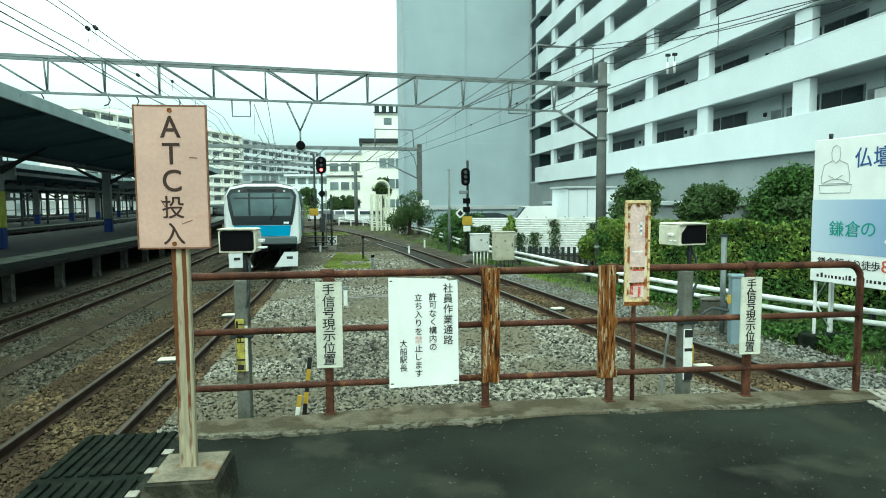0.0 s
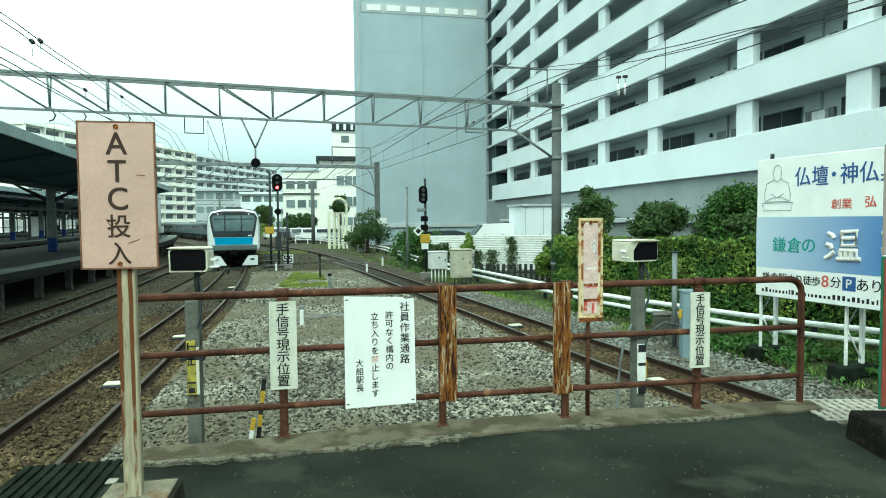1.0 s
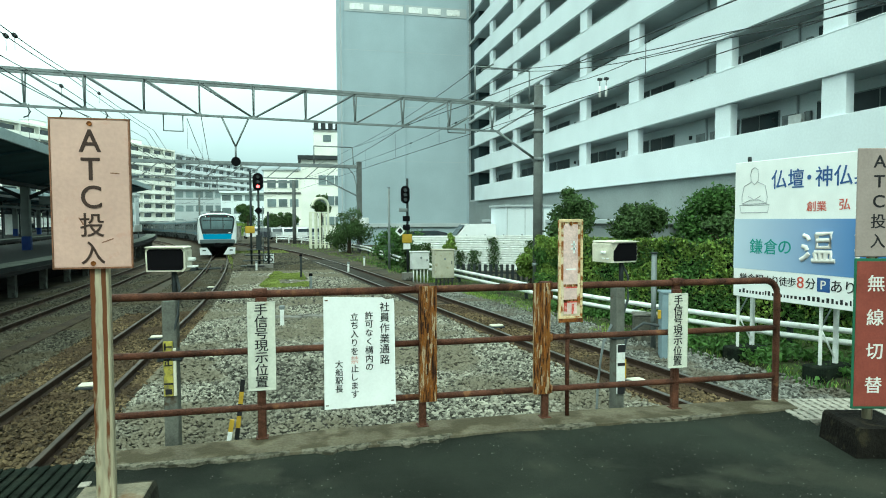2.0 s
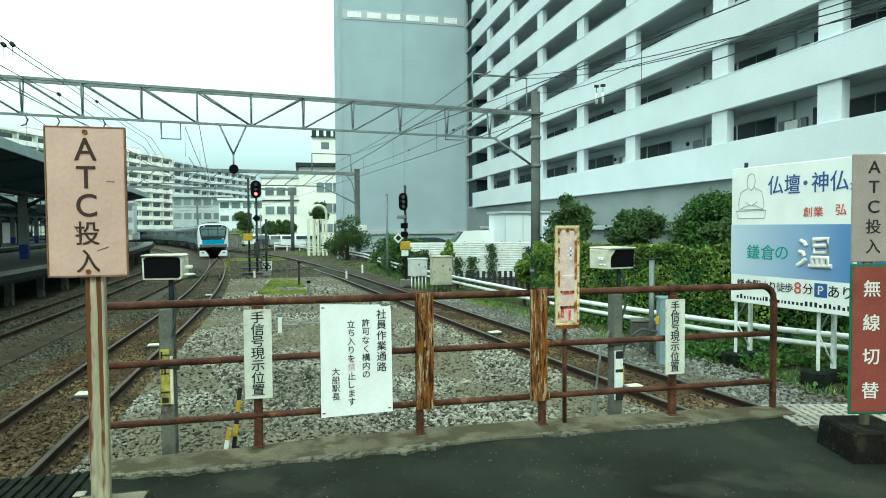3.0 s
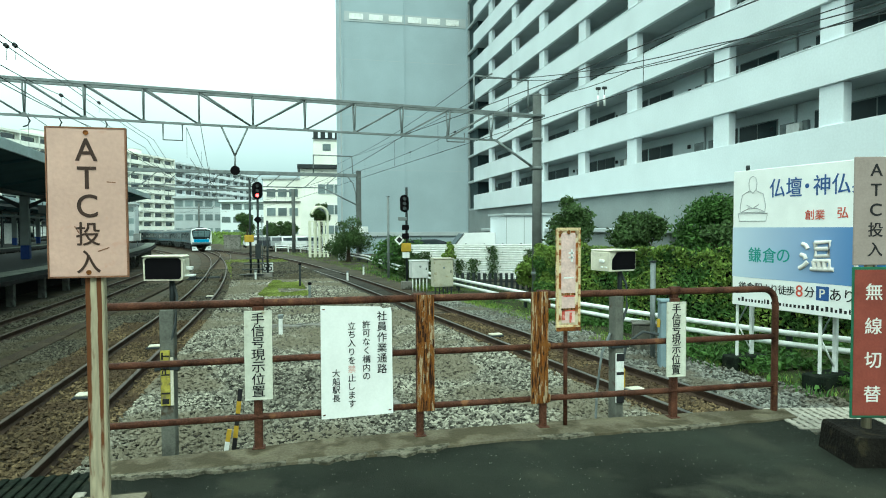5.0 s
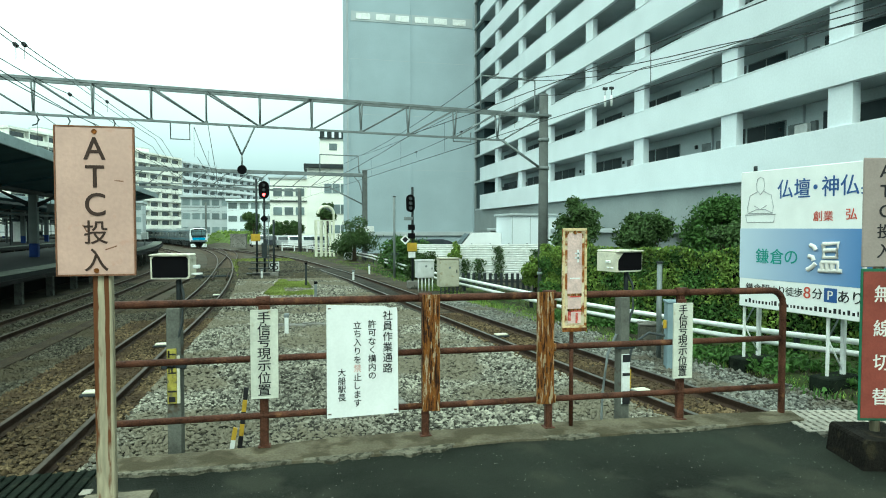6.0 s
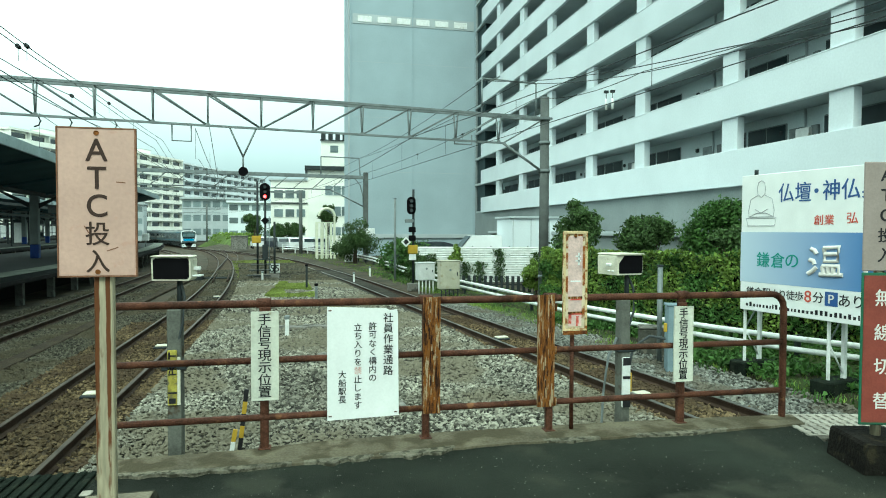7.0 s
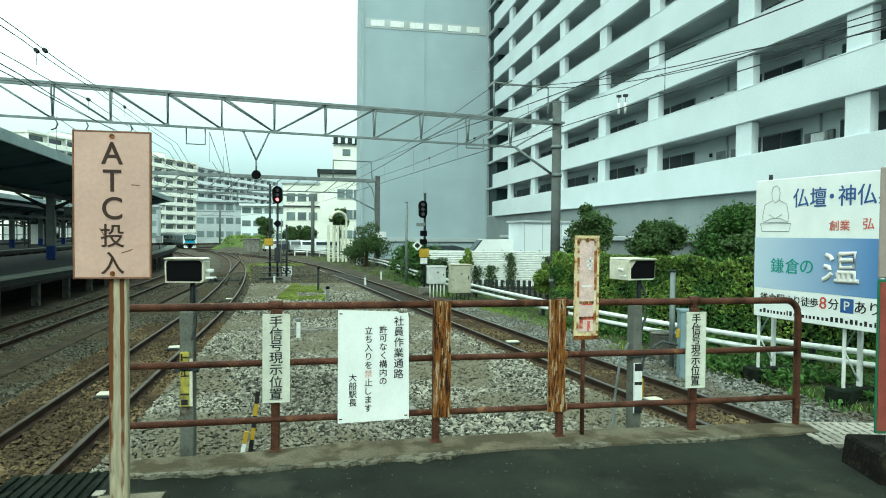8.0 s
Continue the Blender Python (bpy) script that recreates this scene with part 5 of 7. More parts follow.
part("feeder_frame", arm, STEEL_GREY, g1, "small feeder frame above the truss")


def hang(u, drop, wide, name, disc):
    """A V-shaped hanger under the truss, u metres from the pole."""
    h = part("hanger", Form().rod((-u - wide, 0, 4.93), (-u, 0, 4.93 - drop), 0.03, 6).rod((-u + wide, 0, 4.93), (-u, 0, 4.93 - drop), 0.03, 6).rod((-u, 0, 4.93 - drop), (-u, 0, 4.55 - drop), 0.03, 6), STEEL_GREY, g1)
    if disc:
        part("disc", Form().rod((-u, -0.06, 4.45 - drop), (-u, 0.06, 4.45 - drop), 0.15, 16), BLACK, h, "round black weight")


hang(11.25, 0.95, 0.42, "v", True)
for u in (13.1,):
    part("loop", Form().tube([(-u - 0.28, 0, 4.93), (-u - 0.28, 0, 4.4), (-u + 0.28, 0, 4.4), (-u + 0.28, 0, 4.93)], 0.025, 6), STEEL_GREY, g1, "rectangular drop loop")
for u in (15.0, 16.2, 17.0, 18.8):
    part("clamp", Form().tube([(-u, 0, 4.93), (-u + 0.08, 0, 4.78), (-u + 0.02, 0, 4.65), (-u - 0.1, 0, 4.6)], 0.022, 6), STEEL_DARK, g1)
part("loop", Form().tube([(-3.8, 0, 5.15), (-3.8, 0, 4.8), (-3.1, 0, 4.8), (-3.1, 0, 5.15)], 0.03, 6), STEEL_GREY, g1)

g2 = thing("catenary_gantry", "further steel portal gantry over the tracks", "gantry", pose(4.75, 55.9, 0, 0, 0, 9), group="catenary gantries")
part("pole", Form().box((-0.2, -0.2, GROUND_Z), (0.2, 0.2, 6.75), 0.03), POLE, g2, "dark steel pole")
part("beam", Form().box((-26, -0.12, 6.15), (0, 0.12, 6.45), 0.02), STEEL_GREY, g2)
part("lower_beam", Form().rod((-26, 0, 5.15), (-3.2, 0, 5.15), 0.05, 6), STEEL_GREY, g2)
for k in range(14):
    part("diagonal", Form().rod((-3.2 - k * 1.6, 0, 5.15), (-2.0 - k * 1.6, 0, 6.2), 0.04, 6), STEEL_GREY, g2)
part("knee_brace", Form().rod((-3.2, 0, 5.15), (0, 0, 3.6), 0.06, 6), STEEL_GREY, g2)
part("upper_frame", Form().rod((-4.0, 0, 6.45), (-4.0, 0, 8.0), 0.05, 6).rod((-4.0, 0, 8.0), (-0.6, 0, 8.0), 0.05, 6).rod((-0.6, 0, 8.0), (-0.5, 0, 6.4), 0.05, 6), STEEL_GREY, g2)
part("curved_tie", Form().tube([(-1.0, 0, 6.2), (-0.5, 0, 5.6), (-0.25, 0, 4.6), (-0.22, 0, 3.2)], 0.05, 6), STEEL_GREY, g2)
part("switch_box", Form().box((-0.7, -0.4, 1.2), (0.75, 0.2, 1.75), 0.03), WHITE_PAINT, g2, "pale switch box")
part("cabinet", Form().box((-1.9, -0.4, GROUND_Z), (-1.2, 0.2, 0.2), 0.03), BOX_WHITE, g2)
g3 = thing("catenary_gantry", "distant slim gantry pole with a long arm", "gantry", pose(-1.3, 75, 0, 0, 0, 12), group="catenary gantries")
part("pole", Form().rod((0, 0, GROUND_Z), (0, 0, 6.2), 0.22, 10), POLE, g3)
part("beam", Form().box((-24, -0.1, 5.85), (0, 0.1, 6.1)), STEEL_GREY, g3)
for x, y, h in ((-30, 110, 8.5), (-36, 132, 8.5), (-23, 146, 8.5)):
    g = thing("catenary_mast", "distant catenary mast beside the curve", "mast", pose(x, y, GROUND_Z), group="distant catenary masts")
    part("pole", Form().rod((0, 0, 0), (0, 0, h), 0.2, 8), POLE, g)
    part("arm", Form().box((-6, -0.08, h - 1.2), (3, 0.08, h - 1.0)), STEEL_GREY, g)
    part("arm", Form().box((-6, -0.06, h - 2.0), (3, 0.06, h - 1.9)), STEEL_GREY, g)


def wire(name, points, r, label, sag=0.0):
    """A hanging wire through points."""
    out = []
    for (x0, y0, z0), (x1, y1, z1) in zip(points, points[1:]):
        for k in range(8):
            f = k / 8
            out.append((x0 + (x1 - x0) * f, y0 + (y1 - y0) * f, z0 + (z1 - z0) * f - 4 * sag * f * (1 - f)))
    out.append(points[-1])
    return solid(name, Form().tube(out, r, 5), CABLE, label, "overhead wire", group="overhead wires")


def over(rows, side, z, ss):
    return [(x + side * math.cos(h), y + side * math.sin(h), z) for s in ss for x, y, h in [along(rows, s)]]


for rows, gs in ((LINE_A, (55.5, 89, 109, 140, 170, 200)), (LINE_B, (12, 55.5, 90, 110, 140, 170)), (LINE_C, (55, 90, 120, 160, 200))):
    wire("contact_wire", over(rows, 0.1, 4.05, gs), 0.009, "thin dark contact wire above the track", 0.0)
    wire("messenger_wire", over(rows, 0.0, 5.1, gs), 0.011, "dark messenger wire sagging between gantries", 0.45)
    for s in np.arange(gs[0], 100, 5.0):
        x, y, h = along(rows, s)
        f = 0.5
        for a, b in zip(gs, gs[1:]):
            if a <= s < b:
                f = (s - a) / (b - a)
        solid("dropper", Form().rod((x, y, 4.05), (x, y, 5.1 - 4 * 0.45 * f * (1 - f)), 0.006, 4), CABLE, "fine vertical dropper wire", "overhead wire", group="droppers")
for pts_w in ([(9.6, 2, 5.1), (8.68, 12, 5.55), (6.4, 22.9, 7.3), (4.3, 55.4, 8.0), (-2, 76, 7)], [(10.1, 2, 5.0), (9.05, 12, 5.52), (7.9, 22.9, 7.3), (4.4, 55.4, 8.0)], [(9.4, 2, 5.3), (9.2, 16, 6.1), (8.6, 22.9, 6.75), (4.75, 55.9, 6.7), (-1.3, 75, 6.2)],
              ):
    wire("feeder_wire", pts_w, 0.012, "dark feeder cable running beside the buildings", 0.25)
for pts_w in ([(-5.9, 2, 5.92), (-6.46, 15.1, 5.92), (-6.73, 20.4, 5.98), (-7.2, 33, 6.0), (-10.5, 56, 6.2)], [(-6.2, 2, 5.9), (-6.67, 15.6, 5.9), (-6.9, 20.4, 5.95), (-7.5, 33, 6.0), (-11.0, 56, 6.2)],
              [(-6.8, 2, 5.5), (-6.94, 16.2, 5.5), (-6.95, 20.4, 5.56), (-7.6, 33, 5.6), (-11.2, 56, 5.8)], [(-5.2, 2, 4.7), (-5.92, 13.8, 4.7), (-6.33, 20.4, 4.71), (-7.0, 33, 4.5), (-8.4, 56, 4.3)],
              [(-5.7, 2, 4.68), (-6.09, 14.2, 4.67), (-6.2, 20.4, 4.67), (-6.6, 33, 4.4), (-8.0, 56, 4.1)], 
              [(-3.2, 21.2, 4.9), (-5.0, 36, 4.2), (-8.0, 56, 4.1)]):
    wire("feeder_wire", pts_w, 0.011, "dark feeder cable above the tracks", 0.04)
for x, y, z in ((8.86, 17.6, 5.86), (8.97, 17.4, 5.84)):
    b = thing("insulator", "white porcelain insulator hanging from a feeder wire", "insulator", pose(x, y, z), group="insulators")
    part("body", Form().rod((0, 0, -0.55), (0, 0, -0.22), 0.036, 10), INSULATOR, b)
    part("cap", Form().box((-0.07, -0.04, -0.05), (0.07, 0.04, 0.03), 0.01), STEEL_DARK, b)
    part("link", Form().rod((0, 0, -0.22), (0, 0, -0.05), 0.01, 6), STEEL_DARK, b)
for x, y, z in ((-6.708, 16.4, 5.886), (-6.526, 16.4, 5.905), (-6.976, 27, 5.95), (-6.845, 23.5, 5.957), (-6.95, 20.4, 5.56), (7.64, 31.15, 6.55), (6.68, 39.4, 6.475)):
    b = thing("wire_clamp", "small dark insulator clamp on an overhead wire", "insulator", pose(x, y, z, 0, 0, 8), group="wire clamps")
    part("body", Form().rod((0, -0.08, 0), (0, 0.08, 0), 0.05, 8), STEEL_DARK, b)
    part("pin", Form().rod((0, 0, 0.0), (0, 0, -0.34), 0.006, 6), STEEL_DARK, b)


# ---- the long apartment block and its end tower ----
def apartment_block():
    b = thing("apartment_block", "long white apartment block with open access galleries", "apartment building", pose(18.0, 0, 0))
    y0, y1, storey, top0, n = -14.0, 68.4, 2.9, 5.14, 11
    rail_h = 1.46
    part("lower_wall", Form().box((0.35, y0, GROUND_Z - 0.1), (9, y1 - 0.01, 3.55)), BUILD_GREY, b, "grey plinth wall below the galleries")
    part("parapet", Form().box((0.0, y0, 3.56), (0.22, y1 - 3.3, top0), 0.01), BUILD_WHITE, b, "deep white lowest parapet")
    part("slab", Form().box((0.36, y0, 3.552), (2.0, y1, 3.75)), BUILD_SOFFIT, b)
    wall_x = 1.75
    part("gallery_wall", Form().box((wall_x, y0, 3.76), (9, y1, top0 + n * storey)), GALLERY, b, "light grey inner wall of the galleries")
    part("end_return", Form().box((0.3, y1 + 0.002, GROUND_Z), (wall_x, y1 + 0.09, top0 + n * storey)), BUILD_GREY, b)
    # solid dark box that stands in for shade at the block's far end
    part("end_recess", Form().box((0.5, y1 - 3.2, 3.76), (wall_x - 0.004, y1 - 0.01, top0 + n * storey)), RECESS_SHADE, b, "dark box standing in for the shaded recess beside the end tower")
    door_mesh = Form().box((-0.03, -0.42, 0), (0.02, 0.42, 1.95), 0.01).mesh("door")
    door_mesh.materials.append(STEEL_GREY)
    win_mesh = Form().box((-0.05, -0.95, 0), (0.02, 0.95, 1.0), 0.02).mesh("window_frame")
    win_mesh.materials.append(STEEL_GREY)
    pane_mesh = Form().box((-0.065, -0.44, 0.06), (-0.051, 0.44, 0.94)).mesh("pane")
    pane_mesh.materials.append(GALLERY_GLASS)
    box_mesh = Form().box((-0.3, -0.35, 0), (0, 0.35, 0.5), 0.02).mesh("gallery_unit")
    box_mesh.materials.append(WHITE_PAINT)
    pier_mesh = Form().box((0.14, -0.52, 0.0), (0.5, 0.52, storey - rail_h - 0.004), 0.015).mesh("pier")
    pier_mesh.materials.append(BUILD_WHITE)
    meter_mesh = Form().box((-0.14, -0.16, 0), (0, 0.16, 0.42), 0.02).mesh("meter_box")
    meter_mesh.materials.append(STEEL_GREY)
    lamp_mesh = Form().box((-0.12, -0.09, 0), (0, 0.09, 0.2), 0.03).mesh("wall_lamp")
    lamp_mesh.materials.append(STEEL_DARK)
    pipe_mesh = Form().rod((-0.06, 0, 0), (-0.06, 0, storey - 0.2), 0.05, 8).mesh("drain_pipe")
    pipe_mesh.materials.append(BUILD_SOFFIT)
    for k in range(n):
        top = top0 + k * storey
        part("parapet", Form().box((0.0, y0, top + storey - rail_h), (0.22, y1 - 3.3, top + storey), 0.01), BUILD_WHITE, b, "continuous white gallery parapet")
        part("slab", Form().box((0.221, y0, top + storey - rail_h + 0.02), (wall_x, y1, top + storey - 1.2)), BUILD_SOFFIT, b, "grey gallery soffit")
        part("coping", Form().box((-0.02, y0, top + storey + 0.001), (0.24, y1 - 3.3, top + storey + 0.04), 0.005), BUILD_WHITE, b)
        floor = top - 1.2
        for j, y in enumerate((11.6, 18.4, 24.3, 32.0, 38.5, 45.7, 52.3, 59.4)):
            part("pier", pier_mesh, None, b, at=pose(0, y, top + 0.002))
            part("drain_pipe", pipe_mesh, None, b, at=pose(wall_x, y + 3.3, floor))
            for dy, wide in ((-0.4, 1.25), (1.65, 0.74)):
                w = part("window", win_mesh, None, b, at=pose(wall_x, y + dy, floor + 1.24) @ Matrix.Diagonal((1, wide, 1, 1)))
                for s in (-0.47, 0.47):
                    part("pane", pane_mesh, None, w, at=pose(0, s, 0))
            part("meter_box", meter_mesh, None, b, at=pose(wall_x, y + 2.75, floor + 1.5))
            part("wall_lamp", lamp_mesh, None, b, at=pose(wall_x, y + 4.6, floor + 1.75))
            part("door", door_mesh, None, b, at=pose(wall_x - 0.02, y + 3.75, floor))
            if (j * 3 + k) % 2:
                part("gallery_unit", box_mesh, None, b, at=pose(wall_x, y + 2.9 + 0.3 * ((j + k) % 3), floor + 1.35))
    return b


apartment_block()
tower = thing("end_tower", "tall pale grey windowless end wing of the apartment block", "building", pose(4.1, 68.5, 0))
part("wall", Form().box((0, 0, GROUND_Z), (14.2, 12, 38), 0.02), BUILD_PALE, tower, "plain pale grey panelled wall")
part("base_band", Form().box((-0.15, -0.25, 0.7), (14.0, -0.002, 1.15), 0.02), BUILD_SOFFIT, tower, "projecting grey base ledge")
for x in (0.12, 6.9, 14.05):
    part("downpipe", Form().box((x - 0.05, -0.1, 1.3), (x + 0.05, -0.002, 37.5)), BUILD_PALE, tower, "slim vertical joint cover")
part("louvre_band", Form().box((0.3, -0.06, 24.1), (13.9, -0.002, 25.15)), BUILD_SOFFIT, tower, "band of pale louvres near the roof")
for k in range(6):
    x = 1.6 + k * 2.15
    part("louvre", Form().box((x - 0.75, -0.12, 24.3), (x + 0.75, -0.062, 24.95), 0.02), WHITE_PAINT, tower, "pale louvre panel")
for z in (8.0, 14.0, 20.0, 28.0):
    part("panel_joint", Form().box((0.2, -0.012, z), (13.9, -0.002, z + 0.03)), BUILD_SOFFIT, tower)
part("side_pipe", Form().box((-0.16, 0.6, 0), (-0.002, 0.75, 37)), BUILD_SOFFIT, tower)

# ---- yard between the line and the block ----
shed = thing("storage_shed", "plain pale grey flat-roofed storage shed", "shed", pose(11.5, 34.6, GROUND_Z))
part("wall", Form().box((0, 0, 0), (3.4, 3.0, 3.55), 0.01), BUILD_WHITE, shed)
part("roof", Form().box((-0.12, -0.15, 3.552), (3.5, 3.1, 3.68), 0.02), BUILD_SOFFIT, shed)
for x in (0.04, 1.15, 2.3):
    part("panel_seam", Form().box((x, -0.02, 0.1), (x + 0.04, -0.002, 3.5)), BUILD_SOFFIT, shed)
low_b = thing("low_building", "low long grey annex with a flat roof", "building", pose(14.2, 22, GROUND_Z))
part("wall", Form().box((0, 0, 0), (3.5, 26, 2.6)), BUILD_GREY, low_b)
part("roof", Form().box((-0.25, -0.2, 2.602), (3.6, 26.2, 2.8), 0.02), BUILD_SOFFIT, low_b)

corr = thing("corrugated_fence", "white corrugated steel fence half covered by climbers", "fence", pose(5.6, 33.2, GROUND_Z, 0, 0, -9))
prof, x = [], 0.0
sheet = Form()
length, high = 7.2, 1.95
wave = [(-0.02 if k % 4 in (1, 2) else 0.01, k * high / 80) for k in range(81)]
sheet.prism(wave + [(0.03, high), (0.03, 0)], 0, length, "x")
part("sheet", sheet, WHITE_PAINT, corr, "white horizontally ribbed sheet")
for k in range(8):
    part("post", Form().box((k * 1.02 - 0.03, 0.031, 0), (k * 1.02 + 0.03, 0.12, high + 0.05)), STEEL_GREY, corr)
pick = thing("picket_fence", "low dark picket fence with pale gaps", "fence", pose(6.5, 27.6, GROUND_Z, 0, 0, -18))
part("rail", Form().box((0, 0, 0.35), (6.0, 0.05, 0.42)), STEEL_DARK, pick)
picket = Form().box((-0.07, -0.03, 0), (0.07, -0.001, 0.78), 0.01).mesh("picket")
picket.materials.append(STEEL_DARK)
for k in range(24):
    part("picket", picket, None, pick, at=pose(0.1 + k * 0.25, 0, 0))


def parked_vehicle(x, y, turn, mat, size, label, name="parked_car", z=GROUND_Z, panel_sides=False):
    l, w, h = size
    v = thing(name, label, "car", pose(x, y, z, 0, 0, turn), group="parked cars")
    side = [(-l / 2, 0.35), (l / 2, 0.35), (l / 2, 0.75), (l / 2 - 0.2, h * 0.58), (l * 0.22, h * 0.62), (l * 0.06, h - 0.03), (-l * 0.3, h), (-l * 0.42, h * 0.94), (-l / 2 + 0.05, h * 0.62)]
    part("body", Form().prism(side, -w / 2, w / 2), mat, v)
    glass = [(l * 0.2, h * 0.63), (l * 0.06, h - 0.1), (-l * 0.3, h - 0.08), (-l * 0.41, h * 0.64)]
    for s in () if panel_sides else (-1, 1):
        part("side_window", Form().prism(glass, s * (w / 2 + 0.004) - 0.003, s * (w / 2 + 0.004) + 0.003), GLASS, v)
    part("windscreen", Form().prism([(l * 0.225, h * 0.63), (l * 0.235, h * 0.63), (l * 0.085, h - 0.05), (l * 0.075, h - 0.05)], -w / 2 + 0.12, w / 2 - 0.12), GLASS, v)
    part("rear_window", Form().prism([(-l * 0.435, h * 0.92), (-l * 0.445, h * 0.92), (-l / 2 + 0.01, h * 0.66), (-l / 2 + 0.03, h * 0.66)], -w / 2 + 0.15, w / 2 - 0.15), GLASS, v)
    for a in (-l * 0.3, l * 0.3):
        for s in (-1, 1):
            t = part("wheel", Form().rod((a, s * (w / 2 - 0.18), 0.3), (a, s * (w / 2 + 0.01), 0.3), 0.3, 14), BLACK, v)
            part("rim", Form().rod((a, s * (w / 2 + 0.011), 0.3), (a, s * (w / 2 + 0.02), 0.3), 0.18, 12), STEEL_GREY, t)
    return v


CAR_WHITE = material("white_car_paint", (0.75, 0.77, 0.77), 0.25, 0, 0.03, 2, 0)
CAR_DARK = material("dark_car_paint", (0.03, 0.035, 0.045), 0.25, 0, 0.05, 2, 0)
CAR_SILVER = material("silver_car_paint", (0.38, 0.4, 0.41), 0.3, 0.5, 0.05, 2, 0)
parked_vehicle(10.0, 37.6, 176, CAR_WHITE, (4.9, 1.9, 2.55), "white panel van parked behind the corrugated fence", "parked_van", panel_sides=True)
parked_vehicle(7.2, 40.5, 175, CAR_DARK, (4.4, 1.75, 2.1), "dark parked van behind the corrugated fence", "parked_van")
for k, (x, y, m) in enumerate(((-5.6, 88, CAR_DARK), (-3.9, 86.5, CAR_SILVER), (-2.4, 85, CAR_WHITE), (-0.6, 84, CAR_WHITE), (1.0, 82.5, CAR_SILVER), (-7.4, 90, CAR_WHITE), (-3.2, 93, CAR_DARK), (-0.6, 92, CAR_SILVER))):
    parked_vehicle(x, y, 100, m, (4.3, 1.75, 1.6), ("dark", "silver", "white")[(CAR_DARK, CAR_SILVER, CAR_WHITE).index(m)] + " car parked beyond the white fence", z=GROUND_Z + 0.2)
park = thing("car_park_fence", "low white fence along the car park", "fence")
for k in range(4, 9):
    a, b = (-9.5 + k * 1.5, 82.5 - k * 1.1), (-8.0 + k * 1.5, 81.4 - k * 1.1)
    part("rail", Form().rod((*a, -0.3), (*b, -0.3), 0.05, 6).rod((*a, -0.75), (*b, -0.75), 0.05, 6), WHITE_PAINT, park)
    part("post", Form().box((a[0] - 0.06, a[1] - 0.06, GROUND_Z), (a[0] + 0.06, a[1] + 0.06, -0.2)), WHITE_PAINT, park)

trellis = thing("white_trellis", "tall yellowed white trellis frame with an arched top", "trellis", pose(1.35, 62, GROUND_Z, 0, 0, 5))
for x in (-0.85, -0.42, 0.05, 0.5, 0.85):
    part("upright", Form().box((x - 0.1, -0.08, 0), (x + 0.1, 0.08, 3.6 if x != 0.85 else 4.3), 0.01), TRELLIS, trellis)
for z in (0.35, 2.1, 3.5):
    part("bar", Form().box((-0.9, -0.05, z), (0.9, 0.05, z + 0.1)), TRELLIS, trellis)
part("arch", Form().tube([(0.75 * math.cos(a) + 0.1, 0, 4.2 + 0.75 * math.sin(a)) for a in np.linspace(0, math.pi, 12)], 0.14, 8), TRELLIS, trellis)
part("second_face", Form().box((-0.9, 1.2, 0.0), (-0.78, 1.32, 3.6)).box((0.3, 1.2, 0), (0.42, 1.32, 3.6)).box((-0.2, 1.2, 0), (-0.08, 1.32, 3.6)), TRELLIS, trellis)


# ---- far buildings ----
def far_block(x, y, turn, width, depth, height, storeys, bays, mat, name, label, recess=True, z0=GROUND_Z):
    b = thing(name, label, "building", pose(x, y, z0, 0, 0, turn), group="distant buildings")
    part("wall", Form().box((0, 0, 0), (width, depth, height)), mat, b)
    part("roof", Form().box((-0.3, -0.9, height + 0.002), (width + 0.3, depth + 0.3, height + 0.5)), mat, b)
    sh, bw = height / storeys, width / bays
    opening = Form().box((-bw * 0.38, -0.06, sh * 0.42), (bw * 0.38, -0.004, sh * 0.86)).mesh("window")
    # plain far blocks take the glass with haze in its colour
    opening.materials.append(GLASS if recess else HAZED_GLASS)
    rail_m = Form().box((0, -0.9, 0), (width, -0.78, sh * 0.4)).mesh("balcony_front")
    rail_m.materials.append(mat)
    slab_m = Form().box((0, -0.78, -0.14), (width, -0.002, 0)).mesh("balcony_slab")
    slab_m.materials.append(BUILD_SOFFIT)
    fin_m = Form().box((-0.09, -0.9, 0), (0.09, -0.002, height)).mesh("fin")
    fin_m.materials.append(mat)
    for k in range(storeys):
        for j in range(bays):
            part("window", opening, None, b, at=pose((j + 0.5) * bw, 0, k * sh))
        if recess and k:
            bal = part("balcony", slab_m, None, b, at=pose(0, 0, k * sh))
            part("balcony_front", rail_m, None, bal, at=pose(0, 0, 0))
    if recess:
        for j in range(0, bays + 1, 1):
            part("fin", fin_m, None, b, at=pose(j * bw, 0, 0))
    return b


far_block(-61, 142.7, 68.8, 61, 11, 23.2, 9, 12, BUILD_CREAM, "far_apartments", "long cream balconied apartment slab in the distance")
far_block(-38.7, 200.2, 70, 58, 11, 22.6, 9, 11, BUILD_WHITE, "far_apartments", "second pale balconied apartment slab in the distance")
for h_xy, w, h in (((-61, 160), 4, 2.2), ((-55, 176), 3, 1.8), ((-48, 193), 4, 2.2)):
    t = thing("roof_hut", "small pale hut on the apartment roof", "roof hut", pose(*h_xy, 22.45, 0, 0, 68.8), group="roof huts")
    part("wall", Form().box((0, 0, 0), (w, 3, h)), BUILD_CREAM, t)
    part("roof", Form().box((-0.2, -0.2, h), (w + 0.2, 3.2, h + 0.2)), BUILD_SOFFIT, t)

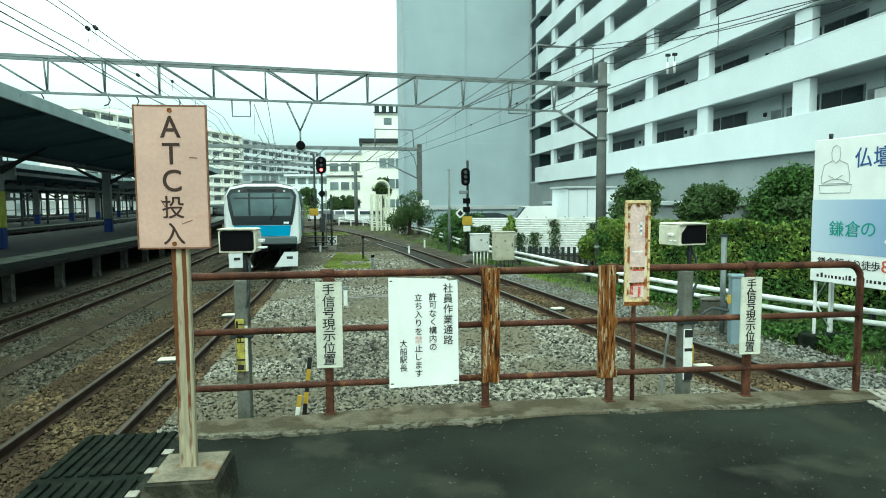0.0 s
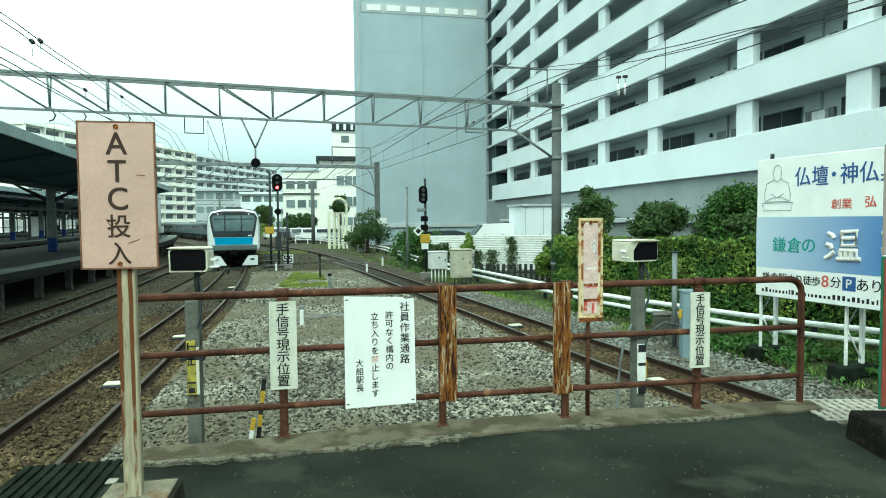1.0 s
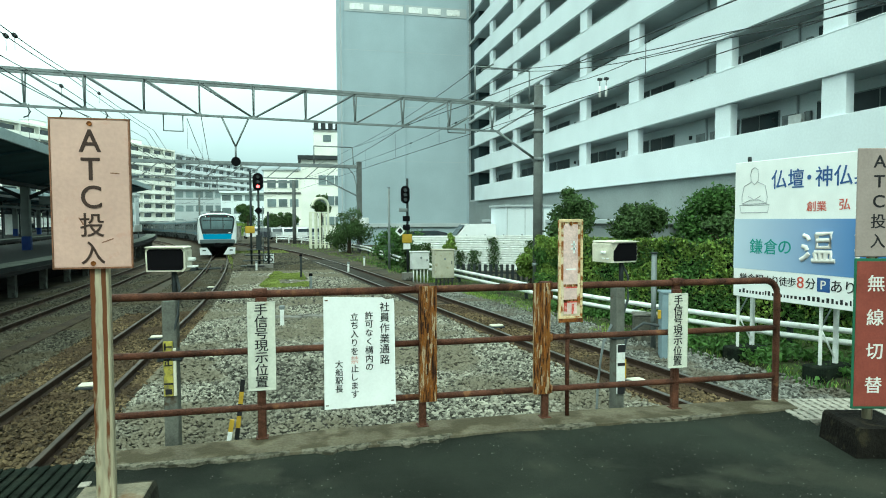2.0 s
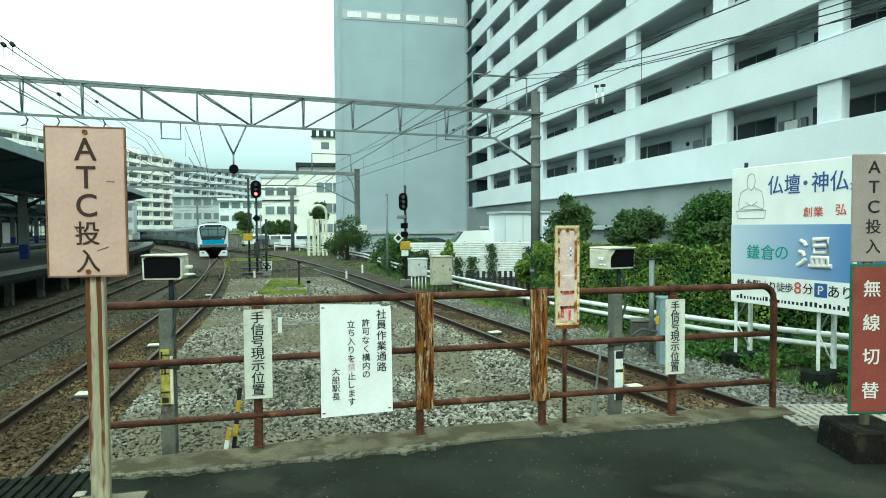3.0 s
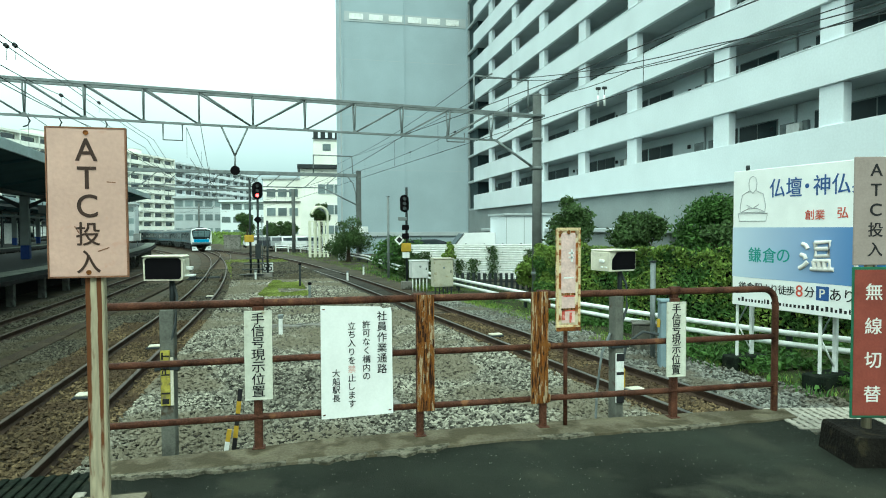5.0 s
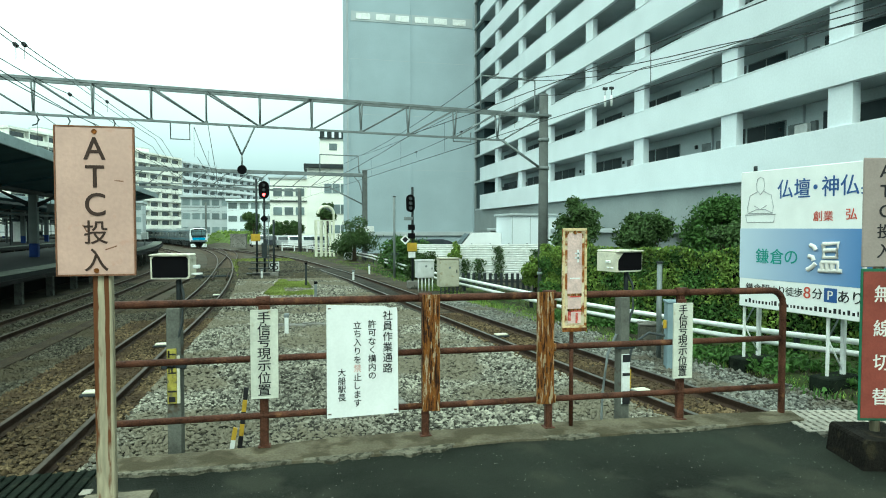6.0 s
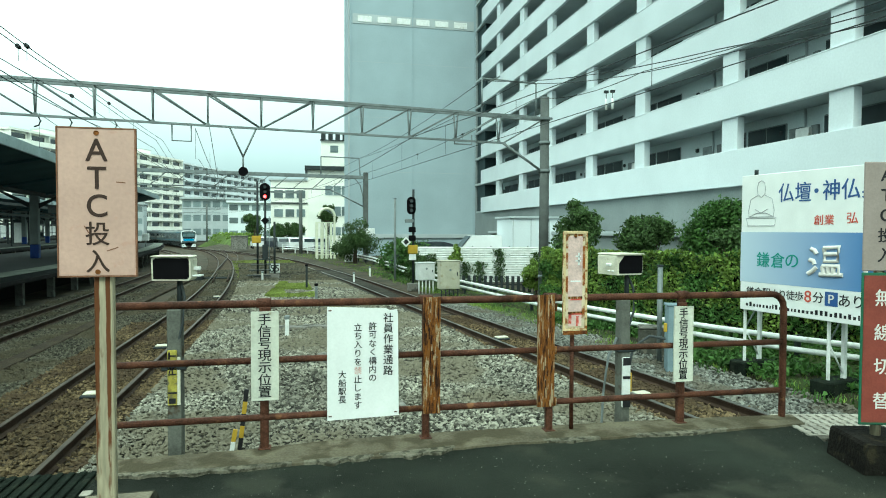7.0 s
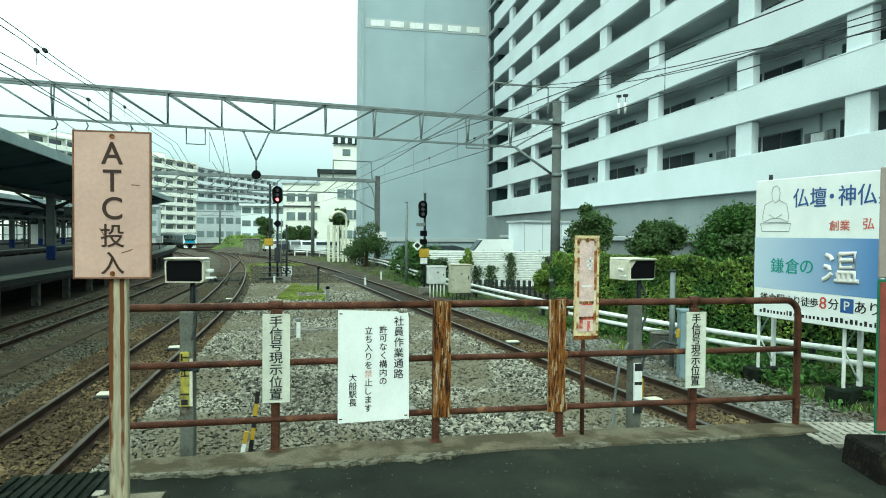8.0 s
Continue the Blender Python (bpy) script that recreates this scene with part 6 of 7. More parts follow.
cream = thing("white_tower_building", "cream building with a slim square stair tower", "building", pose(-7.0, 110, GROUND_Z))
part("left_wing", Form().box((0, 1.5, 0), (6.3, 12, 11.4)), BUILD_CREAM, cream)
part("main_wing", Form().box((6.301, 0, 0), (16, 11, 13.2)), BUILD_CREAM, cream)
part("main_roof", Form().box((5.8, -0.8, 13.201), (16.3, 11.5, 13.9), 0.05), STEEL_DARK, cream, "dark overhanging roof edge")
part("left_roof", Form().box((-0.3, 1.2, 11.401), (6.2, 12, 11.7)), BUILD_SOFFIT, cream)
part("stair_tower", Form().box((8.6, 2, 13.9), (13.4, 7, 18.6)), BUILD_CREAM, cream)
part("tower_sign", Form().box((8.4, 1.6, 18.601), (13.6, 1.9, 18.8)), STEEL_DARK, cream, "dark sign frame on the tower")
for k in range(4):
    part("sign_bar", Form().box((8.6 + k * 1.25, 1.55, 18.81), (9.4 + k * 1.25, 1.9, 20.1)), STEEL_DARK, cream)
part("tower_window", Form().box((10.2, 1.93, 16.6), (11.6, 1.997, 17.8)), HAZED_GLASS, cream)
for x, z, w, h in ((9.2, 8.8, 4.2, 1.8), (9.2, 5.2, 4.2, 1.8), (14.0, 5.2, 1.6, 1.8), (9.2, 1.8, 4.2, 1.6)):
    f = part("window", Form().box((x, -0.1, z), (x + w, -0.002, z + h), 0.02), WHITE_PAINT, cream)
    for q in range(3):
        part("pane", Form().box((x + 0.1 + q * w / 3, -0.13, z + 0.1), (x + w / 3 - 0.05 + q * w / 3, -0.102, z + h - 0.1)), HAZED_GLASS, f)
for z in (8.3, 5.0, 1.8):
    for x in (0.5, 2.4, 4.3):
        f = part("window", Form().box((x, 1.4, z), (x + 1.6, 1.497, z + 1.5), 0.02), WHITE_PAINT, cream)
        part("pane", Form().box((x + 0.08, 1.37, z + 0.08), (x + 1.52, 1.398, z + 1.42)), HAZED_GLASS, f)
part("ledge", Form().box((0, 1.2, 7.4), (6.3, 1.498, 7.6)), STEEL_DARK, cream)
far_block(-19, 150, 4, 10, 8, 9.0, 3, 4, BUILD_WHITE, "white_house", "plain white low building beyond the curve", False)
far_block(-32, 166, 4, 14, 9, 10.5, 3, 6, BUILD_SOFFIT, "grey_house", "low grey building beyond the curve", False)
far_block(-57, 160, 8, 17, 8, 8.8, 3, 7, BUILD_SOFFIT, "grey_house", "long low grey depot building", False)
far_block(-66, 152, 8, 9, 8, 7.6, 2, 4, BUILD_WHITE, "white_house", "small white station building", False)
far_block(-75, 110, 14, 18, 8, 7.0, 2, 7, BUILD_GREY, "grey_house", "grey low building beyond the far platform", False)
far_block(-62, 70, 60, 26, 8, 6.0, 2, 9, BUILD_GREY, "grey_house", "grey building beyond the far platform", False)
far_block(-58, 44, 75, 24, 8, 6.5, 2, 8, BUILD_GREY, "grey_house", "grey building beyond the far platform", False)
far_block(6, 96, 0, 16, 9, 7.0, 2, 6, BUILD_GREY, "grey_house", "grey building behind the tower", False)
block = thing("concrete_box", "pale concrete block on the grassy bank", "block", pose(-10.6, 98, GROUND_Z - 0.2))
part("body", Form().box((-1.3, -0.8, 0), (1.0, 0.8, 2.0), 0.03), CONCRETE, block)
part("lid", Form().box((-1.4, -0.9, 2.002), (1.1, 0.9, 2.12), 0.02), CONCRETE, block)


# ---- the departing train ----
CAR_PROFILE = [(-1.36, 0.98), (-1.46, 1.2), (-1.475, 1.6), (-1.475, 2.3), (-1.42, 3.0), (-1.32, 3.16), (-1.05, 3.34), (-0.5, 3.43), (0.5, 3.43), (1.05, 3.34), (1.32, 3.16), (1.42, 3.0), (1.475, 2.3), (1.475, 1.6), (1.46, 1.2), (1.36, 0.98)]


def shared(form, mat, name):
    me = form.mesh(name)
    me.materials.append(mat)
    return me


side_win = shared(Form().box((-0.012, -0.8, 1.85), (0.012, 0.8, 2.75), 0.008), GLASS_TRAIN, "side_window")
door_leaf = shared(Form().box((-0.012, -0.32, 1.08), (0.012, 0.32, 2.95), 0.008), TRAIN_SILVER, "door_leaf")
door_win = shared(Form().box((-0.016, -0.2, 1.85), (0.016, 0.2, 2.7), 0.006), GLASS_TRAIN, "door_window")
wheel_m = shared(Form().rod((-0.06, 0, 0.43), (0.06, 0, 0.43), 0.43, 16), STEEL_DARK, "wheel")
frame_m = shared(Form().box((-0.1, -1.5, 0.4), (0.1, 1.5, 0.62), 0.04).box((-0.13, -0.5, 0.25), (0.13, 0.5, 0.72), 0.04), STEEL_DARK, "bogie_frame")
stripe_m = shared(Form().box((-0.008, -9.4, 1.42), (0.008, 9.7, 1.53)), STRIPE_BLUE, "waist_stripe")
top_m = shared(Form().box((-0.008, -9.4, 2.97), (0.008, 9.7, 3.02)), STRIPE_BLUE, "top_stripe")


def train_car(tail):
    car = thing("train_car", "silver commuter train car with sky-blue stripe" + (" and driving cab" if tail else ""), "train", group="cars of the departing train")
    part("body", Form().prism(CAR_PROFILE[1:6] + [(-1.05, 3.34), (1.05, 3.34)] + CAR_PROFILE[10:15], -9.5, 9.78), TRAIN_SILVER, car, "ribbed stainless steel car body")
    part("roof", Form().prism([(-1.22, 3.26), (-1.05, 3.35), (-0.5, 3.44), (0.5, 3.44), (1.05, 3.35), (1.22, 3.26)], -9.3, 9.7), TRAIN_ROOF, car, "grey roof")
    part("air_conditioner", Form().box((-0.75, -2.2, 3.435), (0.75, 1.6, 3.62), 0.08), TRAIN_ROOF, car, "roof air conditioner")
    part("underframe", Form().box((-1.25, -8.5, 0.72), (1.25, 9.2, 0.985)), STEEL_DARK, car)
    for a, b in ((-4.5, -1.5), (-0.8, 1.6), (2.2, 4.6)):
        part("equipment_box", Form().box((-1.2, a, 0.28), (1.2, b, 0.719), 0.04), STEEL_DARK, car)
    for yb in (-6.6, 6.9):
        bogie = part("bogie", frame_m, None, car, at=pose(-0.95, yb, 0))
        part("bogie_frame", frame_m, None, bogie, at=pose(1.9, 0, 0))
        for dy in (-1.05, 1.05):
            for x in (0.4, 1.5):
                part("wheel", wheel_m, None, bogie, at=pose(x, dy, 0))
    for sgn in (-1, 1):
        part("waist_stripe", stripe_m, None, car, at=pose(sgn * 1.474, 0, 0))
        part("top_stripe", top_m, None, car, at=pose(sgn * 1.428, 0, 0))
        for d in (-6.9, -2.3, 2.3, 6.9):
            for half in (-0.325, 0.325):
                leaf = part("door_leaf", door_leaf, None, car, at=pose(sgn * 1.472, d + half, 0))
                part("door_window", door_win, None, leaf)
        for w in (-4.6, 0.0, 4.6, 8.6):
            part("side_window", side_win, None, car, at=pose(sgn * 1.466, w, 0))
    if tail:
        mask = [(-1.42, 1.0), (-1.47, 1.3), (-1.47, 2.4), (-1.4, 2.95), (-1.25, 3.24), (-0.65, 3.38), (0.65, 3.38), (1.25, 3.24), (1.4, 2.95), (1.47, 2.4), (1.47, 1.3), (1.42, 1.0)]
        cabm = Form()
        n = len(mask)
        ring = [[(a * k, y, 1.0 + (b - 1.0) * kz) for a, b in mask] for y, k, kz in ((-9.5, 1.0, 1.0), (-9.85, 0.985, 0.99), (-10.0, 0.93, 0.965))]
        cabm.add([p for r in ring for p in r], [(i * n + k, i * n + (k + 1) % n, (i + 1) * n + (k + 1) % n, (i + 1) * n + k) for i in range(2) for k in range(n)] + [tuple(range(2 * n, 3 * n))])
        cab = part("cab_mask", cabm, TRAIN_WHITE, car, "white moulded cab front")
        part("windscreen", Form().prism([(-1.12, 1.76), (1.12, 1.76), (1.25, 2.4), (1.31, 2.92), (1.17, 3.15), (0.6, 3.26), (-0.6, 3.26), (-1.17, 3.15), (-1.31, 2.92), (-1.25, 2.4)], -10.03, -10.002), GLASS_TRAIN, cab, "large dark windscreen surround")
        # the pale teal stands for sky reflection and interior, beyond the real gloss
        part("screen_glass", Form().prism([(-1.07, 2.12), (1.07, 2.12), (1.2, 2.88), (1.1, 3.02), (-1.1, 3.02), (-1.2, 2.88)], -10.036, -10.031), CAB_GLASS, cab, "screen glass coloured teal-grey for reflected sky and cab interior")
        part("destination_strip", Form().box((-0.55, -10.042, 3.05), (0.55, -10.0305, 3.16), 0.003), STEEL_DARK, cab)
        part("inner_post", Form().box((-0.52, -10.04, 2.13), (-0.44, -10.0365, 3.0)), GLASS_TRAIN, cab)
        part("inner_post", Form().box((0.4, -10.04, 2.13), (0.46, -10.0365, 3.0)), GLASS_TRAIN, cab)
        part("blind", Form().box((-1.05, -10.04, 2.78), (1.08, -10.0365, 2.84)), GLASS_TRAIN, cab)
        part("wiper", Form().rod((0.3, -10.05, 1.95), (0.55, -10.05, 2.5), 0.014, 6), BLACK, cab)
        part("white_mark", Form().box((0.8, -10.045, 1.8), (1.0, -10.031, 1.88)), TRAIN_WHITE, cab, "small white mark under the screen")
        part("blue_panel", Form().prism([(-1.08, 1.735), (1.08, 1.735), (1.02, 1.32), (-1.02, 1.32)], -10.025, -10.002), TRAIN_BLUE, cab, "sky-blue cab panel")
        part("bumper", Form().box((-1.3, -10.06, 0.98), (1.3, -9.7, 1.3), 0.05), TRAIN_SILVER, cab, "grey lower cab band")
        for sgn in (-1, 1):
            part("headlamp", Form().rod((sgn * 0.85, -10.05, 3.09), (sgn * 0.85, -10.0305, 3.09), 0.045, 12), INSULATOR, cab, "round headlamp")
            part("tail_lamp", Form().rod((sgn * 0.62, -10.05, 3.1), (sgn * 0.66, -10.0305, 3.1), 0.03, 10), TAIL_RED, cab, "small red tail lamp")
            part("skirt", Form().prism([(sgn * 0.42, 0.1), (sgn * 1.3, 0.1), (sgn * 1.32, 0.66), (sgn * 0.78, 0.66)], -10.0, -9.6), TRAIN_WHITE, car, "white snow skirt")
            part("step_light", Form().box((sgn * 1.0 - 0.12, -10.02, 0.4), (sgn * 1.0 + 0.12, -10.002, 0.5)), STEEL_DARK, car)
        part("coupler", Form().box((-0.22, -10.35, 0.7), (0.22, -9.6, 1.02), 0.05), BLACK, car, "dark automatic coupler")
        part("antenna", Form().rod((0.0, -7.5, 3.43), (0.0, -7.5, 3.8), 0.03, 6), STEEL_GREY, car)
        part("roof_box", Form().box((-0.5, -8.4, 3.43), (0.5, -7.9, 3.55), 0.05), STEEL_DARK, car)
    return car


tail_car = train_car(True)
middle_car = train_car(False)
train = [tail_car, middle_car] + [copy_thing(middle_car, Matrix.Identity(4)) for k in range(8)]


# ---- plants and loose stone ----
def raw_mesh(name, verts, faces, mat):
    me = bpy.data.meshes.new(name)
    me.from_pydata(verts.tolist() if hasattr(verts, "tolist") else verts, [], faces.tolist() if hasattr(faces, "tolist") else faces)
    me.materials.append(mat)
    return me


def leaves(centres, size, rng, up=0.0):
    """A small pointed leaf at each centre, turned at random."""
    n = len(centres)
    d = rng.normal(size=(n, 3))
    d[:, 2] += up
    d /= np.linalg.norm(d, axis=1)[:, None]
    e = np.cross(d, rng.normal(size=(n, 3)))
    e /= np.linalg.norm(e, axis=1)[:, None]
    s = size * rng.uniform(0.6, 1.35, size=(n, 1))
    fold = np.cross(d, e) * s * 0.25
    v = np.stack([centres - d * s, centres + e * s * 0.5 + fold, centres + d * s, centres - e * s * 0.5 + fold], 1).reshape(-1, 3)
    k = np.arange(n)[:, None] * 4
    return v, np.concatenate([k + [[0, 1, 2]], k + [[0, 2, 3]]], 0)


def crown_points(lumps, count, rng):
    """Points near the skins of several uneven lumps (x, y, z, radius)."""
    out = []
    total = sum(r * r for *_, r in lumps)
    for x, y, z, r in lumps:
        n = int(count * r * r / total)
        d = rng.normal(size=(n, 3))
        d /= np.linalg.norm(d, axis=1)[:, None]
        out.append(np.array([x, y, z]) + d * r * (rng.uniform(0.25, 1.0, size=(n, 1)) ** 0.45) * np.array([1, 1, 0.85]) * (1 + 0.18 * rng.normal(size=(n, 1))))
    return np.concatenate(out)


def tree(x, y, height, radius, mat, label, seed, count=5000, leaf=0.07, name="tree", stem=0.35):
    rng = np.random.default_rng(seed)
    t = thing(name, label, "tree" if name == "tree" else "shrub", pose(x, y, GROUND_Z), group="trees and shrubs behind the line")
    trunk = Form().rod((0, 0, 0), (0.05, 0.02, height * 0.6), 0.09 * radius, 8, 0.05 * radius)
    lumps = []
    for k in range(11):
        a, q = rng.uniform(0, 2 * math.pi), rng.uniform(0.2, 0.75)
        z = height * rng.uniform(stem + 0.12, 0.86)
        taper = 1 - 0.5 * max(0.0, (z / height - 0.6) / 0.4)
        p = (radius * q * math.cos(a) * taper, radius * q * math.sin(a) * taper, z)
        lumps.append((*p, radius * rng.uniform(0.3, 0.5) * taper))
        trunk.rod((0.02, 0.01, height * rng.uniform(0.25, 0.5)), p, 0.035 * radius, 6, 0.012 * radius)
    part("trunk", trunk, BARK, t)
    v, f = leaves(crown_points(lumps, count, rng), leaf, rng, 0.2)
    part("crown", raw_mesh("crown", v, f, mat), None, t)
    return t


tree(9.8, 21.2, 5.0, 0.95, LEAF_DARK, "dark green conical garden tree behind the ivy wall", 1, 5200, 0.075, stem=0.3)
tree(12.2, 20.8, 3.75, 1.3, LEAF_DARK, "broad dark green shrub behind the ivy wall", 2, 7500, 0.085, stem=0.25)
tree(15.2, 20.6, 4.75, 1.7, LEAF, "leafy tree in front of the grey plinth wall", 3, 7500, 0.085, stem=0.25)
tree(13.3, 17.2, 3.2, 1.2, LEAF_DARK, "dark shrub beside the billboard", 4, 5000, 0.08, stem=0.2)
tree(3.6, 53.0, 4.0, 2.1, LEAF_DARK, "feathery spreading shrub at the foot of the gantry pole", 5, 7000, 0.085, "shrub", 0.02)
tree(1.5, 62.3, 6.2, 0.9, LEAF_DARK, "clipped climber inside the white trellis", 6, 2500, 0.12, "shrub", 0.5)
tree(-11.2, 128, 6.4, 2.5, LEAF_DARK, "dark tree beyond the signal", 7, 7000, 0.17)
tree(-4.6, 100, 4.2, 2.0, LEAF_DARK, "dark hedge-like tree by the car park", 8, 6000, 0.15)
tree(-2.6, 101, 4.0, 1.8, LEAF_DARK, "dark rounded tree by the car park", 9, 5200, 0.15)
tree(7.6, 32.3, 2.3, 0.45, LEAF_LIGHT, "yellow-green climber on the corrugated fence", 10, 900, 0.08, "shrub", 0.3)
tree(5.6, 33.0, 1.9, 0.8, LEAF_DARK, "scrubby bush at the end of the corrugated fence", 11, 2600, 0.08, "shrub", 0.1)
tree(5.9, 37, 2.2, 1.8, LEAF, "overgrown bush along the barrier", 12, 3200, 0.1, "shrub", 0.1)
tree(6.2, 43, 2.2, 2.0, LEAF, "overgrown bush along the barrier", 13, 3200, 0.12, "shrub", 0.1)
tree(9.5, 25.2, 1.7, 0.6, LEAF_LIGHT, "bright green climber beside the gantry pole", 14, 2200, 0.08, "shrub", 0.1)
tree(10.7, 28.4, 1.7, 0.6, LEAF_LIGHT, "bright green climber at the fence end", 15, 1500, 0.08, "shrub", 0.1)

# ivy-grown wall
IVY = [(8.5, 21.6), (9.1, 19.4), (10.5, 14.6), (12.1, 11.0), (14.2, 7.6), (16.5, 4.0)]
ivy = thing("ivy_wall", "boundary wall smothered in bright green ivy", "ivy wall")
wall_form = Form()
for (xa, ya), (xb, yb) in zip(IVY, IVY[1:]):
    h = math.atan2(xb - xa, ya - yb)
    l = math.hypot(xb - xa, yb - ya)
    wall_form.box((0.1, -l, 0), (0.3, 0, 2.15), 0.0, pose(xa, ya, GROUND_Z, 0, 0, math.degrees(h)))
# wall colour carries the shade deep between the leaves
part("wall", wall_form, SHADE_BLACK, ivy, "wall behind the ivy, coloured black for leaf shade")
rng = np.random.default_rng(21)
seg = rng.integers(0, len(IVY) - 1, 38000)
f = rng.uniform(0, 1, 38000)
a, b = np.array(IVY)[seg], np.array(IVY)[seg + 1]
p = a + (b - a) * f[:, None]
z = rng.uniform(0.0, 1.0, 38000) ** 0.75 * 2.25
depth = 0.2 + 0.22 * np.array([noise.noise((x * 0.9, y * 0.9, q * 1.4)) for (x, y), q in zip(p, z)]) + 0.1 * rng.uniform(-1, 1, 38000)
nrm = np.stack([-(a - b)[:, 1], (a - b)[:, 0]], 1)
nrm = nrm / np.linalg.norm(nrm, axis=1)[:, None]
top_wave = 0.14 * np.array([noise.noise((x * 0.8, y * 0.8, 5)) for x, y in p])
cen = np.column_stack([p + nrm * depth[:, None], GROUND_Z + z * (1 + top_wave) + 0.03])
# leaf colour paints light from above: more pale leaves higher up, in random clumps
pick_lit = np.array([noise.noise((x * 1.6, y * 1.6, q * 2)) for x, y, q in cen]) + 0.25 * (z - 1.4) + 0.2 * rng.normal(size=len(cen)) > -0.02
for sel, mat, nm in ((pick_lit, LEAF_LIGHT, "ivy_light_leaves"), (~pick_lit, LEAF, "ivy_dark_leaves")):
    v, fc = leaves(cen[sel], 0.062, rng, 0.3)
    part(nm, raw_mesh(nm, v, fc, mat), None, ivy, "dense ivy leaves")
# hanging climbers on the corrugated fence
rng = np.random.default_rng(22)
pts = []
for k in range(9):
    x, top = rng.uniform(0.2, 7.0), rng.uniform(0.9, 2.0)
    n = int(260 * top)
    pts.append(np.column_stack([x + 0.16 * rng.normal(size=n), -0.1 - 0.06 * rng.uniform(size=n), top * rng.uniform(0, 1, n)]))
v, fc = leaves(np.concatenate(pts), 0.07, rng, 0.2)
tagged(new("fence_climber", raw_mesh("fence_climber", v, fc, LEAF_DARK)), "dark climbing plants hanging on the corrugated fence", "climber").matrix_basis = pose(5.6, 33.2, GROUND_Z, 0, 0, -9)


def blades(name, regions, count, height, mat, label, seed, broad=0.012):
    """Grass: thin leaning blades over regions, each a function of two chances that gives x, y, z."""
    rng = np.random.default_rng(seed)
    base = []
    for fn, share in regions:
        for u, w in rng.uniform(size=(int(count * share), 2)):
            x, y, z = fn(u, w)
            if noise.noise((x * 0.7, y * 0.7, seed)) > -0.12:
                base.append((x, y, z))
    base = np.array(base)
    n = len(base)
    ang = rng.uniform(0, 2 * math.pi, n)
    side = np.column_stack([np.cos(ang), np.sin(ang), np.zeros(n)]) * broad
    lean = np.column_stack([-np.sin(ang), np.cos(ang), np.zeros(n)]) * rng.uniform(0.1, 0.8, size=(n, 1))
    h = height * rng.uniform(0.4, 1.3, size=(n, 1))
    tip = base + h * (lean + [0, 0, 1])
    mid = base + h * 0.55 * (lean * 0.5 + [0, 0, 1])
    v = np.stack([base - side, base + side, mid + side * 0.7, mid - side * 0.7, tip], 1).reshape(-1, 3)
    k = np.arange(n)[:, None] * 5
    f = [tuple(r) for r in (k + [[0, 1, 2, 3]]).tolist()] + [tuple(r) for r in (k + [[3, 2, 4]]).tolist()]
    return tagged(new(name, raw_mesh(name, v, f, mat)), label, "grass", kind="stuff")


def right_of_b(y0, y1, a, b):
    def fn(u, w):
        y = y0 + (y1 - y0) * u
        s = 40 + (y - 7.6)
        x, yy, h = along(LINE_B, s)
        right_edge = float(np.interp(y, ty, tx))
        return x + a + (right_edge + b - x - a) * w, yy, GROUND_Z + 0.0
    return fn


soil = Form().sweep([(2.7, -0.17), (3.1, -0.1), (4.2, -0.12), (6.5, -0.15)], [(x, y, RAIL_Z - dip(y), 0.0) for x, y, h in LINE_B[34:130:2]], False)
# the whole verge takes the colour with billboard shade in it
solid("verge_soil", soil, GRASS_SOIL, "weedy soil verge beside the curved track, darkened for billboard shade", "verge", kind="structure")
blades("verge_grass", ((right_of_b(5, 14, 2.7, 2.0), 0.45), (right_of_b(14, 30, 2.0, 1.2), 0.35), (right_of_b(30, 75, 2.0, 2.5), 0.2)), 30000, 0.12, LEAF_LIGHT, "patchy weeds and grass along the barrier", 31)
blades("verge_weeds", ((right_of_b(5, 14, 2.4, 2.4), 0.5), (right_of_b(14, 40, 2.4, 2.0), 0.5)), 12000, 0.14, LEAF, "taller dark weeds beside the barrier", 32, 0.02)
blades("track_grass", ((lambda u, w: (-1.9 + 2.1 * w * (1 - 0.35 * u) + 0.3 * u, 25.5 + 7.5 * u, GROUND_Z + 0.125), 0.7), (lambda u, w: (-4 + 5 * w - 3.0 * u, 36 + 22 * u, GROUND_Z + 0.05), 0.3)), 70000, 0.07, LEAF_PALE, "green weeds growing between the tracks", 33)
rng = np.random.default_rng(34)
n = 15000
yy = rng.uniform(5.5, 18, n)
xx = np.interp(yy, ty, tx) + rng.uniform(-3.0, 2.2, n)
xx = np.maximum(xx, np.interp(yy, [r[1] for r in LINE_B], [r[0] for r in LINE_B]) + 2.7 + 0.8 * rng.uniform(size=n))
keep = np.array([noise.noise((x * 1.1, y * 1.1, 9)) for x, y in zip(xx, yy)]) > -0.05
v, fc = leaves(np.column_stack([xx, yy, GROUND_Z + 0.1 + 0.2 * rng.uniform(size=n)])[keep], 0.07, rng, 0.1)
# darker leaf colour here paints the shade behind the billboard
tagged(new("broadleaf_weeds", raw_mesh("broadleaf_weeds", v, fc, LEAF)), "low broad-leaved weeds round the billboard feet", "weeds", kind="stuff")

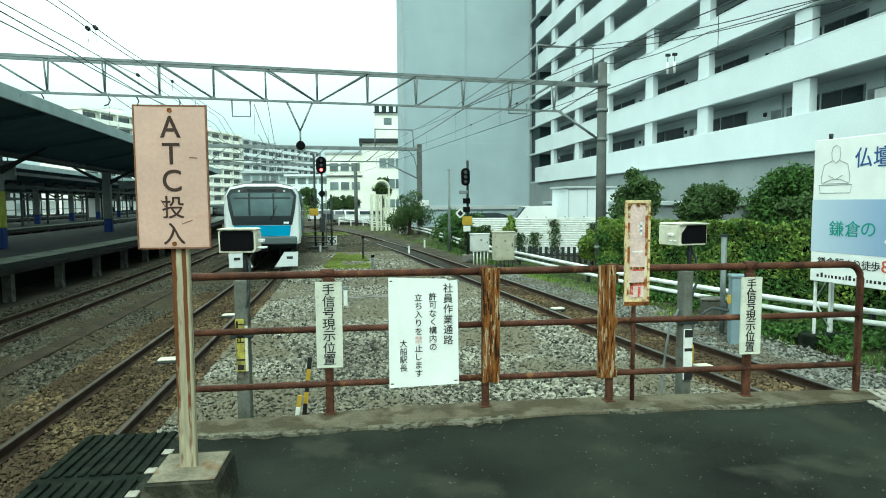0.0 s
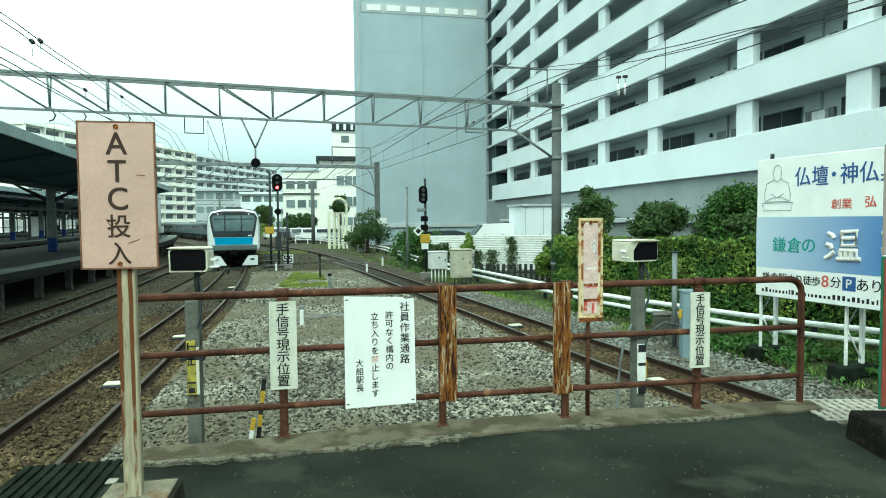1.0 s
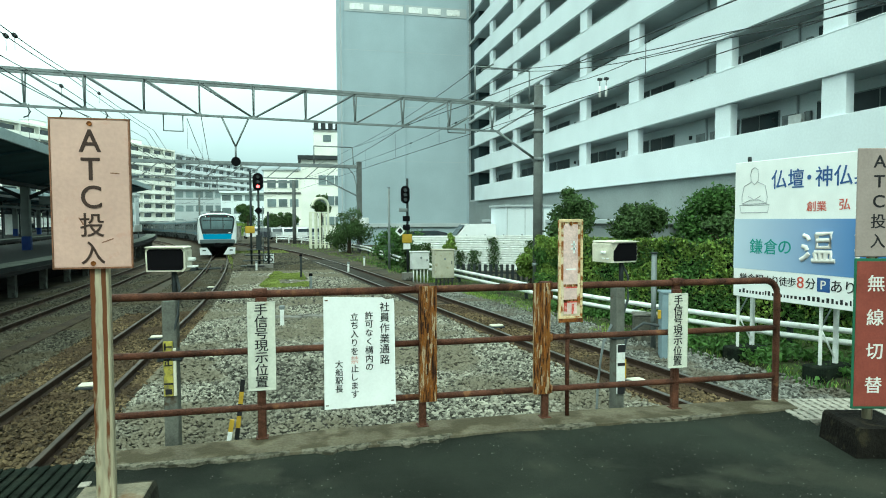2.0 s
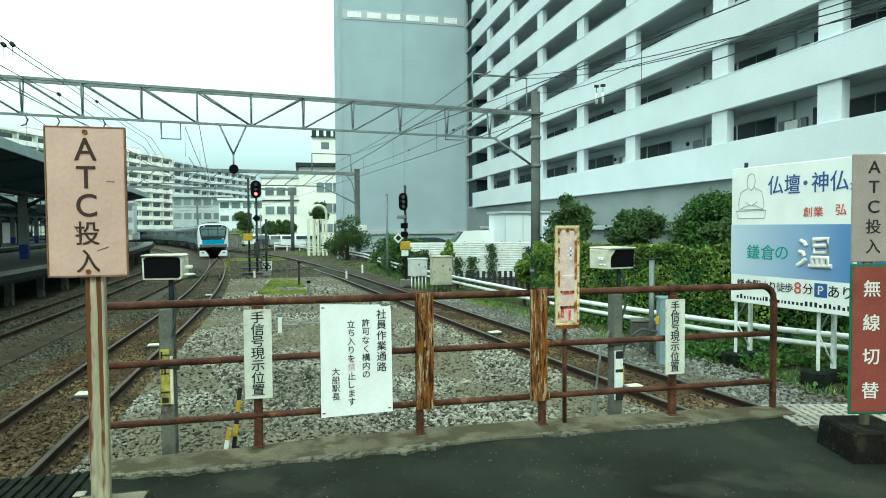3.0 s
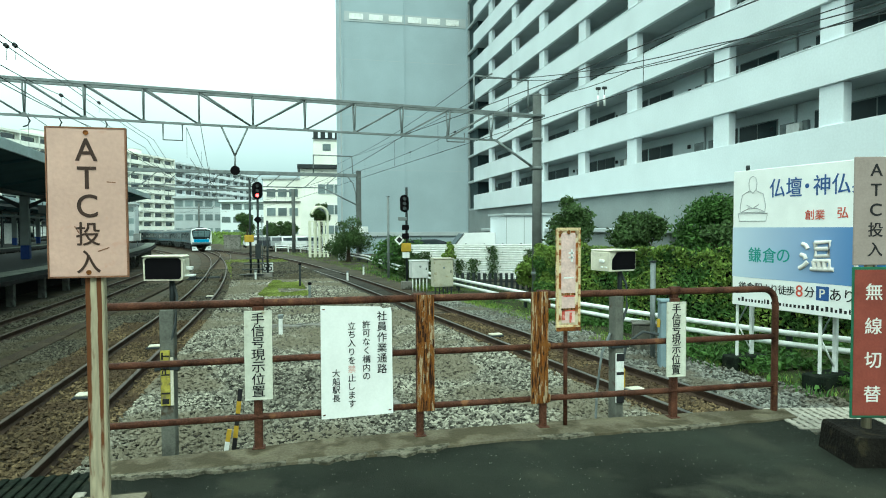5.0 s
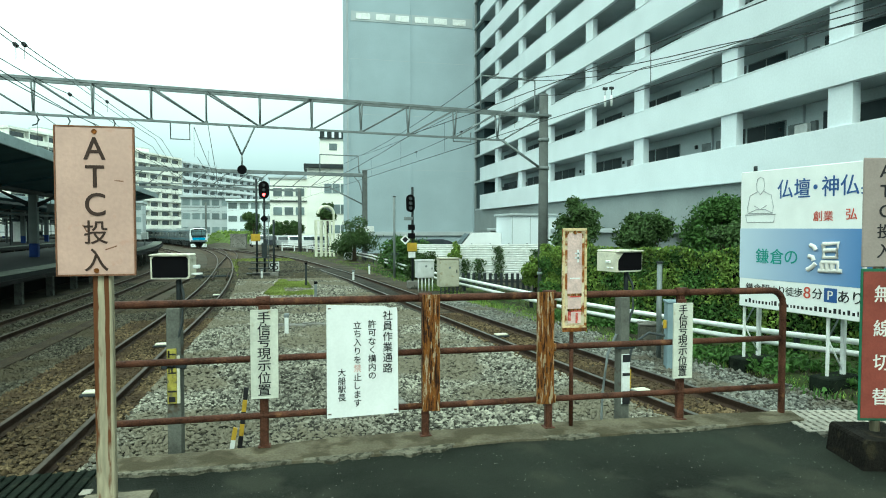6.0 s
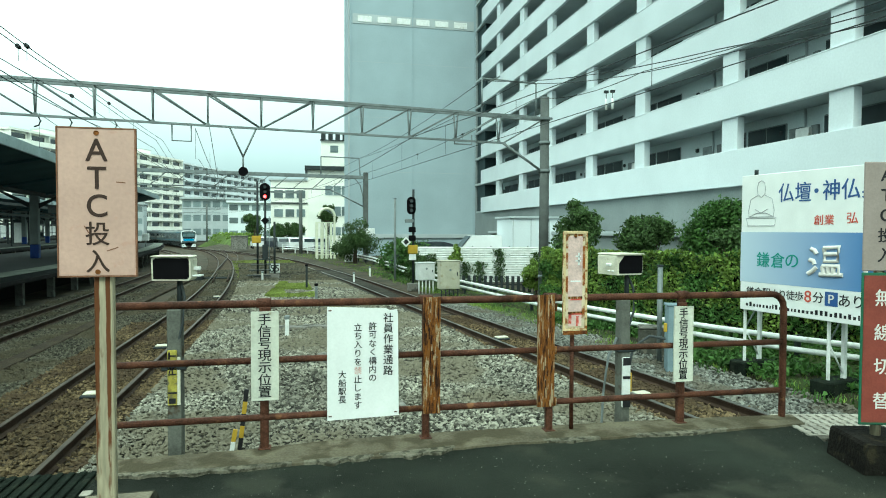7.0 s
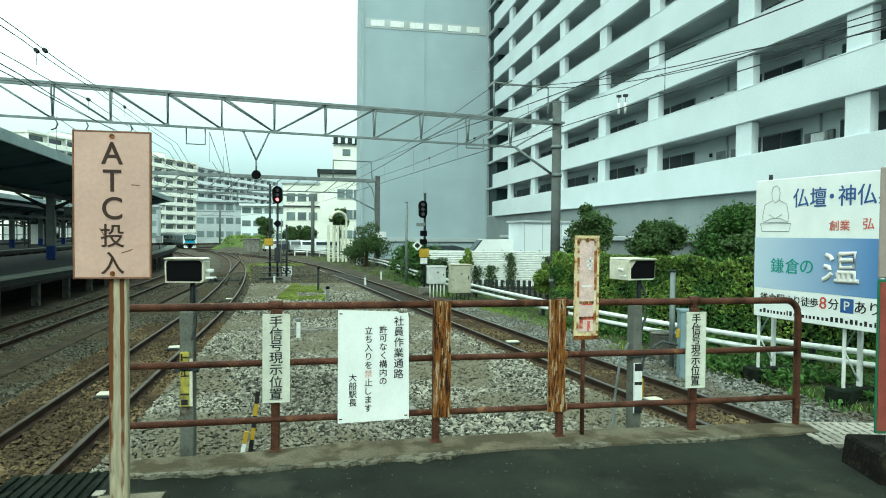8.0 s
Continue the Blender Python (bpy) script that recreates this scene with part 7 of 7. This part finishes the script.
# grassy bank beyond the curve
bank = Form()
bx = [i for i in range(13)]
bv = []
for j in range(9):
    for i in bx:
        y = 106 + j * 6.0
        x = along(LINE_A, y - 7.4 + 40)[0] + 4.0 + i * 0.95
        bv.append((x, y, GROUND_Z - dip(y) + 2.7 * math.exp(-((j - 5) / 3.2) ** 2) * min(1, (12 - i) / 3) * min(1, i / 2) + 0.2 * noise.noise((x * 0.4, y * 0.4, 0))))
bank.add(bv, [(j * 13 + i, j * 13 + i + 1, (j + 1) * 13 + i + 1, (j + 1) * 13 + i) for j in range(8) for i in range(12)])
solid("grassy_bank", bank, material("bank_grass", (0.09, 0.13, 0.035), 0.95, 0, 0.35, 0.8, 0.5, 8), "grassy green bank beyond the curve", "bank", kind="structure")
rng = np.random.default_rng(35)
pts = [(x + rng.uniform(-0.6, 0.6), y + rng.uniform(-1.5, 1.5), z + rng.uniform(0, 0.5)) for x, y, z in bv if z > GROUND_Z + 0.1 for k in range(60)]
v, fc = leaves(np.array(pts), 0.2, rng, 0.6)
tagged(new("bank_scrub", raw_mesh("bank_scrub", v, fc, LEAF_LIGHT)), "tufts of scrub covering the bank", "scrub", kind="stuff")


def stones(name, fn, count, size, mat, label, seed):
    """Loose ballast: small broken stones scattered by fn(u, w), which gives x, y, z."""
    rng = np.random.default_rng(seed)
    c = np.array([fn(u, w) for u, w in rng.uniform(size=(count, 2))])
    n = len(c)
    octa = np.array([(1, 0, 0), (-1, 0, 0), (0, 1, 0), (0, -1, 0), (0, 0, 1), (0, 0, -1)], float)
    faces = np.array([(0, 2, 4), (2, 1, 4), (1, 3, 4), (3, 0, 4), (2, 0, 5), (1, 2, 5), (3, 1, 5), (0, 3, 5)])
    q = octa[None] * rng.uniform(0.55, 1.2, size=(n, 6, 1)) + rng.normal(scale=0.18, size=(n, 6, 3))
    q = q * (size * rng.uniform(0.6, 1.4, size=(n, 1, 1))) * np.array([1, 1, 0.7])
    a = rng.uniform(0, 2 * math.pi, n)
    ca, sa = np.cos(a)[:, None], np.sin(a)[:, None]
    q = np.stack([q[..., 0] * ca - q[..., 1] * sa, q[..., 0] * sa + q[..., 1] * ca, q[..., 2]], -1)
    c[:, 2] += rng.uniform(-0.01, 0.03, n)
    v = (c[:, None] + q).reshape(-1, 3)
    f = (np.arange(n)[:, None, None] * 6 + faces[None]).reshape(-1, 3)
    return tagged(new(name, raw_mesh(name, v, f, mat)), label, "gravel", kind="stuff")


def between(y0, y1, power=1.0):
    def fn(u, w):
        y = y0 + (y1 - y0) * u ** power
        xa = along(LINE_A, 40 + y - 7.4)[0] + 0.95
        xb = along(LINE_B, 40 + y - 7.6)[0] - 0.9
        return xa + (xb - xa) * w, y, GROUND_Z + 0.106
    return fn


def on_bed(rows, off, y0, y1, half, z):
    def fn(u, w):
        y = y0 + (y1 - y0) * u
        x, yy, h = along(rows, y - off)
        return x + half * (2 * w - 1), yy, z
    return fn


stones("loose_ballast", between(4.5, 11), 34000, 0.033, STONE, "pale grey broken ballast stones", 41)
stones("loose_ballast", between(11, 20), 24000, 0.042, STONE, "pale grey broken ballast stones", 42)
stones("loose_ballast", between(34, 52), 9000, 0.065, STONE_OLIVE, "dull ballast stones by the signal", 52)
stones("loose_ballast", between(20, 34), 13000, 0.052, STONE, "pale grey broken ballast stones", 43)
stones("track_ballast", on_bed(LINE_A, -32.6, 4.2, 20, 1.45, RAIL_Z - 0.17), 22000, 0.036, STONE_BROWN, "rust-brown ballast stones in the track", 44)
stones("track_ballast", on_bed(LINE_B, -32.1, 4.2, 20, 0.95, RAIL_Z - 0.17), 16000, 0.036, STONE_BROWN, "brown ballast stones in the curved track", 45)
stones("track_ballast", lambda u, w: (-6.75 + 2.1 * w - 0.03 * (5 + 20 * u), 5 + 20 * u, GROUND_Z + 0.04 - 0.02 * abs(w - 0.35)), 26000, 0.038, STONE_OLIVE, "grey-olive ballast stones between two tracks", 46)
stones("track_ballast", on_bed(LINE_C, -34.0, 9, 34, 1.6, RAIL_Z - 0.17), 16000, 0.042, STONE_OLIVE, "dull ballast stones in the track along the platform", 50)
stones("track_ballast", on_bed(LINE_A, -32.6, 20, 45, 1.5, RAIL_Z - 0.175), 14000, 0.045, STONE_OLIVE, "dull ballast stones further along the track", 51)
def shoulder(u, w):
    x, y, h = along(LINE_B, 36.0 + 20 * u)
    off = 0.9 + 1.5 * w
    return x + off, y, RAIL_Z - 0.17 - 0.05 * max(0.0, off - 1.4)


stones("shoulder_ballast", shoulder, 15000, 0.042, STONE_GREY, "blue-grey ballast stones along the outer rail", 49)
stones("verge_stones", lambda u, w: (along(LINE_B, 37 + 16 * u)[0] + 1.6 + 1.1 * w * w, along(LINE_B, 37 + 16 * u)[1], GROUND_Z + 0.03), 6000, 0.04, STONE_GREY, "grey stones on the verge", 47)


stones("platform_grit", lambda u, w: (-1.2 + 5.6 * u, 1.6 + 2.6 * w, 0.0), 1700, 0.004, CONCRETE, "tiny grey specks of grit on the asphalt", 48)


# ---- what moves ----
def motions():
    start, speed, gain, pitch = 57.5, 12.3, 0.47, 19.9
    times = [0.5 * k for k in range(17)]
    for k, car in enumerate(train):
        rows = []
        for t in times:
            s = start + speed * t + gain * t * t + 10.0 + pitch * k
            (xa, ya, _), (xb, yb, _) = along(LINE_A, s - 6.7), along(LINE_A, s + 6.7)
            turn = math.degrees(math.atan2(-(xb - xa), yb - ya))
            lean = math.degrees(math.atan2(dip(ya) - dip(yb), 13.4))
            rows.append((t, pose((xa + xb) / 2 - 0.15, (ya + yb) / 2, RAIL_Z - (dip(ya) + dip(yb)) / 2, lean, 0, turn)))
        walk(car, rows)


motions()
